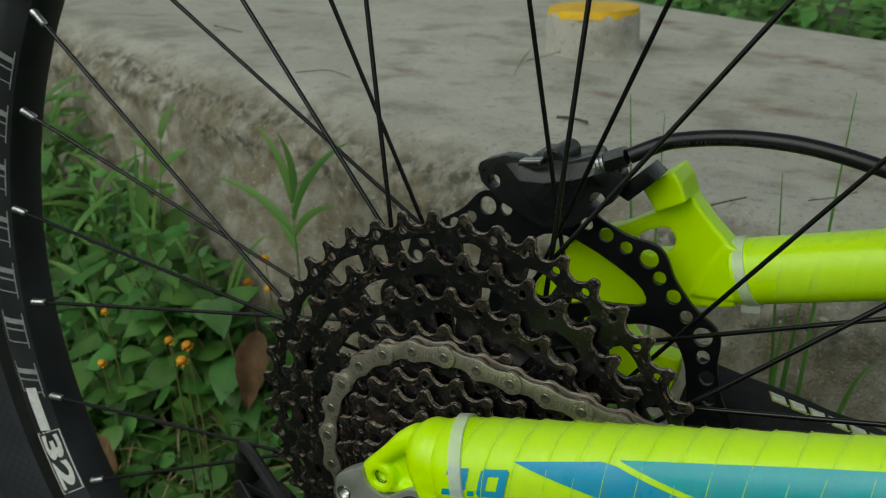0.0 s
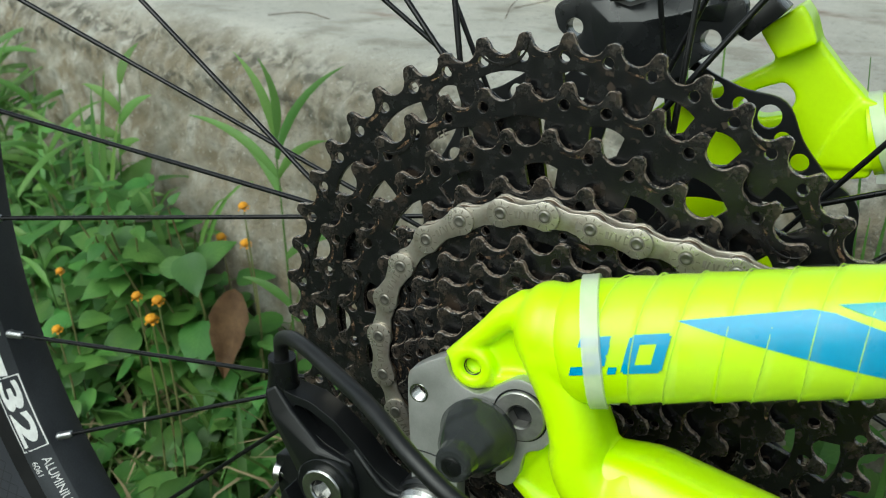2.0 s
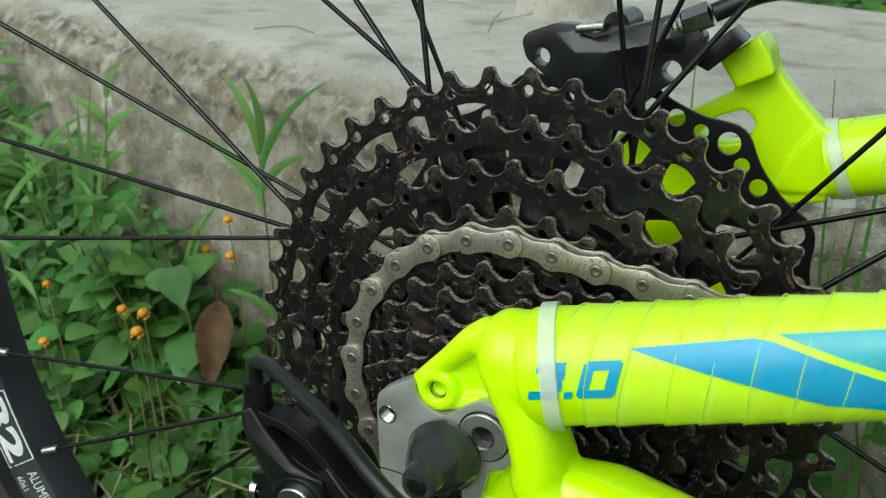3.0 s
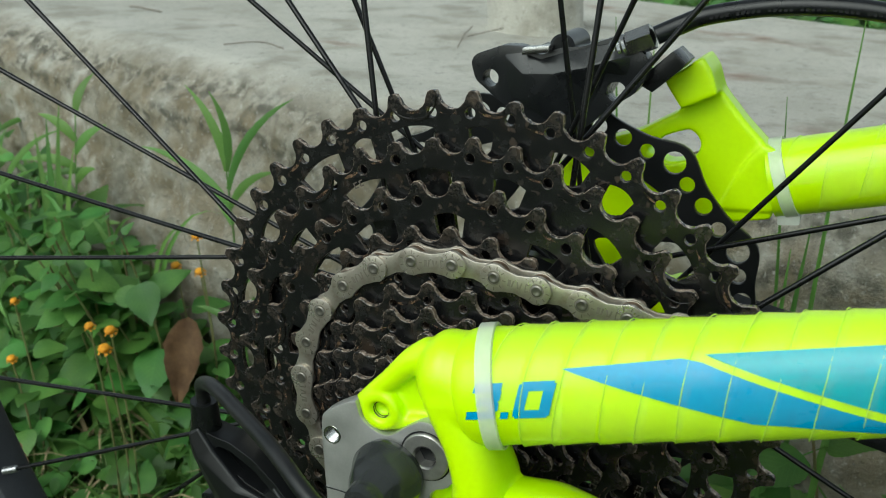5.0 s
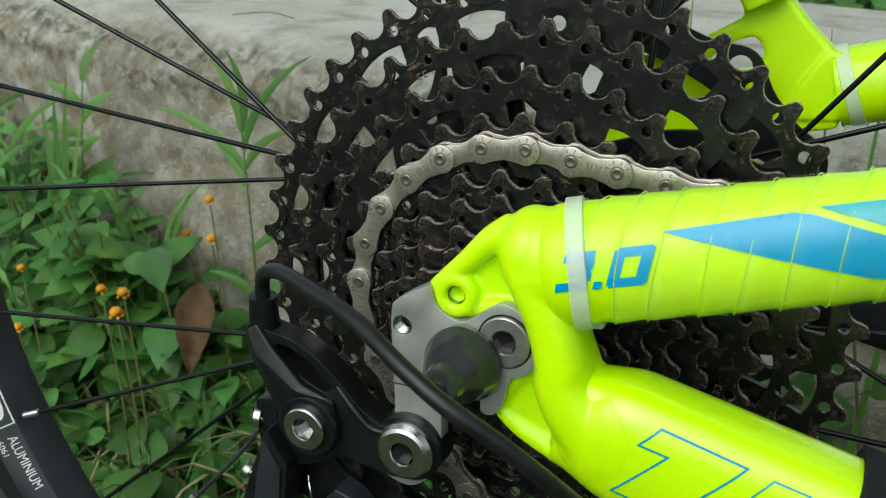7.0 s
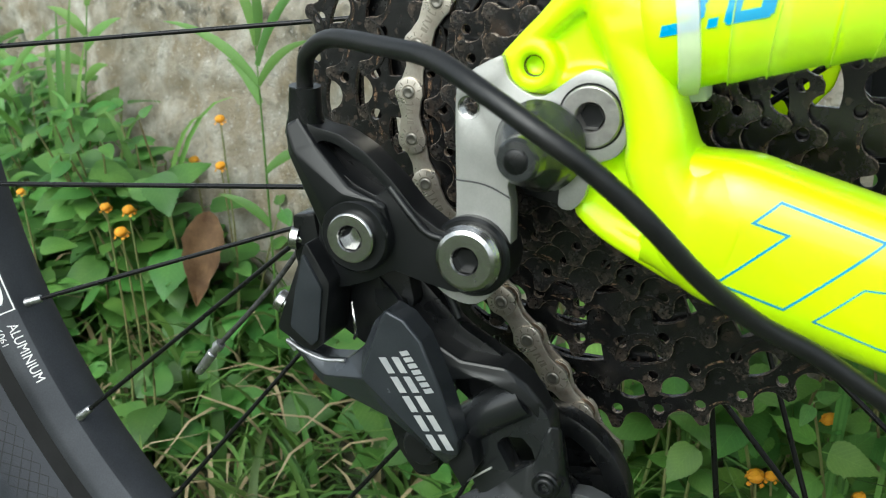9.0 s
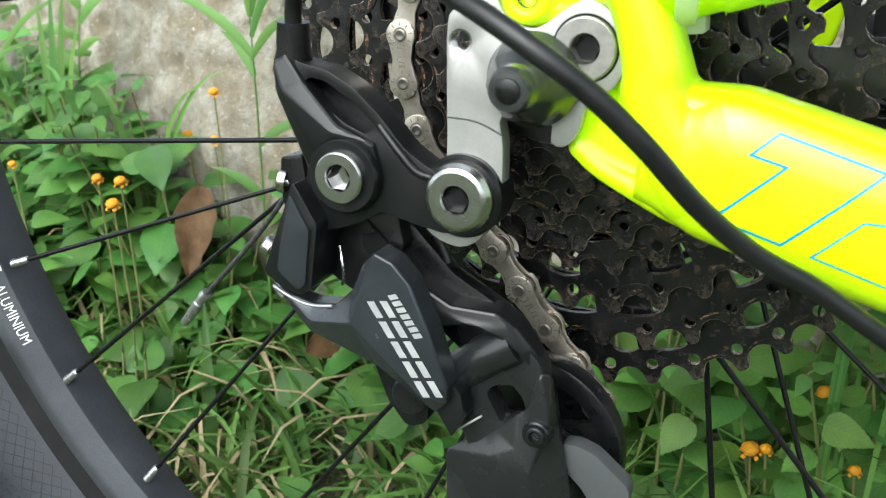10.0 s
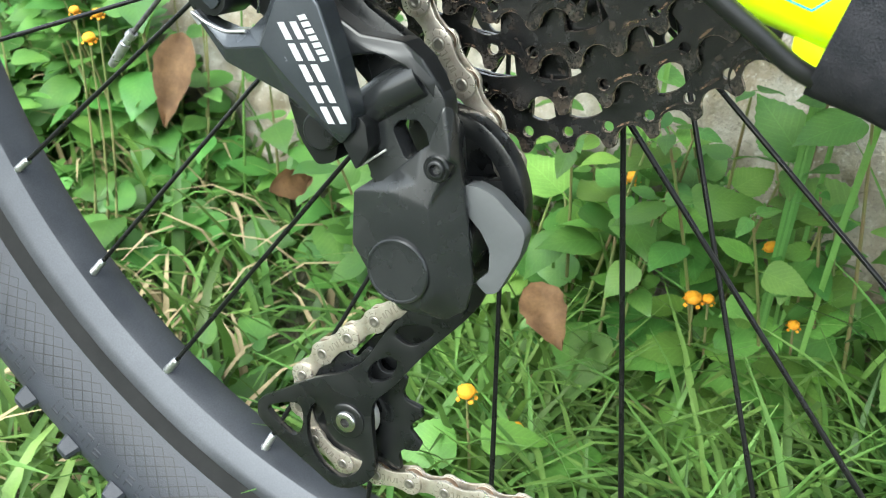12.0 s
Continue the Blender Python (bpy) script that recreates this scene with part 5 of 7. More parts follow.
part("hanger_bolt", bolt_head(11.0, 7.7, -53.0, -50, 6.8, 2.9, 0.4, 6.0), surf("dull_zinc_bolt", (0.46, 0.45, 0.43), (0.32, 0.31, 0.3), rough=0.34, metal=0.85, scale=300, var=0.3), hanger, "silver hexagon socket bolt", 20)
cap_b = lathe([(-52.2, 9.2), (-53, 10.0), (-55, 10.3), (-56.5, 10.0), (-58.5, 9.4), (-60.6, 8.6), (-62.6, 7.4), (-64.6, 5.9), (-66, 5.2), (-69, 4.8), (-70.2, 4.2), (-70.4, 2.7), (-69.6, 2.5), (-69.6, 0)], 0.6, 0.8, 48, closed=False)
for v in cap_b.verts:
    dx, dz = v.co.x - 0.0006, v.co.z - HUB - 0.0008
    flat = math.cos(math.pi / 7) / math.cos((math.atan2(dz, dx) + 0.3) % (2 * math.pi / 7) - math.pi / 7) if -0.0640 < v.co.y < -0.0552 else 1.0
    f = 0.35 + 0.65 * flat + 0.025 * noise.noise(v.co * 240)
    v.co.x, v.co.z = 0.0006 + dx * f, HUB + 0.0008 + dz * f
cap = part("axle_cap", cap_b, SMOKE, bike, "smoky grey rubber axle cap", 16)
part("axle_nut", lathe([(-50, 7.4), (-58, 7.4), (-59, 6.6), (-59, 3.4), (-66, 3.2), (-66, 0)], 0.3, 0.8, 6, closed=False), BLACKM, cap, "dark axle nut")
part("cap_tip", lathe([(-69.5, 2.7), (-70.6, 2.6), (-70.8, 2.2), (-70.8, 0)], 0.6, 0.8, 24, closed=False), PLAST, cap)

# ---- rear derailleur ----
mech = part("rear_derailleur", plate(chamfered([(-63, -1.0), (-60, 1.6), (-55, 0.2), (-49.6, -0.6), (-42.4, -4.4), (-35.4, -10.6), (-29.4, -17.4), (-22.4, -21.8), (-14.5, -19), (-9.4, -22.5), (-8.6, -29), (-11.6, -33.6), (-19, -36.4), (-28, -34.8),
                                                  (-35.4, -33), (-41, -36.5), (-50, -40), (-57, -37), (-55.6, -24), (-64, -6)], 1.6), -55.5, -47.5,
                                       [chamfered([(-56.4, -5.0), (-54.4, -2.6), (-50.2, -3.2), (-42.4, -7.6), (-36.8, -13.0), (-39.4, -15.0), (-45, -12.8)], 1.0)], bevel=1.0, segs=3), BLACKM, bike, "satin black clutch rear derailleur with graphite link")
part("cable_arm", facets([(-63.4, 0.4, -57), (-60, 2.6, -56.5), (-55.2, -3.6, -57), (-46, -12.8, -57.5), (-37, -16.4, -57), (-35, -24, -56.5), (-39, -31, -56.5), (-45, -34.4, -56.5), (-51.5, -33.6, -56.5), (-55, -25, -56), (-63.4, -7, -56)],
                          [(-60.6, -5.4, -58.4), (-47.2, -14.4, -58.9), (-52, -20.4, -57.9)],
                          [(0, 1, 2, 11), (2, 3, 12, 11), (3, 4, 12), (4, 5, 6, 7, 13, 12), (7, 8, 9, 13), (9, 10, 11, 13), (10, 0, 11), (11, 12, 13)], -52, bevel=0.7), BLACKM, mech, sharp=13)
part("pocket_floor", plate([(-59, -3), (-50, -1.6), (-36, -12), (-38, -18), (-52, -13)], -49, -46, bevel=0), PLAST, mech)
part("guide_rib", sweep(spline([V(-36, -55, -12.5), V(-30, -56, -18.5), V(-25.5, -56, -22.5), V(-20, -55, -23.5)], 6), round_section(1.0)), BLACKM, mech)
part("pivot_collar", lathe([(-50, 9.4), (-57.5, 9.4), (-58.6, 8.6), (-58.6, 6)], -44.4, -24.9, 40, closed=False), BLACKM, mech)
part("pivot_bolt", bolt_head(-44.6, -24.9, -60.4, -56, 6.3, 2.9, 0.45, 2.6), STEEL, mech, "silver hexagon socket pivot bolt", 20)
part("mounting_collar", lathe([(-45, 9.9), (-53.6, 9.9), (-54.4, 9.2), (-54.4, 7)], -15.8, -27.4, 44, closed=False), BLACKM, mech)
part("mounting_bolt", bolt_head(-15.6, -27.2, -58.2, -53, 8.3, 3.0, 1.8, 2.6), STEEL, mech, "large chamfered silver mounting bolt", 20)
part("stop_tab", plate(chamfered([(-56.5, -27), (-50.2, -37), (-52.4, -53.5), (-55.5, -56.2), (-60, -54.8), (-66, -51.6), (-62.4, -42)], 1.2), -61.0, -49, bevel=1.2), BLACKM, mech)
part("tab_facet", plate(chamfered([(-57, -30), (-52, -38.5), (-53.6, -52.6), (-55.6, -54.4), (-61.5, -50), (-59.8, -41)], 0.8), -61.9, -60.6, bevel=0.7), GRAPH, mech)
# outer link plate
LINK = [(-66.5, -56.1, -56), (-65.2, -59.8, -54.6), (-57.8, -69.1, -53.6), (-38, -74.8, -54), (-21.5, -84.4, -54.4), (-17.8, -80.2, -56), (-17.2, -75, -57.4), (-22.0, -61, -58), (-27, -49.7, -58), (-31.6, -44.8, -58), (-36.3, -42.8, -58.4),
        (-40.1, -46.7, -57), (-43.4, -54.1, -56.4), (-48.4, -58.9, -56.2), (-55.1, -59.9, -56), (-61.4, -58.6, -56)]
link = part("outer_link_plate", facets(LINK, [(-42.5, -61.5, -60.2), (-55.3, -64.3, -57.6), (-24, -78.5, -58.4)],
                                       [(0, 15, 14, 17), (14, 13, 12, 16, 17), (12, 11, 10, 16), (0, 17, 2, 1), (17, 16, 3, 2), (16, 18, 4, 3), (18, 5, 4), (10, 9, 8, 7, 6, 18, 16), (6, 5, 18)], -50, bevel=0.55), GRAPH, bike, "graphite painted derailleur link", sharp=13)
link.parent = mech
part("link_scuff", sweep(spline([V(-64.8, -55.2, -60.0), V(-66.3, -56.3, -57), V(-61.4, -56.6, -58.9), V(-55.6, -56.6, -60.2), V(-49, -56.8, -59.3)], 5), round_section(0.5, 8)), surf("worn_alloy_edge", (0.42, 0.43, 0.44), (0.25, 0.25, 0.26), rough=0.35, metal=0.7, scale=200, var=0.5), mech, "scuffed bare metal edge")


def print_bars(rows, x0, z0, ux, uz, slant):
    """Plain bars standing for a wordmark, along (ux, uz), lying on the link's front."""
    b = bmesh.new()
    d, n = Vector((ux, uz)).normalized(), Vector((-uz, ux)).normalized()
    for a, c, p, q in rows:
        vs = []
        for s, t in ((a, p), (c, p), (c, q), (a, q)):
            x, z = x0 + d.x * (s + slant * t) + n.x * t, z0 + d.y * (s + slant * t) + n.y * t
            vs.append(b.verts.new(V(x, -60.2 + 0.118 * (x + 42.5) + 0.022 * (z + 61.5) - 0.3, z)))
        b.faces.new(vs)
    return b


for k in range(5):
    s = 5.7 * k
    part("wordmark_bar", print_bars([(s, s + 4.7, 0, 1.7), (s, s + 4.7, 3.05, 4.75)], -37.6, -55.0, 15.2, -24.3, 0.42), SILVERP, mech, "silver printed bar")
for k in range(7):
    part("small_wordmark_bar", print_bars([(1.85 * k, 1.85 * k + 1.35, 0.1, 2.2)], -32.4, -52.8, 7.5, -11.2, 0.3), SILVERP, mech, "silver printed bar")
part("inner_link_arm", facets([(-47, -35, -47), (-40, -40, -50), (-33, -47.5, -50), (-29, -52, -50), (-19.7, -56.6, -50), (-8, -57, -49), (-3, -60.6, -48), (0.6, -65.6, -47), (3.2, -70.6, -45), (0.6, -71, -47), (-2, -66.8, -49), (-7, -63, -50), (-14, -60.4, -51), (-24, -63, -50), (-30, -56.6, -50), (-44, -46, -49)], [(-22, -58.6, -50.6), (-6, -60, -49.6)],
                              [(0, 1, 2, 15), (2, 3, 14, 15), (3, 4, 16, 13, 14), (4, 5, 17, 16), (5, 6, 7, 17), (7, 8, 9, 10, 17), (10, 11, 12, 16, 17), (12, 13, 16)], -40, bevel=0.7), BLACKM, mech, sharp=13)
part("link_web", plate(chamfered([(-46, -36), (-33, -40), (-22, -51), (-8, -58.5), (0, -66), (-6, -70), (-16, -74), (-25, -67), (-31, -56), (-40, -44)], 1.5), -43, -38, bevel=0.8), PLAST, mech)
part("link_body", plate(chamfered([(-57, -30), (-36, -30), (-33, -44), (-40, -55), (-47, -58), (-56, -53)], 1.5), -48.5, -40, bevel=0.8), PLAST, mech)
part("spring_leg", sweep(spline([V(-49, -52, -45), V(-47.4, -54, -48), V(-47, -54, -52), V(-48.6, -52, -55)], 5), round_section(0.5, 8)), STEEL, mech, "thin spring leg")
# lower knuckle
part("lower_knuckle", plate(chamfered([(-19.8, -76.6), (-14.4, -74.6), (-8, -65.2), (-3.6, -64.2), (0.2, -66.2), (3.2, -69.8), (4.2, -76), (3, -84), (-4, -92), (-14.5, -97), (-19, -88)], 1.4), -47.2, -40,
                            [chamfered([(-10.8, -79.9), (-9, -77.2), (-3.8, -76.2), (-1.2, -79), (0.4, -83.6), (-2.3, -86.2), (-6.7, -87.2)], 0.9)], bevel=1.2, segs=2), HOUSEP, mech)
part("knuckle_barrel", sweep(spline([V(-18, -45, -75.4), V(-12, -45.6, -70.6), V(-4, -45, -65.4)], 6), round_section(5.4, 24)), HOUSEP, mech)
part("knuckle_clip", plate(chamfered([(-21.6, -84), (-17.4, -76.4), (-15.2, -78.2), (-14, -84.6), (-17.4, -90.6)], 0.8), -53.6, -46, bevel=0.8), BLACKM, mech)
part("clip_edge", sweep([V(-17.2, -51, -90), V(-10.6, -50.5, -84.6)], round_section(0.3, 8)), ALLOY, mech)
part("pivot_stub", lathe([(-51, 0), (-51, 4.6), (-50, 5.4), (-36, 5.4), (-36, 0)], -30.5, -83.6, 32, closed=False), PLAST, mech)
part("stub_shroud", plate(chamfered([(-42.5, -76), (-36, -76), (-26, -86), (-27, -92), (-32.5, -94), (-38, -87.5)], 1.8), -48, -36, bevel=1.5), PLAST, mech)
# clutch housing
HOUSING = [(-22.4, -99.5, -46), (-16.2, -94.5, -46), (-8.9, -89.8, -47), (-2, -83.2, -48), (-0.1, -81.8, -48), (3.1, -70.8, -48), (5.2, -72.2, -45), (7.6, -86.7, -44), (11.4, -103.1, -44), (14.1, -118.9, -44), (12.7, -127, -44),
           (7, -131.2, -44.5), (-5.8, -131, -46), (-13.3, -124.8, -47.5), (-21.2, -114, -47.8)]
house = part("clutch_housing", facets(HOUSING, [(-9.6, -95.8, -50.3), (2.6, -97.5, -51.2), (6.4, -83.4, -48.8), (-1.8, -91.9, -49.8), (3.3, -102.7, -51.4), (5.8, -121.2, -50.4), (0.8, -127, -49.8)],
                                      [(0, 1, 15), (1, 2, 18, 15), (2, 3, 18), (15, 18, 16), (3, 4, 17, 16, 18), (4, 5, 17), (5, 6, 17), (6, 7, 17), (7, 8, 19, 16, 17), (8, 9, 20, 19), (9, 10, 20), (10, 11, 21, 20), (11, 12, 21), (0, 15, 16, 19, 20, 21, 12, 13, 14)], -33, bevel=0.7, segs=3, taper=0.72), HOUSEP, bike, "matt black clutch housing", sharp=13)
house.parent = mech
part("cover_disc", lathe([(-48, 9.2), (-51.0, 9.2), (-51.5, 8.8), (-51.5, 8.3), (-51.2, 8.1), (-51.2, 0)], -5.2, -117.2, 44, closed=False), HOUSEP, mech)
part("screw_boss", lathe([(-46, 3.6), (-49.6, 3.6), (-50.0, 3.2), (-50.0, 2.4)], 3.4, -87.2, 28, closed=False), PLAST, mech)
part("housing_screw", bolt_head(3.4, -87.2, -50.7, -48, 2.5, 1.3, 0.4, 1.6), BLACKM, mech, "black socket screw")
part("clutch_lever", plate(chamfered([(7.8, -92.7), (11.8, -92.3), (16.7, -93.8), (25.0, -100.4), (26.1, -102.8), (25.2, -108.6), (20.2, -120.3), (17.1, -121.7), (13.5, -118.8), (17.1, -115.3), (16.8, -108.8), (13.6, -104), (9.6, -100.6)], 1.2), -41.8, -36.5, bevel=1.5, segs=3), GREYP, mech, "grey clutch switch lever")
part("lever_hub", lathe([(-27, 15.5), (-42, 15.5), (-42.6, 15), (-42.6, 8)], -3.2, -110.5, 48, closed=False), PLAST, mech)
# cage and jockey wheels
LEG = [(-9.6, -137), (-4, -131), (9, -128), (9.2, -133), (4.9, -140.4), (-7, -155.2), (-17.9, -170.8), (-24.6, -179.6), (-24.4, -190), (-22.6, -203.6), (-25, -209.8), (-31, -214.6), (-37.4, -216.6), (-43, -214.4), (-66, -201.6), (-69.2, -196),
       (-68, -191.6), (-62, -187.4), (-47.2, -177.2), (-36, -171.4), (-28.4, -164.6), (-21.4, -152.4)]
LEGHOLES = [rounded([(-18.2, -152.6), (-16, -148.6), (-7.2, -146.2), (-5.4, -148.8), (-12, -154.6)], 4), rounded([(-27, -168.4), (-25, -164.2), (-19.6, -160.4), (-16.8, -162.4), (-20.2, -169.2), (-25.8, -171.4)], 4),
            rounded([(-65, -195.2), (-60.4, -191), (-52.4, -189), (-51, -196.4), (-54.8, -201.8)], 4),
            rounded([(-46.6, -186.4), (-43, -188.2), (-41, -195), (-36, -198.6), (-29.4, -199.6), (-27.6, -203), (-30.4, -208.8), (-36.4, -212), (-43.6, -208.8), (-48.6, -201), (-49, -192)], 4)]
part("cage_plate", plate(rounded(LEG, 3), -24.0, -21.6, LEGHOLES, bevel=0.6), PLAST, mech, "black derailleur cage plate")
def guide(r0, r1, a0, a1, c=TOP, n=26):
    return [(c.x + r0 * math.cos(radians(a)), c.y + r0 * math.sin(radians(a))) for a in np.linspace(a0, a1, n)] + [(c.x + r1 * math.cos(radians(a)), c.y + r1 * math.sin(radians(a))) for a in np.linspace(a1, a0, n)]
part("cage_guide", plate(guide(21.0, 26.8, 104, -60, Vector((-6.3, -104))), -27.5, -20.6, bevel=0.9, segs=2), PLAST, mech, "black upper cage guide")
part("cage_web", plate(chamfered([(-6, -98), (1, -97.4), (13, -95), (14.4, -100), (15, -112), (11.6, -124), (-4, -120), (-12, -100)], 1.5), -26, -21.4, [], bevel=0.6), PLAST, mech)
part("inner_cage_plate", plate(rounded([(p.x, p.y) for p in (Vector((-18, -96)), Vector((-9, -84)), Vector((6, -96)), Vector((8, -116)), Vector((-8, -150)), Vector((-22, -178)), Vector((-20, -196)), Vector((-33, -206)), Vector((-46, -192)), Vector((-42, -176)), Vector((-24, -150)), Vector((-16, -124)))], 3), -10.4, -8.4, bevel=0.5), PLAST, mech)
def jockey(c, name):
    out, n = [], 11
    for k in range(n):
        a = 2 * math.pi * (k + 0.5) / n
        for dr, da in ((0.2, -0.11), (1.5, -0.06), (1.7, 0.06), (0.2, 0.11), (-2.6, 0.2), (-3.2, 0.285), (-2.6, 0.37)):
            out.append((c.x + (RJ + dr) * math.cos(a + da), c.y + (RJ + dr) * math.sin(a + da)))
    w = part(name, plate(out, CHAIN_Y - 1.1, CHAIN_Y + 1.1, [ring2d(c.x, c.y, 4, 16)], bevel=0.4), PLAST, mech, "black plastic jockey wheel")
    return w
jockey(TOP, "guide_pulley")
jockey(BOT, "tension_pulley")
part("bearing_cap", lathe([(-20.4, 3), (-20.4, 8.2), (-19.6, 8.8), (-18, 8.8), (-18, 3)], BOT.x, BOT.y, 28), ALLOY, mech, "grey pulley bearing cap")
part("pulley_boss", lathe([(-21, 6.2), (-24.6, 6.2), (-25, 5.6), (-25, 3)], BOT.x, BOT.y, 30, closed=False), PLAST, mech)
part("pulley_bolt", bolt_head(BOT.x, BOT.y, -26.2, -24, 3.7, 1.4, 0.5), STEEL, mech, "silver pulley bolt")
part("cage_stop_pin", lathe([(-27, 0), (-27, 1.8), (-22, 1.8)], 3.2, -137.4, 16, closed=False), BLACKM, mech)

# limit screws, cable end
def screw(p, d, r, length, name="adjusting_screw"):
    """A small silver screw at p pointing along d (mm)."""
    q = Vector(d).normalized()
    pts = [V(*p) + Vector(q) * (s / 1000) for s in (0, 0.5, 2.4, 2.5, length)]
    rad = [r * 0.8, r, r, r * 0.55, r * 0.55]
    part(name, sweep(pts, lambda i, t: [(rad[i] / 1000 * math.cos(2 * math.pi * j / 16), rad[i] / 1000 * math.sin(2 * math.pi * j / 16)) for j in range(16)]), STEEL, mech, "small silver screw")


screw((-71.5, -52, -47.4), (0.8, 0.1, -0.45), 3.0, 9)
screw((-67.6, -50, -30.4), (0.9, 0.2, -0.1), 3.3, 9, "cable_clamp_bolt")
screw((-66.6, -47, -36.2), (0.9, 0.2, -0.1), 2.6, 8)
part("clamp_block", plate(chamfered([(-66, -24), (-60, -23), (-58, -36), (-65, -40), (-66.4, -32)], 1), -51, -44, bevel=0.8), PLAST, mech)
part("limit_block", plate(chamfered([(-69, -50), (-62, -45), (-58, -56), (-66, -58.4), (-69.4, -55)], 1), -54, -45, bevel=0.8), PLAST, mech)
part("inner_limit_rod", sweep([V(-27, -46, -36), V(-22, -46, -47)], round_section(1.1, 10)), BLACKM, mech)
part("inner_cable", sweep(spline([V(-66, -47, -33), V(-74, -46.5, -43.6), V(-86, -45.5, -57), V(-97, -45, -68.6)], 6), round_section(0.75, 8)), surf("braided_cable", (0.06, 0.06, 0.06), (0.14, 0.14, 0.14), rough=0.4, metal=0.8, scale=900, var=0.6), mech, "thin steel gear cable")
part("cable_crimp", sweep([V(-96.6, -45, -68.2), V(-98, -45, -69.6), V(-98.2, -45, -69.8), V(-99.6, -45, -71.6), V(-99.8, -45, -71.9), V(-102.4, -45, -75.4), V(-105.4, -45, -79)], lambda i, t: [((1.5, 1.7, 1.2, 1.2, 1.6, 1.5, 1.2)[i] / 1000 * math.cos(2 * math.pi * j / 12), (1.5, 1.7, 1.2, 1.2, 1.6, 1.5, 1.2)[i] / 1000 * math.sin(2 * math.pi * j / 12)) for j in range(12)]), NIPPLE, mech, "silver cable end crimp")

# gear cable housing
part("cable_ferrule", sweep([V(-60.8, -51.5, -2), V(-60.4, -52, 3), V(-60, -52.4, 9.6)], lambda i, t: [((5.2, 4.2, 3.9)[i] / 1000 * math.cos(2 * math.pi * j / 20), (5.2, 4.2, 3.9)[i] / 1000 * math.sin(2 * math.pi * j / 20)) for j in range(20)]), PLAST, mech, "black cable ferrule")
HOUSE = [(-60, -52.4, 8), (-58.8, -54, 13.5), (-55, -58, 18.6), (-44.1, -66, 23.1), (-23.9, -79, 23.7), (-10.1, -88, 23.4), (2.7, -95, 19.3), (14.2, -98, 13.7), (23.7, -96, 7.0), (32.8, -91, -2.4), (42.1, -83, -14.7), (52, -75, -24.6),
         (62.3, -70, -30.9), (74.9, -66, -39.6), (84, -62, -46.4), (92, -56, -50), (112, -50, -55)]
part("gear_cable_housing", sweep(spline([V(*p) for p in HOUSE], 7), round_section(2.05, 20)), RUBBER, bike, "black gear cable housing looping to the derailleur")

# ---- disc brake ----
def rotor():
    """Thirteen waves round the rim, each with one large and three smaller holes."""
    out = []
    for k in range(208):
        a = 2 * math.pi * k / 208
        w = math.cos(13 * (a - radians(52)))
        r = 80.6 + 2.5 * w + 0.5 * math.cos(26 * (a - radians(52)))
        out.append((r * math.cos(a), r * math.sin(a)))
    holes = []
    for k in range(13):
        for turn, r, s in ((0, 76.9, 3.9), (-6.2, 74.4, 2.7), (-13.2, 74.1, 3.0), (-20.4, 74.2, 2.6)):
            a = radians(52.4 + 360 * k / 13 + turn)
            holes.append(ring2d(r * math.cos(a), r * math.sin(a), s, 16))
    for k in range(6):
        a = 60 * k + 35
        pts = [(62.5, a + 7), (65.5, a + 16), (66, a + 40), (64.5, a + 53), (57, a + 60), (48, a + 65), (42, a + 74), (36, a + 81), (32.5, a + 66), (32.5, a + 50), (38, a + 34), (46, a + 22), (54, a + 12)]
        holes.append(rounded([(r * math.cos(radians(w)), r * math.sin(radians(w))) for r, w in pts], 3))
    holes.append(ring2d(0, 0, 21, 28))
    return plate(out, 69, 70.9, holes, bevel=0.3, segs=1)


part("brake_rotor", rotor(), BLACKM, bike, "black drilled wavy brake disc", 30)
CAL = [(-22.7, 92.7), (-21, 95.4), (-11, 98.9), (-4.7, 98.7), (2.5, 96), (8.5, 98.6), (17.3, 99.6), (28.4, 103.4), (33, 101), (38.5, 97), (38.2, 90.2), (34.5, 85), (24.8, 78.6), (19.1, 73), (6, 71.1), (-10.6, 78.6), (-21, 86.7)]
EARS = [ring2d(-15.5, 87.6, 3.0, 20), ring2d(28.6, 85.4, 3.3, 20)]
caliper = part("brake_caliper", plate(chamfered(CAL, 1.6), 59, 66, EARS, bevel=1.6, segs=3), HOUSEP, bike, "black hydraulic brake caliper")
part("caliper_core", plate(chamfered([(-8, 80), (-6, 97), (2, 96), (20, 98.6), (22, 84), (15, 73), (4.5, 71)], 3), 65, 92, bevel=2, segs=2), HOUSEP, caliper)
part("caliper_face", facets([(-11.6, 96.6, 59.4), (-4.7, 97.6, 59.4), (2.5, 95, 59), (10, 97.4, 59), (27, 101.6, 59.2), (33.5, 97.6, 59.4), (32.5, 90.4, 59.4), (25, 91.4, 58.6), (22.6, 84, 59), (17.6, 74.6, 59.4), (6.4, 73, 59.4), (-8.6, 80.2, 59.4), (-10, 87, 59)],
                            [(-3, 90, 56.4), (8, 90.8, 55), (20, 93.6, 54.4), (28, 96.2, 55.2), (1, 82, 56.6)],
                            [(0, 1, 13), (1, 2, 14, 13), (2, 3, 15, 14), (3, 4, 16, 15), (4, 5, 16), (5, 6, 16), (6, 7, 15, 16), (7, 8, 15), (8, 9, 10, 17, 14, 15), (10, 11, 17), (11, 12, 13, 17), (12, 0, 13), (13, 14, 17)], 62, bevel=0.7), HOUSEP, caliper, sharp=13)
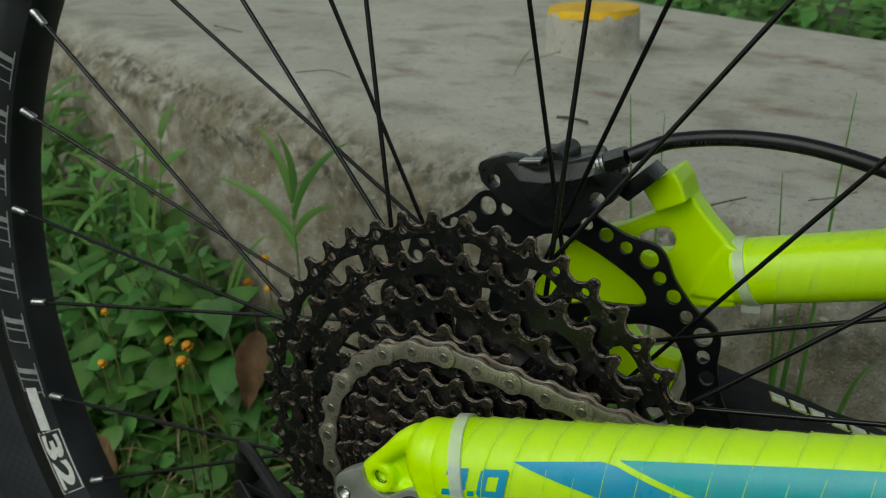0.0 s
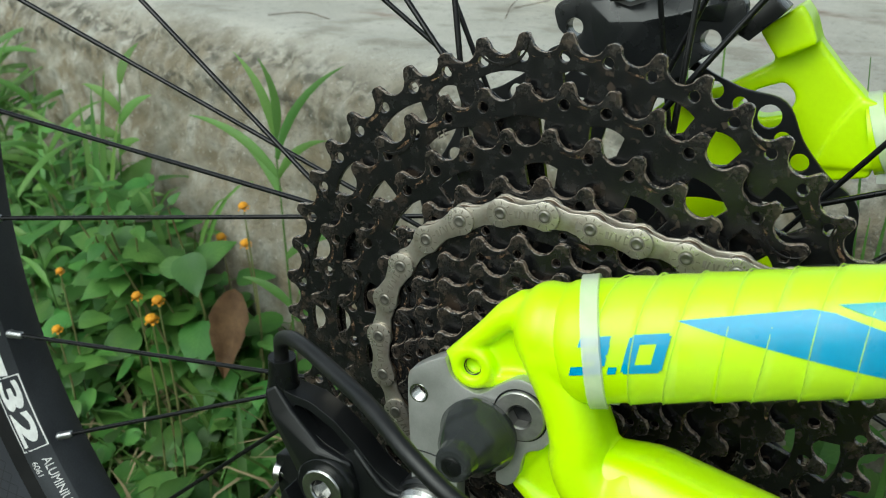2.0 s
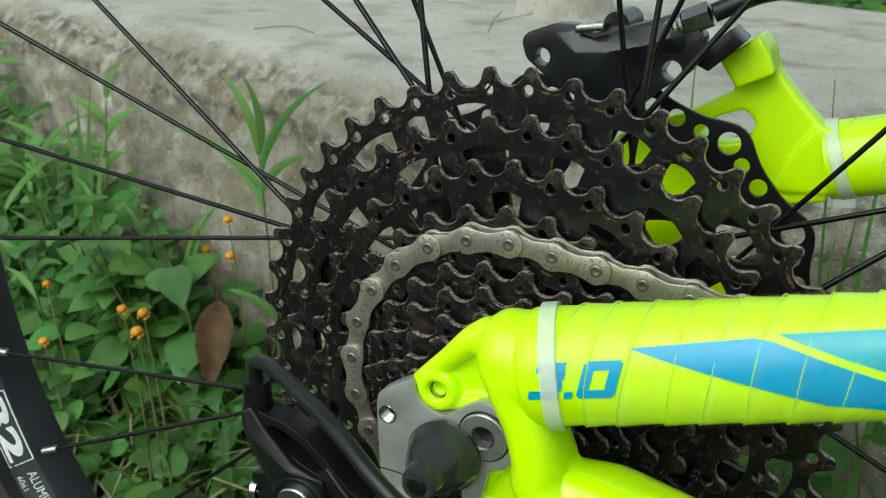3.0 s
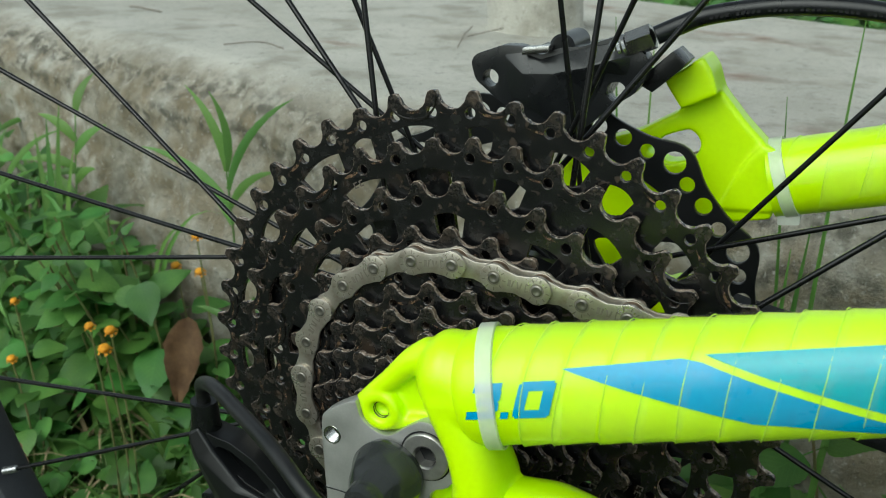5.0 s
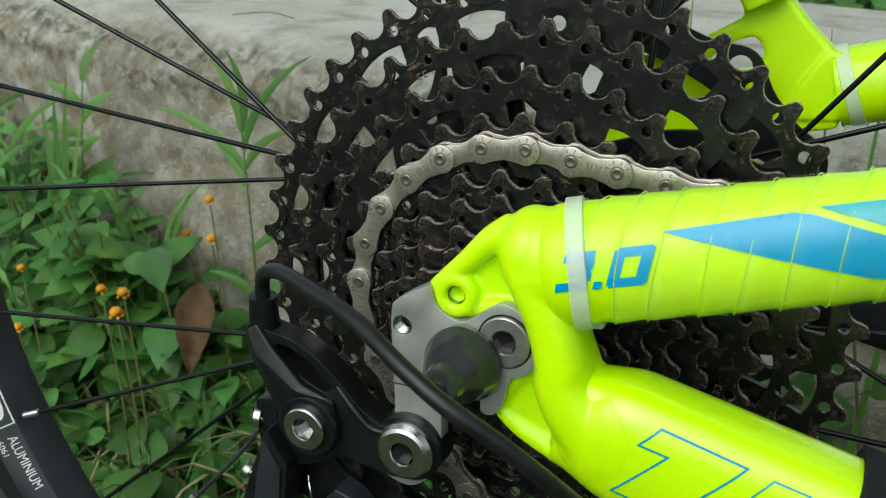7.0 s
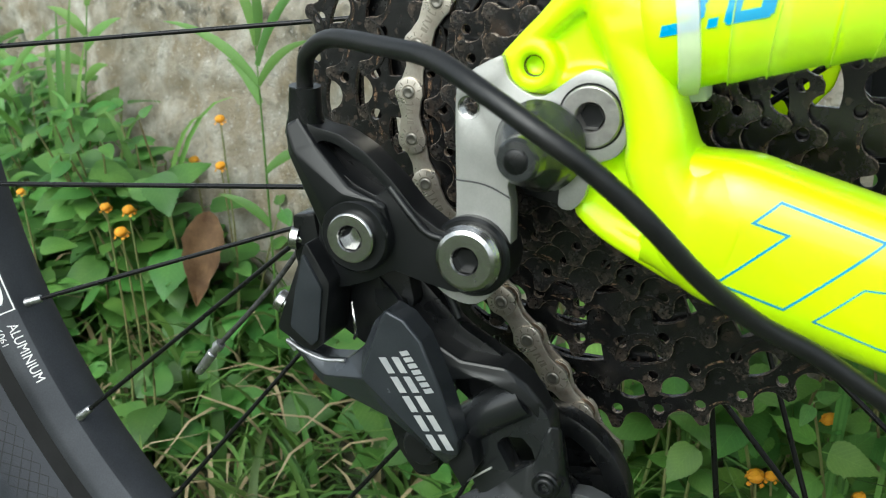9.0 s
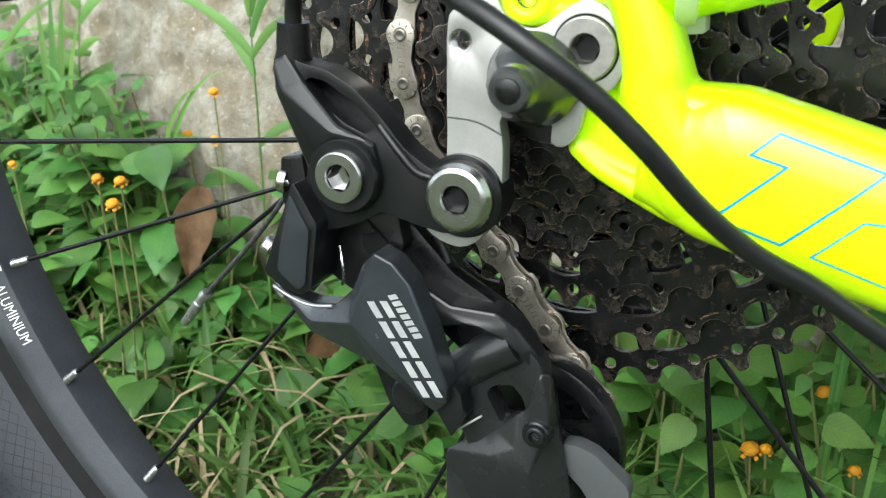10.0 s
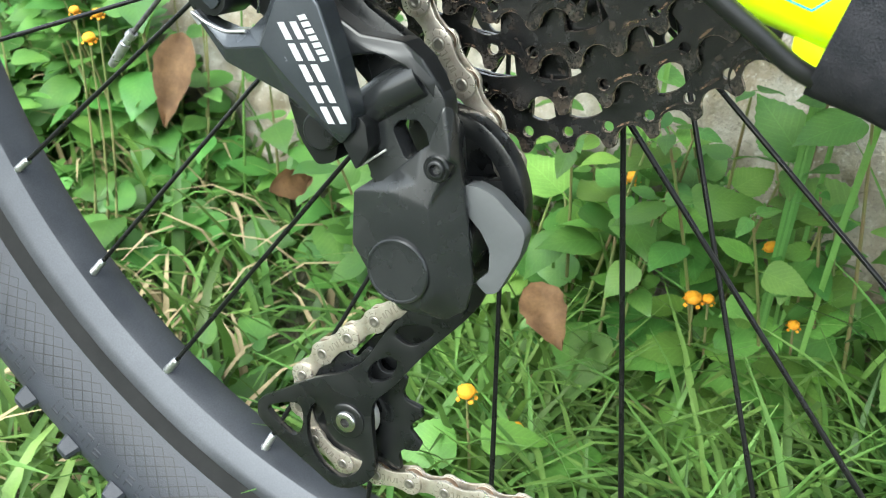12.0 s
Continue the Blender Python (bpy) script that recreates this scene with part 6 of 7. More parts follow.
part("pad_clip", plate(chamfered([(-3, 96.4), (6.5, 97.6), (6.6, 99.8), (-2.6, 98.8)], 0.6), 55.4, 60.5, bevel=0.4), STEEL, caliper, "silver pad retaining clip")
part("bleed_boss", lathe([(61, 0), (61, 3.4), (62, 4.4), (80, 4.4)], 9, 98.6, 28, closed=False), BLACKM, caliper)
part("adapter_block", plate(chamfered([(33.5, 88.0), (45.2, 98.6), (49.6, 94.8), (48.4, 93.2), (39.2, 85.0)], 0.4), 64, 79, bevel=0.35), PLAST, caliper, "black brake adapter")
part("hose_nut", sweep([V(31.6, 61, 100.4), V(39.2, 61.4, 103.5)], lambda i, t: [(4.3 / 1000 * math.cos(2 * math.pi * j / 6 + 0.3), 4.3 / 1000 * math.sin(2 * math.pi * j / 6 + 0.3)) for j in range(6)]), STEEL, caliper, "silver hexagonal hose nut", 30)
part("hose_thread", sweep([V(26.4, 61, 98.4) + Vector((0.0008 * i, 0, 0.00032 * i)) for i in range(7)], lambda i, t: [((4.1 if i % 2 else 3.6) / 1000 * math.cos(2 * math.pi * j / 18), (4.1 if i % 2 else 3.6) / 1000 * math.sin(2 * math.pi * j / 18)) for j in range(18)]), STEEL, caliper)
HOSELINE = [(40, 61.6, 103.6), (47, 64, 106.8), (55, 66, 109.8), (72.6, 66, 112.8), (89, 66, 113.4), (106, 66, 112), (127, 66, 107.4), (150, 67, 100), (190, 70, 92), (262, 80, 102)]
hose = part("brake_hose", sweep(spline([V(*p) for p in HOSELINE], 7), round_section(3.0, 18)), HOSE, bike, "black hydraulic brake hose")
b = bmesh.new()
for k in range(34):
    if k % 6 == 4:
        continue
    x = 56 + 1.55 * k
    zz = lambda x: float(np.interp(x, [55, 72.6, 89, 106, 127], [109.8, 112.8, 113.4, 112, 107.4]))
    b.faces.new([b.verts.new(V(px, 66 - 2.9, zz(px) + dz)) for px, dz in ((x, -1.1), (x + 1.0, -1.1), (x + 1.0, 0.1), (x, 0.1))])
part("hose_print", b, surf("faint_grey_print", (0.016, 0.016, 0.017), rough=0.7, spec=0.15), hose, "faint grey printed marks")

# ---- weeds and grass ----
def leaf_mesh(length, width, fold, droop, teeth):
    """A pointed oval leaf with a toothed edge, cupped along its rib, on a short stalk; grows along +x."""
    b = bmesh.new()
    n = 20
    rows = []
    for i in range(n + 1):
        t = i / n
        w = width * math.sin(math.pi * t ** 0.66) ** 0.8 * (1 - 0.2 * t) if 0 < i < n else 0.0
        x, z = length * (0.18 + t), 0.03 * length - droop * length * t ** 1.8 - 0.25 * droop * length * t ** 4
        mid = b.verts.new((x, 0, z))
        row = [mid] * 5
        if w:
            for k, (s, q) in enumerate(((1, 1.0), (1, 0.5), (-1, 0.5), (-1, 1.0))):
                edge = q == 1.0
                u = w * q * (1 + (0.035 if i % 2 else -0.03) * teeth * edge)
                rise = fold * u - 0.55 * fold * u * q + 0.07 * width * math.sin(6 * t + 1.7 * s) * q
                row[k if k < 2 else k + 1] = b.verts.new((x + 0.016 * length * (i % 2) * edge - 0.04 * length * q, s * u, z + rise))
        rows.append(row)
    for r, q in zip(rows, rows[1:]):
        for k in range(4):
            c = [r[k], r[k + 1], q[k + 1], q[k]]
            c = [v for m, v in enumerate(c) if v not in c[:m]]
            if len(c) > 2:
                b.faces.new(c)
    stalk = [b.verts.new(p) for p in ((0, 0.0005, 0), (0, -0.0005, 0), (length * 0.2, -0.0005, 0.03 * length), (length * 0.2, 0.0005, 0.03 * length))]
    b.faces.new(stalk)
    me = bpy.data.meshes.new("leaf")
    b.to_mesh(me)
    b.free()
    me.polygons.foreach_set("use_smooth", [True] * len(me.polygons))
    me.materials.append(LEAF)
    return me


rnd = random.Random(11)
LEAVES = [leaf_mesh(0.025 + 0.003 * k, 0.0094 + 0.0013 * k, 0.26 - 0.09 * (k % 3), 0.06 + 0.09 * (k % 4), 1.0) for k in range(6)]
# same leaves in the brightened colour, for plants on the right
LIT_LEAVES = []
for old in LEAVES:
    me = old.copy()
    me.materials[0] = LIT_LEAF
    LIT_LEAVES.append(me)
SMALL = [leaf_mesh(0.015 + 0.003 * k, 0.0052 + 0.0008 * k, 0.35, 0.1, 0.8) for k in range(3)]


def flower_mesh():
    b = bmesh.new()
    bmesh.ops.create_icosphere(b, subdivisions=3, radius=0.0042)
    for v in b.verts:
        v.co.z = v.co.z * 0.72 + 0.002
        v.co *= 1 + 0.09 * noise.noise(v.co * 900) + 0.12 * noise.noise(v.co * 2600)
    for k in (0, 1, 2, 4, 5, 7):
        a = 2 * math.pi * k / 8 + 0.2 * math.sin(9 * k)
        d, e = Vector((math.cos(a), math.sin(a), 0)), Vector((-math.sin(a), math.cos(a), 0))
        b.faces.new([b.verts.new(p) for p in (d * 0.004 - e * 0.0012, d * 0.0054 - e * 0.0011 - Vector((0, 0, 0.001)), d * 0.0054 + e * 0.0011 - Vector((0, 0, 0.001)), d * 0.004 + e * 0.0012)])
    me = finish(b)
    me.materials.append(PETAL)
    return me


FLOWER = flower_mesh()


def stem_mesh(pts, r):
    return sweep(pts, lambda i, t: [(r * (1 - 0.5 * t) * math.cos(2 * math.pi * j / 6), r * (1 - 0.5 * t) * math.sin(2 * math.pi * j / 6)) for j in range(6)])


BED_VERTS, BED_FACES = [], []


def weed(x, y, height, pairs, size=1.0, joined=False):
    """A leafy weed: bent stem, pairs of toothed leaves; joined ones go into the bed of weeds further off."""
    if -0.42 < x < -0.25 and 0.13 < y < 0.305:   # only low growth round the large dead leaf
        height, pairs = min(height, 0.03), 2
    if 0.0 < x < 0.14 and 0.08 < y < 0.218:   # and where the flowers stand before the slab
        height, pairs = min(height, 0.026), 2
    base = Vector((x, y, ground_height(x, y)))
    lean = Vector((rnd.uniform(-0.3, 0.3), rnd.uniform(-0.35, 0.15), 0))
    tip = Vector((0, 0, height)) + lean * height
    line = spline([Vector((0, 0, -0.004)), tip * 0.35 - lean * height * 0.12, tip * 0.7 - lean * height * 0.1, tip], 3)
    if not joined:
        plant = tagged(new("leafy_weed"), "green leafy weed with toothed leaves in the grass", "weed", "weeds in the grass")
        plant.location = base
        part("stem", stem_mesh(line, 0.0013), STEM, plant)
    turn = rnd.uniform(0, math.pi)
    for k in range(pairs):
        t = 0.35 + 0.65 * k / max(1, pairs - 1)
        p = line[min(len(line) - 1, int(t * (len(line) - 1)))]
        turn += math.pi / 2 + rnd.uniform(-0.3, 0.3)
        for s in (0, math.pi):
            me = rnd.choice(SMALL) if (k == pairs - 1 and pairs > 2) else rnd.choice(LIT_LEAVES + LEAVES if x > -0.08 else LEAVES)
            f = size * rnd.uniform(0.75, 1.2)
            m = Matrix.Translation(p) @ Matrix.Rotation(rnd.uniform(0.0, 0.75), 4, "X") @ Matrix.Rotation(turn + s + rnd.uniform(-0.4, 0.4), 4, "Z") @ Matrix.Rotation(rnd.uniform(-0.45, 0.35), 4, "Y") @ Matrix.Rotation(rnd.uniform(-0.3, 0.3), 4, "X") @ Matrix.Scale(f, 4)
            if joined:
                i0 = len(BED_VERTS)
                BED_VERTS.extend(base + m @ v.co for v in me.vertices)
                BED_FACES.extend([i0 + i for i in q.vertices] for q in me.polygons)
            else:
                part("leaf", me, LEAF, plant).matrix_basis = m


def flower_at(x, y, z, size=1.0):
    """A flowering weed whose head stands at the given place (mm from the axle)."""
    p = V(x, y, z)
    g = ground_height(p.x, p.y)
    plant = tagged(new("flowering_weed"), "green weed with orange button flower above its leaves", "weed", "weeds in the grass")
    plant.location = (p.x, p.y, g)
    h = p.z - g
    line = spline([Vector((0, 0, -0.004)), Vector((0.004, 0.003, h * 0.5)), Vector((0, 0, h))], 4)
    part("stem", stem_mesh(line, 0.0012), STEM, plant)
    head = part("flower_head", FLOWER, PETAL, plant, "orange button flower")
    head.matrix_basis = Matrix.Translation((0, 0, h)) @ Matrix.Rotation(0.35, 4, "X") @ Matrix.Scale(size, 4)
    for k, t in enumerate((0.15, 0.3) if -390 < x < -340 else (0.35, 0.55, 0.75)):
        for s in (0, math.pi):
            ob = part("leaf", rnd.choice(LIT_LEAVES if x > -80 else LEAVES), LEAF, plant)
            ob.matrix_basis = Matrix.Translation((0.003, 0.002, h * t)) @ Matrix.Rotation(rnd.uniform(0.1, 0.8), 4, "X") @ Matrix.Rotation(1.6 * k + s + 0.4, 4, "Z") @ Matrix.Rotation(rnd.uniform(-0.4, 0.1), 4, "Y") @ Matrix.Scale(rnd.uniform(0.8, 1.15), 4)


for p in [(-363, 216, -133, 0.9), (-375, 220, -151, 1.0), (-384, 218, -134, 0.8), (-405, 304, -151, 0.85), (-398, 330, -129, 0.9), (-374, 330, -131, 0.95), (-349, 300, -88, 0.85), (-495, 240, -190, 0.85), (-493, 250, -144, 0.7),
          (68, 214, -188, 1.0), (38, 191, -214, 1.0), (45, 193, -213, 0.7), (84, 214, -198, 0.6), (86, 205, -221, 0.7), (150, 240, -190, 0.8), (-41, 99, -246, 1.0), (-22, 120, -270, 0.7), (-10, 230, -172, 0.9)]:
    flower_at(*p)


def free(x, y):
    """Whether a plant may stand there: clear of the wheel and in front of the slab."""
    return y < along(NEAR_EDGE, x) - 0.015 and not (y < 0.085 and abs(x) < 0.40)


count = 0
while count < 470:
    x = rnd.uniform(-1.0, 0.55)
    y = rnd.uniform(0.09, 0.66) if x < -0.15 else rnd.uniform(0.1, 0.34)
    if not free(x, y):
        continue
    grassy = (x > -0.36 and x < -0.02 and y < 0.27) or (x >= -0.02 and y < 0.13)
    if grassy and rnd.random() < 0.82:
        continue
    back = max(0.0, 1 - (along(NEAR_EDGE, x) - y) / 0.16)
    h = rnd.uniform(0.02, 0.055) if grassy else rnd.uniform(0.035, 0.105) + 0.03 * back + 0.06 * back * max(0, min(1, (-0.45 - x) / 0.2))
    if -0.40 < x < -0.27 and 0.17 < y < 0.34 and rnd.random() < 0.8:   # little grows round the large dead leaf
        continue
    if 0.0 < x < 0.15 and 0.12 < y < 0.24 and rnd.random() < 0.7:   # open patch where the flowers stand
        continue
    if x > -0.02 and y < 0.22 and rnd.random() < 0.4:
        continue
    if x > -0.06 and y < 0.235:
        h = min(h, 0.05)
    weed(x, y, h, rnd.choice((2, 3, 3, 4)), rnd.uniform(0.75, 1.2) if x < -0.1 else rnd.uniform(0.5, 0.95), joined=count >= 240)
    count += 1
for _ in range(20):   # broad weeds hiding the foot of the slab
    x = rnd.uniform(-0.04, 0.28)
    weed(x, along(NEAR_EDGE, x) - rnd.uniform(0.01, 0.035), rnd.uniform(0.06, 0.15), 4, rnd.uniform(0.6, 0.95))
for _ in range(46):   # leafy growth climbing the slab's foot
    x = rnd.uniform(-1.0, -0.47)
    weed(x, along(NEAR_EDGE, x) - rnd.uniform(0.03, 0.14), rnd.uniform(0.05, 0.12) + 0.05 * max(0, min(1, (-0.6 - x) / 0.2)), 4, rnd.uniform(0.85, 1.2), joined=True)
for _ in range(22):   # a low fringe of weeds against the face
    x = rnd.uniform(-0.56, -0.27)
    weed(x, along(NEAR_EDGE, x) - rnd.uniform(0.04, 0.09), rnd.uniform(0.06, 0.125), 3, rnd.uniform(0.8, 1.1))
for _ in range(18):
    x = rnd.uniform(0.02, 0.34)
    weed(x, along(NEAR_EDGE, x) - rnd.uniform(0.012, 0.05), rnd.uniform(0.1, 0.19), 5, rnd.uniform(0.55, 0.85))
for _ in range(16):
    x = rnd.uniform(-0.22, -0.01)
    weed(x, along(NEAR_EDGE, x) - rnd.uniform(0.015, 0.07), rnd.uniform(0.07, 0.15), 4, rnd.uniform(0.85, 1.15))
for _ in range(8):   # taller weeds leaning on the slab's face
    x = rnd.uniform(-0.07, 0.075)
    y = along(NEAR_EDGE, x) - rnd.uniform(0.02, 0.05)
    weed(x, y, HUB - rnd.uniform(0.085, 0.15) - ground_height(x, y), 6, rnd.uniform(0.6, 0.95))
for k in range(48):   # growth reaching up the slab's face
    x = rnd.uniform(-0.6, -0.32) if k < 30 else rnd.uniform(-0.17, 0.02) if k < 42 else rnd.uniform(0.02, 0.1)
    y = along(NEAR_EDGE, x) - rnd.uniform(0.045, 0.1)
    weed(x, y, HUB - (rnd.uniform(0.085, 0.15) if k < 30 else rnd.uniform(0.11, 0.165)) - ground_height(x, y), 5, rnd.uniform(0.7, 1.1))
for _ in range(320):   # beyond the slab
    x = rnd.uniform(-0.55, 0.5)
    weed(x, along(FAR_EDGE, x) + rnd.uniform(0.015, 0.3), rnd.uniform(0.03, 0.1), 3, rnd.uniform(0.8, 1.2), joined=True)
bed = bpy.data.meshes.new("weed_bed")
bed.from_pydata(BED_VERTS, [], BED_FACES)
bed.polygons.foreach_set("use_smooth", [True] * len(bed.polygons))
bed.materials.append(LEAFBED)
tagged(new("weed_bed", bed), "dense bed of green leafy weeds along the slab", "weeds", kind="stuff")


def blades(name, material, n, area, lengths, width, flop, seed, label):
    """Many separate bent blades in one mesh."""
    r = random.Random(seed)
    verts, faces = [], []
    made = 0
    while made < n:
        x, y = r.uniform(area[0], area[1]), r.uniform(area[2], area[3])
        if y > along(NEAR_EDGE, x) - 0.01 or (-0.002 < y < 0.066 and abs(x) < 0.16):
            continue
        made += 1
        L, w = r.uniform(*lengths), width * r.uniform(0.6, 1.3)
        a, f = r.uniform(0, 2 * math.pi), r.uniform(*flop)
        side = Vector((-math.sin(a), math.cos(a), 0))
        base = Vector((x, y, ground_height(x, y) - 0.003))
        i0, m = len(verts), 5
        pos, pitch = base.copy(), radians(r.uniform(55, 88))
        for k in range(m):
            t = k / (m - 1)
            ww = w * (1 - t ** 1.6) + 0.0002
            verts += [pos - side * ww, pos + Vector((0, 0, -ww * 0.35)), pos + side * ww]
            pos = pos + Vector((math.cos(a) * math.cos(pitch), math.sin(a) * math.cos(pitch), math.sin(pitch))) * (L / (m - 1))
            if pos.z < base.z + 0.004:
                pos.z = base.z + 0.004 + 0.004 * r.random()
            pitch -= f / (m - 1)
        for k in range(m - 1):
            i = i0 + 3 * k
            faces += [(i, i + 1, i + 4, i + 3), (i + 1, i + 2, i + 5, i + 4)]
    me = bpy.data.meshes.new(name)
    me.from_pydata(verts, [], faces)
    me.polygons.foreach_set("use_smooth", [True] * len(me.polygons))
    me.materials.append(material)
    tagged(new(name, me), label, "grass", kind="stuff")


blades("lawn_grass", GRASSBED, 6500, (-1.1, 0.6, -0.25, 0.56), (0.035, 0.1), 0.0027, (0.9, 2.8), 3, "green grass blades of the rough lawn")
blades("broad_grass", GRASSBED, 900, (-0.95, 0.55, -0.1, 0.5), (0.05, 0.13), 0.0046, (0.8, 2.4), 4, "broad-bladed green grass tufts")
blades("near_grass", GRASSBED, 2300, (-0.1, 0.3, 0.085, 0.25), (0.06, 0.16), 0.0036, (0.6, 2.2), 6, "broad green grass blades beside the wheel")
blades("outer_grass", GRASSBED, 9000, (-2.4, 1.8, -1.4, 0.8), (0.035, 0.09), 0.003, (0.9, 2.8), 7, "sparser grass of the lawn further out")
blades("dead_grass", STRAW, 1500, (-1.0, 0.6, -0.25, 0.5), (0.05, 0.13), 0.0022, (1.3, 3.0), 5, "dry straw-coloured grass litter")


# taller tufts against the slab
def tuft(x, y, n, lengths, width, seed, label, lean=(0.2, 0.9)):
    """A clump of broad blades, each one a part."""
    r = random.Random(seed)
    clump = tagged(new("grass_tuft"), label, "grass", "grass tufts along the slab")
    clump.location = (x, y, ground_height(x, y))
    for _ in range(n):
        a, L, w = r.uniform(0, 2 * math.pi), r.uniform(*lengths), width * r.uniform(0.7, 1.2)
        side = Vector((-math.sin(a), math.cos(a), 0))
        pos = Vector((r.uniform(-0.012, 0.012), r.uniform(-0.01, 0.01), -0.004))
        pitch, f, verts, faces = radians(r.uniform(68, 88)), r.uniform(*lean), [], []
        for k in range(8):
            t = k / 7
            ww = w * (1 - t ** 2.2) * (0.55 + 0.45 * min(1, 4 * t)) + 0.0002
            verts += [pos - side * ww, pos + Vector((0, 0, -ww * 0.5)), pos + side * ww]
            pos = pos + Vector((math.cos(a) * math.cos(pitch), math.sin(a) * math.cos(pitch), math.sin(pitch))) * (L / 7)
            pitch -= f / 7
        for k in range(7):
            i = 3 * k
            faces += [(i, i + 1, i + 4, i + 3), (i + 1, i + 2, i + 5, i + 4)]
        me = bpy.data.meshes.new("blade")
        me.from_pydata(verts, [], faces)
        me.polygons.foreach_set("use_smooth", [True] * len(me.polygons))
        part("blade", me, GRASS, clump)


for k, (x, y, n, lo, hi) in enumerate([(-0.06, 0.24, 4, 0.09, 0.15), (-0.66, 0.38, 6, 0.07, 0.12), (-0.5, 0.35, 5, 0.07, 0.11), (-0.9, 0.45, 8, 0.1, 0.2), (-0.78, 0.42, 7, 0.09, 0.15)]):
    tuft(x, y, n, (lo, hi), 0.0038, 40 + k, "green grass tuft growing against the concrete slab", (0.5, 1.7))


def culm(x, y, top, leaves, width, label="upright grass stalk with broad leaves against the slab"):
    """A jointed grass stalk whose leaves stand off at (height share, compass turn, length mm, rise)."""
    plant = tagged(new("grass_stalk"), label, "grass", "grass stalks along the slab")
    base = Vector((x, y, ground_height(x, y) - 0.004))
    plant.location = base
    tip = V(*top) - base
    line = spline([Vector((0, 0, 0)), Vector((tip.x * 0.2, tip.y * 0.2, tip.z * 0.4)), Vector((tip.x * 0.6, tip.y * 0.6, tip.z * 0.75)), tip], 5)
    part("stalk", stem_mesh(line, 0.0011), GRASS, plant)
    for share, turn, length, rise in leaves:
        foot = line[min(len(line) - 1, int(share * (len(line) - 1)))]
        a, pitch, pos = radians(turn), radians(rise), foot.copy()
        verts, faces = [], []
        for k in range(9):
            t = k / 8
            out = Vector((math.cos(a) * math.cos(pitch), math.sin(a) * math.cos(pitch), math.sin(pitch)))
            side = out.cross(Vector((0.15, -0.9, 0.35))).normalized()
            w = width * (1 - t ** 2.2) * (0.45 + 0.55 * min(1, 3 * t)) + 0.0002
            dip = side.cross(out).normalized() * (0.35 * w)
            verts += [pos - side * w, pos + dip, pos + side * w]
            pos = pos + out * (length / 8000)
            pitch -= 0.11
        for k in range(8):
            i = 3 * k
            faces += [(i, i + 1, i + 4, i + 3), (i + 1, i + 2, i + 5, i + 4)]
        me = bpy.data.meshes.new("blade")
        me.from_pydata(verts, [], faces)
        me.polygons.foreach_set("use_smooth", [True] * len(me.polygons))
        part("blade", me, GRASS, plant)


def blade_clump(x, y, tips, width, label, bow=0.02):
    """A clump of blades from one foot to given tips (mm from the axle)."""
    clump = tagged(new("grass_tuft"), label, "grass", "grass tufts along the slab")
    base = Vector((x, y, ground_height(x, y) - 0.004))
    clump.location = base
    for k, (tx, ty, tz) in enumerate(tips):
        tip = V(tx, ty, tz) - base
        side = Vector((tip.y, -tip.x, 0))
        side = (side.normalized() * 0.5 + Vector((0.85, 0.3, 0))).normalized()
        verts, faces = [], []
        for i in range(10):
            t = i / 9
            q = Vector((tip.x * t ** 1.5, tip.y * t ** 1.5, tip.z * (t + bow * 4 * t * (1 - t))))
            w = width * (1 - t ** 2.4) * (0.3 + 0.7 * min(1, 2 * t)) + 0.0002
            verts += [q - side * w, q + Vector((0, 0.4 * w, 0)), q + side * w]
        for i in range(9):
            j = 3 * i
            faces += [(j, j + 1, j + 4, j + 3), (j + 1, j + 2, j + 5, j + 4)]
        me = bpy.data.meshes.new("blade")
        me.from_pydata(verts, [], faces)
        me.polygons.foreach_set("use_smooth", [True] * len(me.polygons))
        part("blade", me, GRASS, clump)


THIN = "tall thin green grass blades beside the concrete slab"
LUSH = "lush broad-bladed grass tuft growing at the slab's foot"
blade_clump(0.078, 0.215, [(67, 220, 58), (97, 222, 101)], 0.0014, THIN)
blade_clump(0.0, 0.215, [(4, 222, 82), (-16, 224, 91)], 0.0014, THIN)
blade_clump(0.15, 0.2, [(172, 215, 35)], 0.0013, THIN)
blade_clump(0.07, 0.2, [(76, 216, -14), (84, 218, -2)], 0.0026, THIN, 0.1)
blade_clump(0.09, 0.2, [(125, 205, -30)], 0.002, THIN, 0.25)
weed(0.118, 0.222, HUB - 0.062 - ground_height(0.118, 0.222), 4, 1.1)
culm(-0.3, 0.285, (-316, 300, -34), [(1.0, 175, 70, 84), (0.93, 182, 86, 50), (1.0, 190, 60, 104), (0.97, 4, 92, 72), (0.9, -10, 60, 56), (0.8, 165, 44, 62), (0.62, 10, 50, 46), (0.5, 190, 44, 50)], 0.0038)
blade_clump(-0.545, 0.345, [(-532, 362, -8), (-566, 362, -38), (-516, 356, -44), (-548, 360, -24)], 0.005, LUSH, 0.1)
culm(-0.55, 0.37, (-532, 378, -22), [(1.0, 60, 40, 80), (0.9, 190, 42, 55), (0.85, 15, 44, 60), (0.75, 200, 46, 30), (0.7, -10, 36, 50), (0.6, 170, 50, 45), (0.5, 10, 50, 40)], 0.005)
rt = random.Random(77)
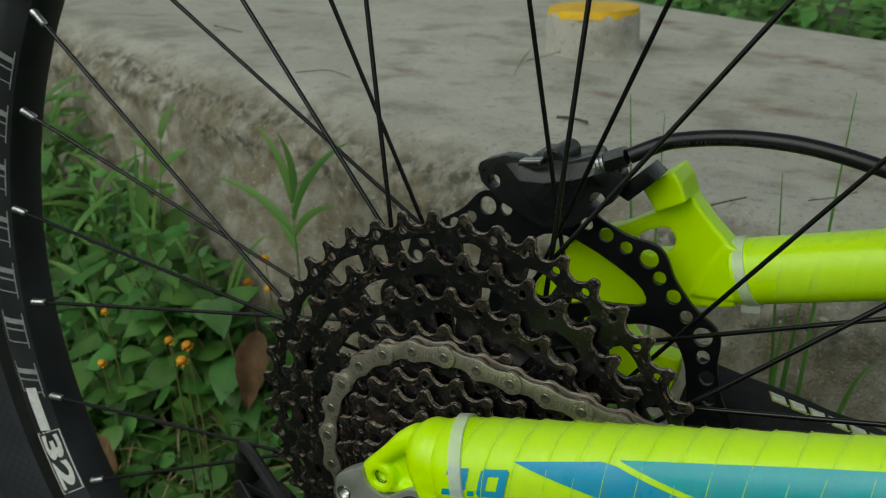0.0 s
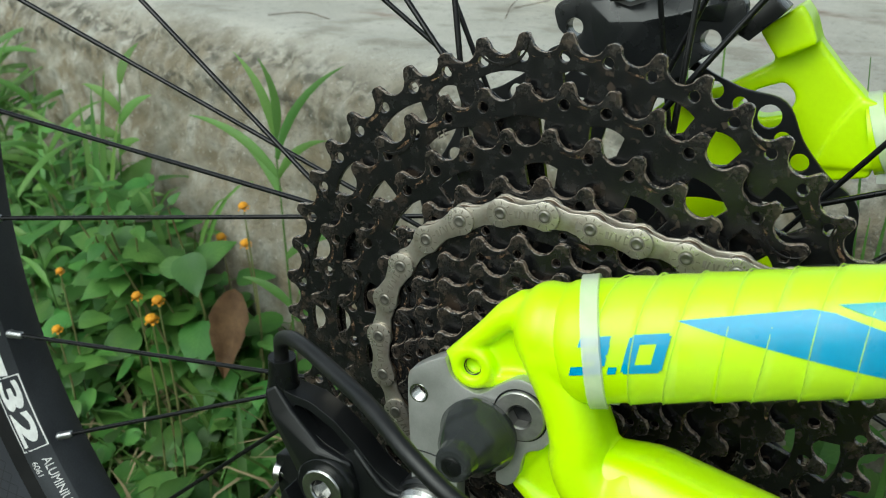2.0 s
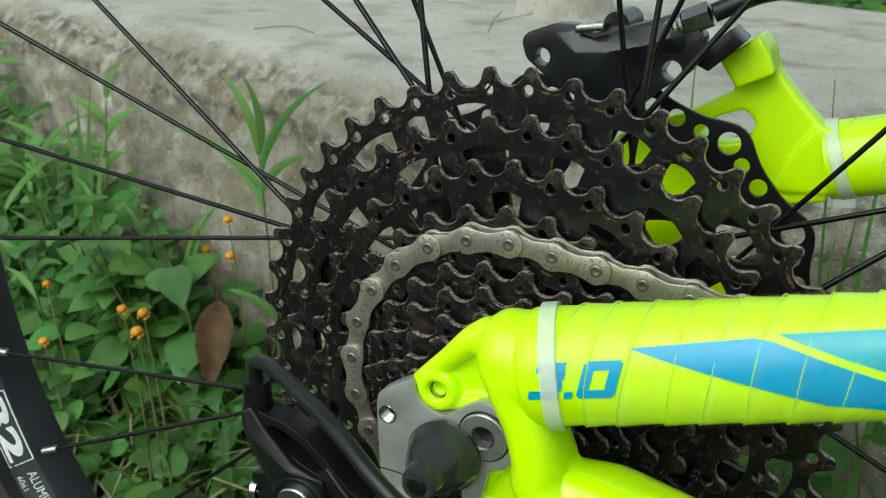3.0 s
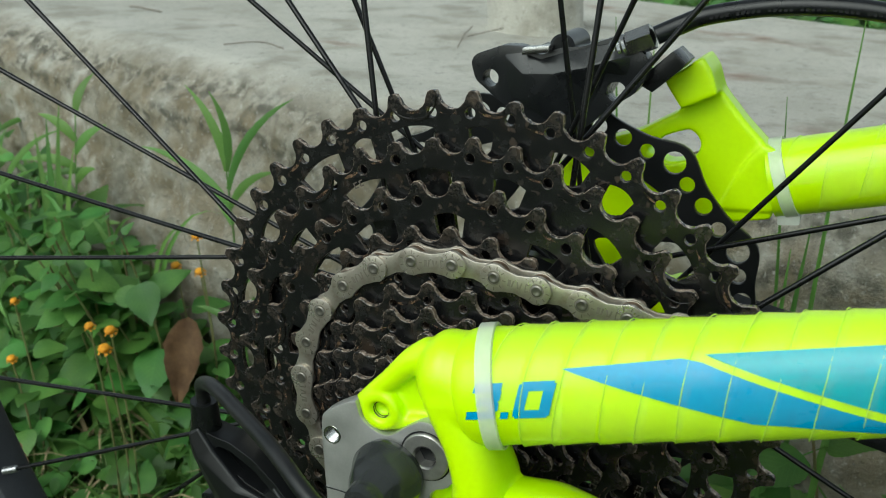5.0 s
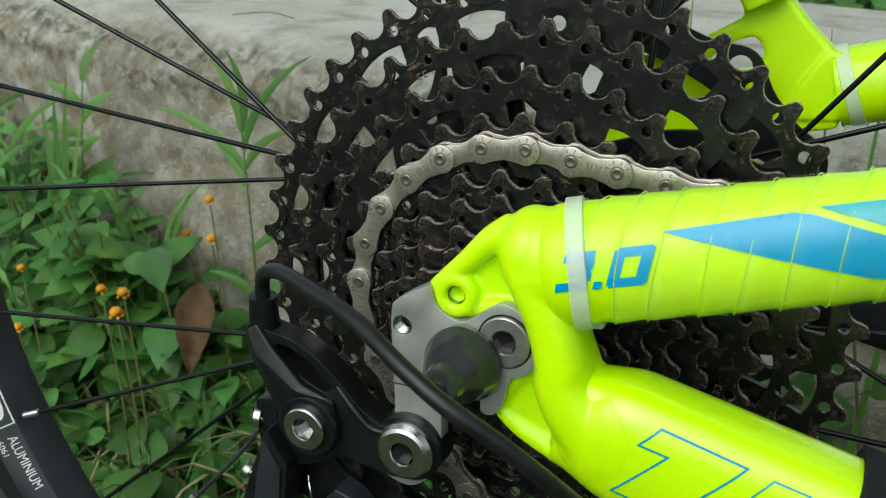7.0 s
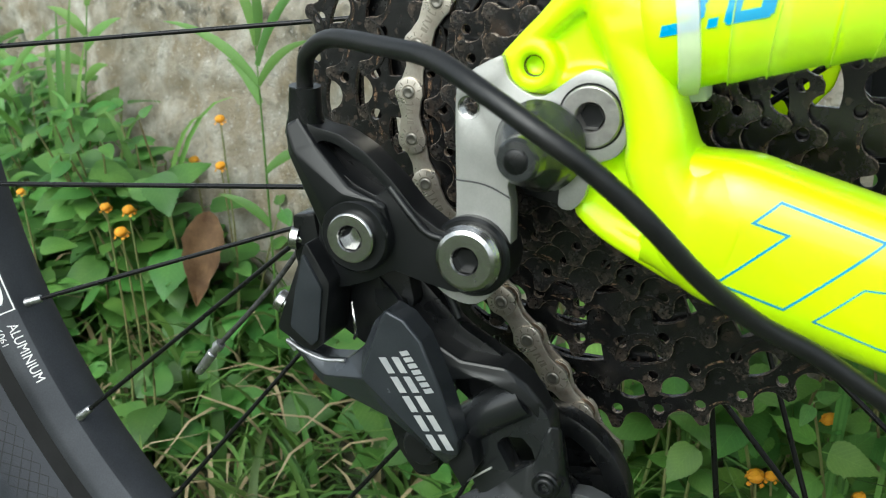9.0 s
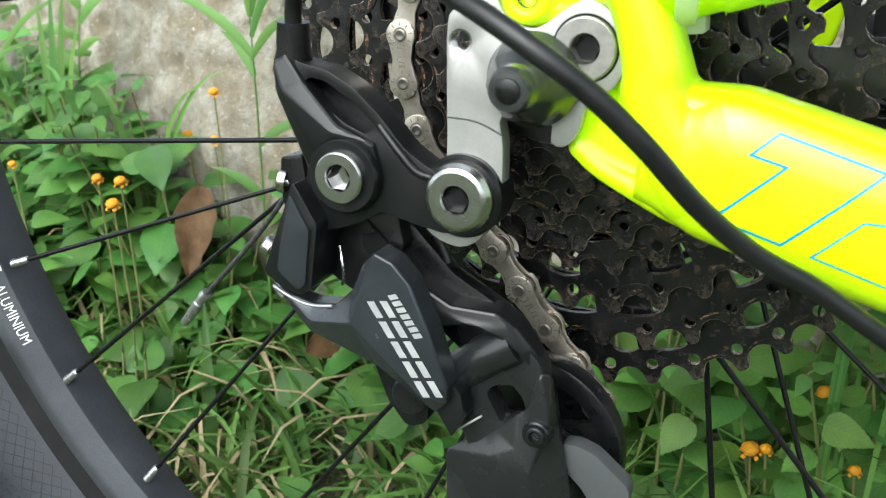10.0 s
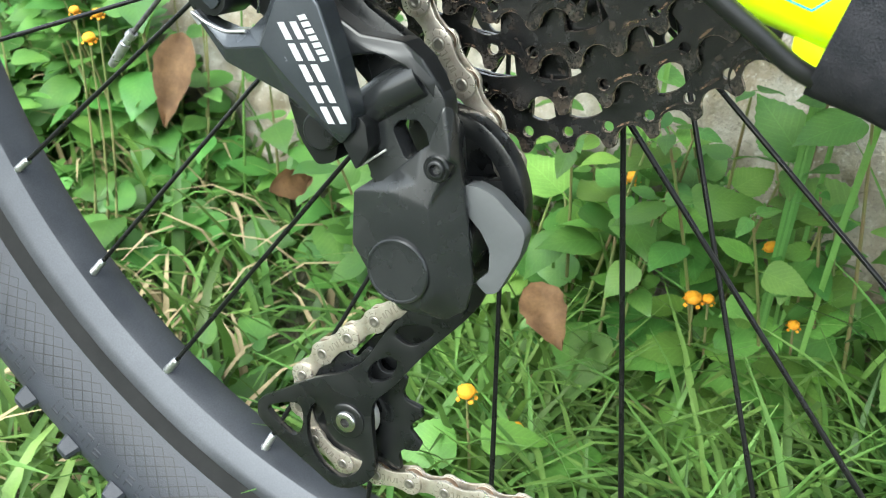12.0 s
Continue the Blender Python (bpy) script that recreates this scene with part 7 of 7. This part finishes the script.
for x, off, top, n in ((-0.735, 0.04, -5, 6), (-0.79, 0.035, -30, 7), (-0.85, 0.04, 0, 8), (-0.69, 0.06, -80, 5), (-0.92, 0.04, -10, 8), (-0.63, 0.05, -105, 4), (-0.76, 0.09, -95, 5), (-0.83, 0.11, -80, 6)):
    y = along(NEAR_EDGE, x) - off
    culm(x, y, (x * 1000 + rt.uniform(-30, 30), y * 1000 - rt.uniform(-8, 20), top - 25), [(rt.uniform(0.45, 1.0), rt.uniform(0, 360), rt.uniform(55, 110), rt.uniform(25, 75)) for _ in range(n)], 0.0038)
for _ in range(22):   # thicker growth towards the far end of the wheel
    x = rt.uniform(-1.02, -0.56)
    y = along(NEAR_EDGE, x) - rt.uniform(0.03, 0.13)
    culm(x, y, (x * 1000 + rt.uniform(-40, 40), y * 1000 - rt.uniform(-8, 25), -rt.uniform(30, 125) + 60 * min(0.0, x + 0.7)), [(rt.uniform(0.4, 1.0), rt.uniform(0, 360), rt.uniform(50, 105), rt.uniform(15, 75)) for _ in range(rt.choice((4, 5, 6)))], 0.0036)
for x, y, tips in ((-0.43, 0.315, [(-345, 330, -78), (-372, 325, -92), (-480, 320, -95)]), (-0.6, 0.38, [(-520, 385, -95), (-660, 380, -80), (-560, 360, -110)]), (-0.5, 0.34, [(-440, 345, -98), (-560, 350, -90)])):
    blade_clump(x, y, tips, 0.0032, LUSH, 0.3)
rg = random.Random(78)
for _ in range(11):   # long blades among the weeds at the foot of the slab
    x = rg.uniform(-0.03, 0.24)
    y = along(NEAR_EDGE, x) - rg.uniform(0.015, 0.05)
    blade_clump(x, y, [(x * 1000 + rg.uniform(-110, 110), y * 1000 + rg.uniform(-50, 30), -rg.uniform(90, 230)) for _ in range(3)], 0.0019, LUSH, 0.1)


def twig(pts, r):
    """A dry twig lying on the slab."""
    q = [Vector((x, y, slab_top(x) + 0.0018 + h)) for x, y, h in pts]
    tagged(part("twig", sweep(spline(q, 4), round_section(r, 6)), surf("dry_twig", (0.12, 0.085, 0.055), (0.07, 0.05, 0.03), rough=0.8, scale=200, var=0.4), None, "thin dry brown twig lying on the concrete slab"), category="twig", group="twigs on the slab")


twig([(-0.165, 0.475, 0), (-0.15, 0.47, 0.002), (-0.136, 0.472, 0)], 1.2)
twig([(0.006, 0.312, 0), (0.015, 0.322, 0.002), (0.024, 0.345, 0)], 0.6)
twig([(-0.27, 0.61, 0), (-0.285, 0.66, 0.004), (-0.31, 0.74, 0.002)], 0.5)
twig([(-0.29, 0.68, 0), (-0.275, 0.72, 0.003), (-0.27, 0.77, 0.002)], 0.45)
twig([(-0.66, 0.655, 0), (-0.70, 0.665, 0.001), (-0.72, 0.672, 0)], 0.7)
twig([(-0.46, 0.50, 0), (-0.43, 0.515, 0.003), (-0.40, 0.51, 0)], 0.5)
twig([(0.06, 0.36, 0), (0.075, 0.37, 0.002), (0.085, 0.395, 0)], 0.4)


def dead_leaf(p, length, width, m, seed):
    """A curled dry leaf."""
    b = bmesh.new()
    rows = []
    for i in range(19):
        t = i / 18
        w = width * (math.sin(math.pi * t ** 0.75) ** 0.85 * (1 - 0.3 * t) * 1.12 * (1 + 0.05 * math.sin(23 * t + seed) + 0.04 * math.sin(41 * t)) + 0.012)
        rows.append([b.verts.new((length * (t - 0.5), w * s, 0.3 * w * s * s + 0.1 * length * math.sin(2.4 * t + seed) + 0.003 * noise.noise(Vector((t * 4, s * 2, seed))))) for s in (-1, -0.66, -0.33, 0, 0.33, 0.66, 1)])
    for r, q in zip(rows, rows[1:]):
        for k in range(6):
            b.faces.new((r[k], r[k + 1], q[k + 1], q[k]))
    bmesh.ops.solidify(b, geom=b.faces[:], thickness=0.0004)
    ob = tagged(part("fallen_leaf", b, BROWN, None, "curled dry brown leaf caught among the weeds", 60), category="leaf", group="dead leaves")
    ob.matrix_basis = Matrix.Translation(p) @ m


RX, RZ = ((lambda a, ax=ax: Matrix.Rotation(radians(a), 4, ax)) for ax in "XZ")
dead_leaf(V(-364, 288, -189), 0.07, 0.0145, RZ(28) @ RX(62) @ RZ(-98), 1)
dead_leaf(V(-24, 152, -224), 0.036, 0.0112, RZ(20) @ RX(48) @ RZ(-60), 8)
dead_leaf(V(-86, 250, -296), 0.05, 0.013, RZ(40) @ RX(35), 2)
dead_leaf(V(-440, 180, -235), 0.05, 0.014, RZ(-20) @ RX(50), 3)
dead_leaf(V(-150, 170, -300), 0.045, 0.008, RZ(70) @ RX(30), 4)
dead_leaf(V(-270, -10, -338), 0.05, 0.018, RZ(10), 5)
dead_leaf(V(-240, -60, -340), 0.06, 0.02, RZ(60), 6)
dead_leaf(V(-215, 215, -215), 0.04, 0.009, RZ(80) @ RX(60), 7)
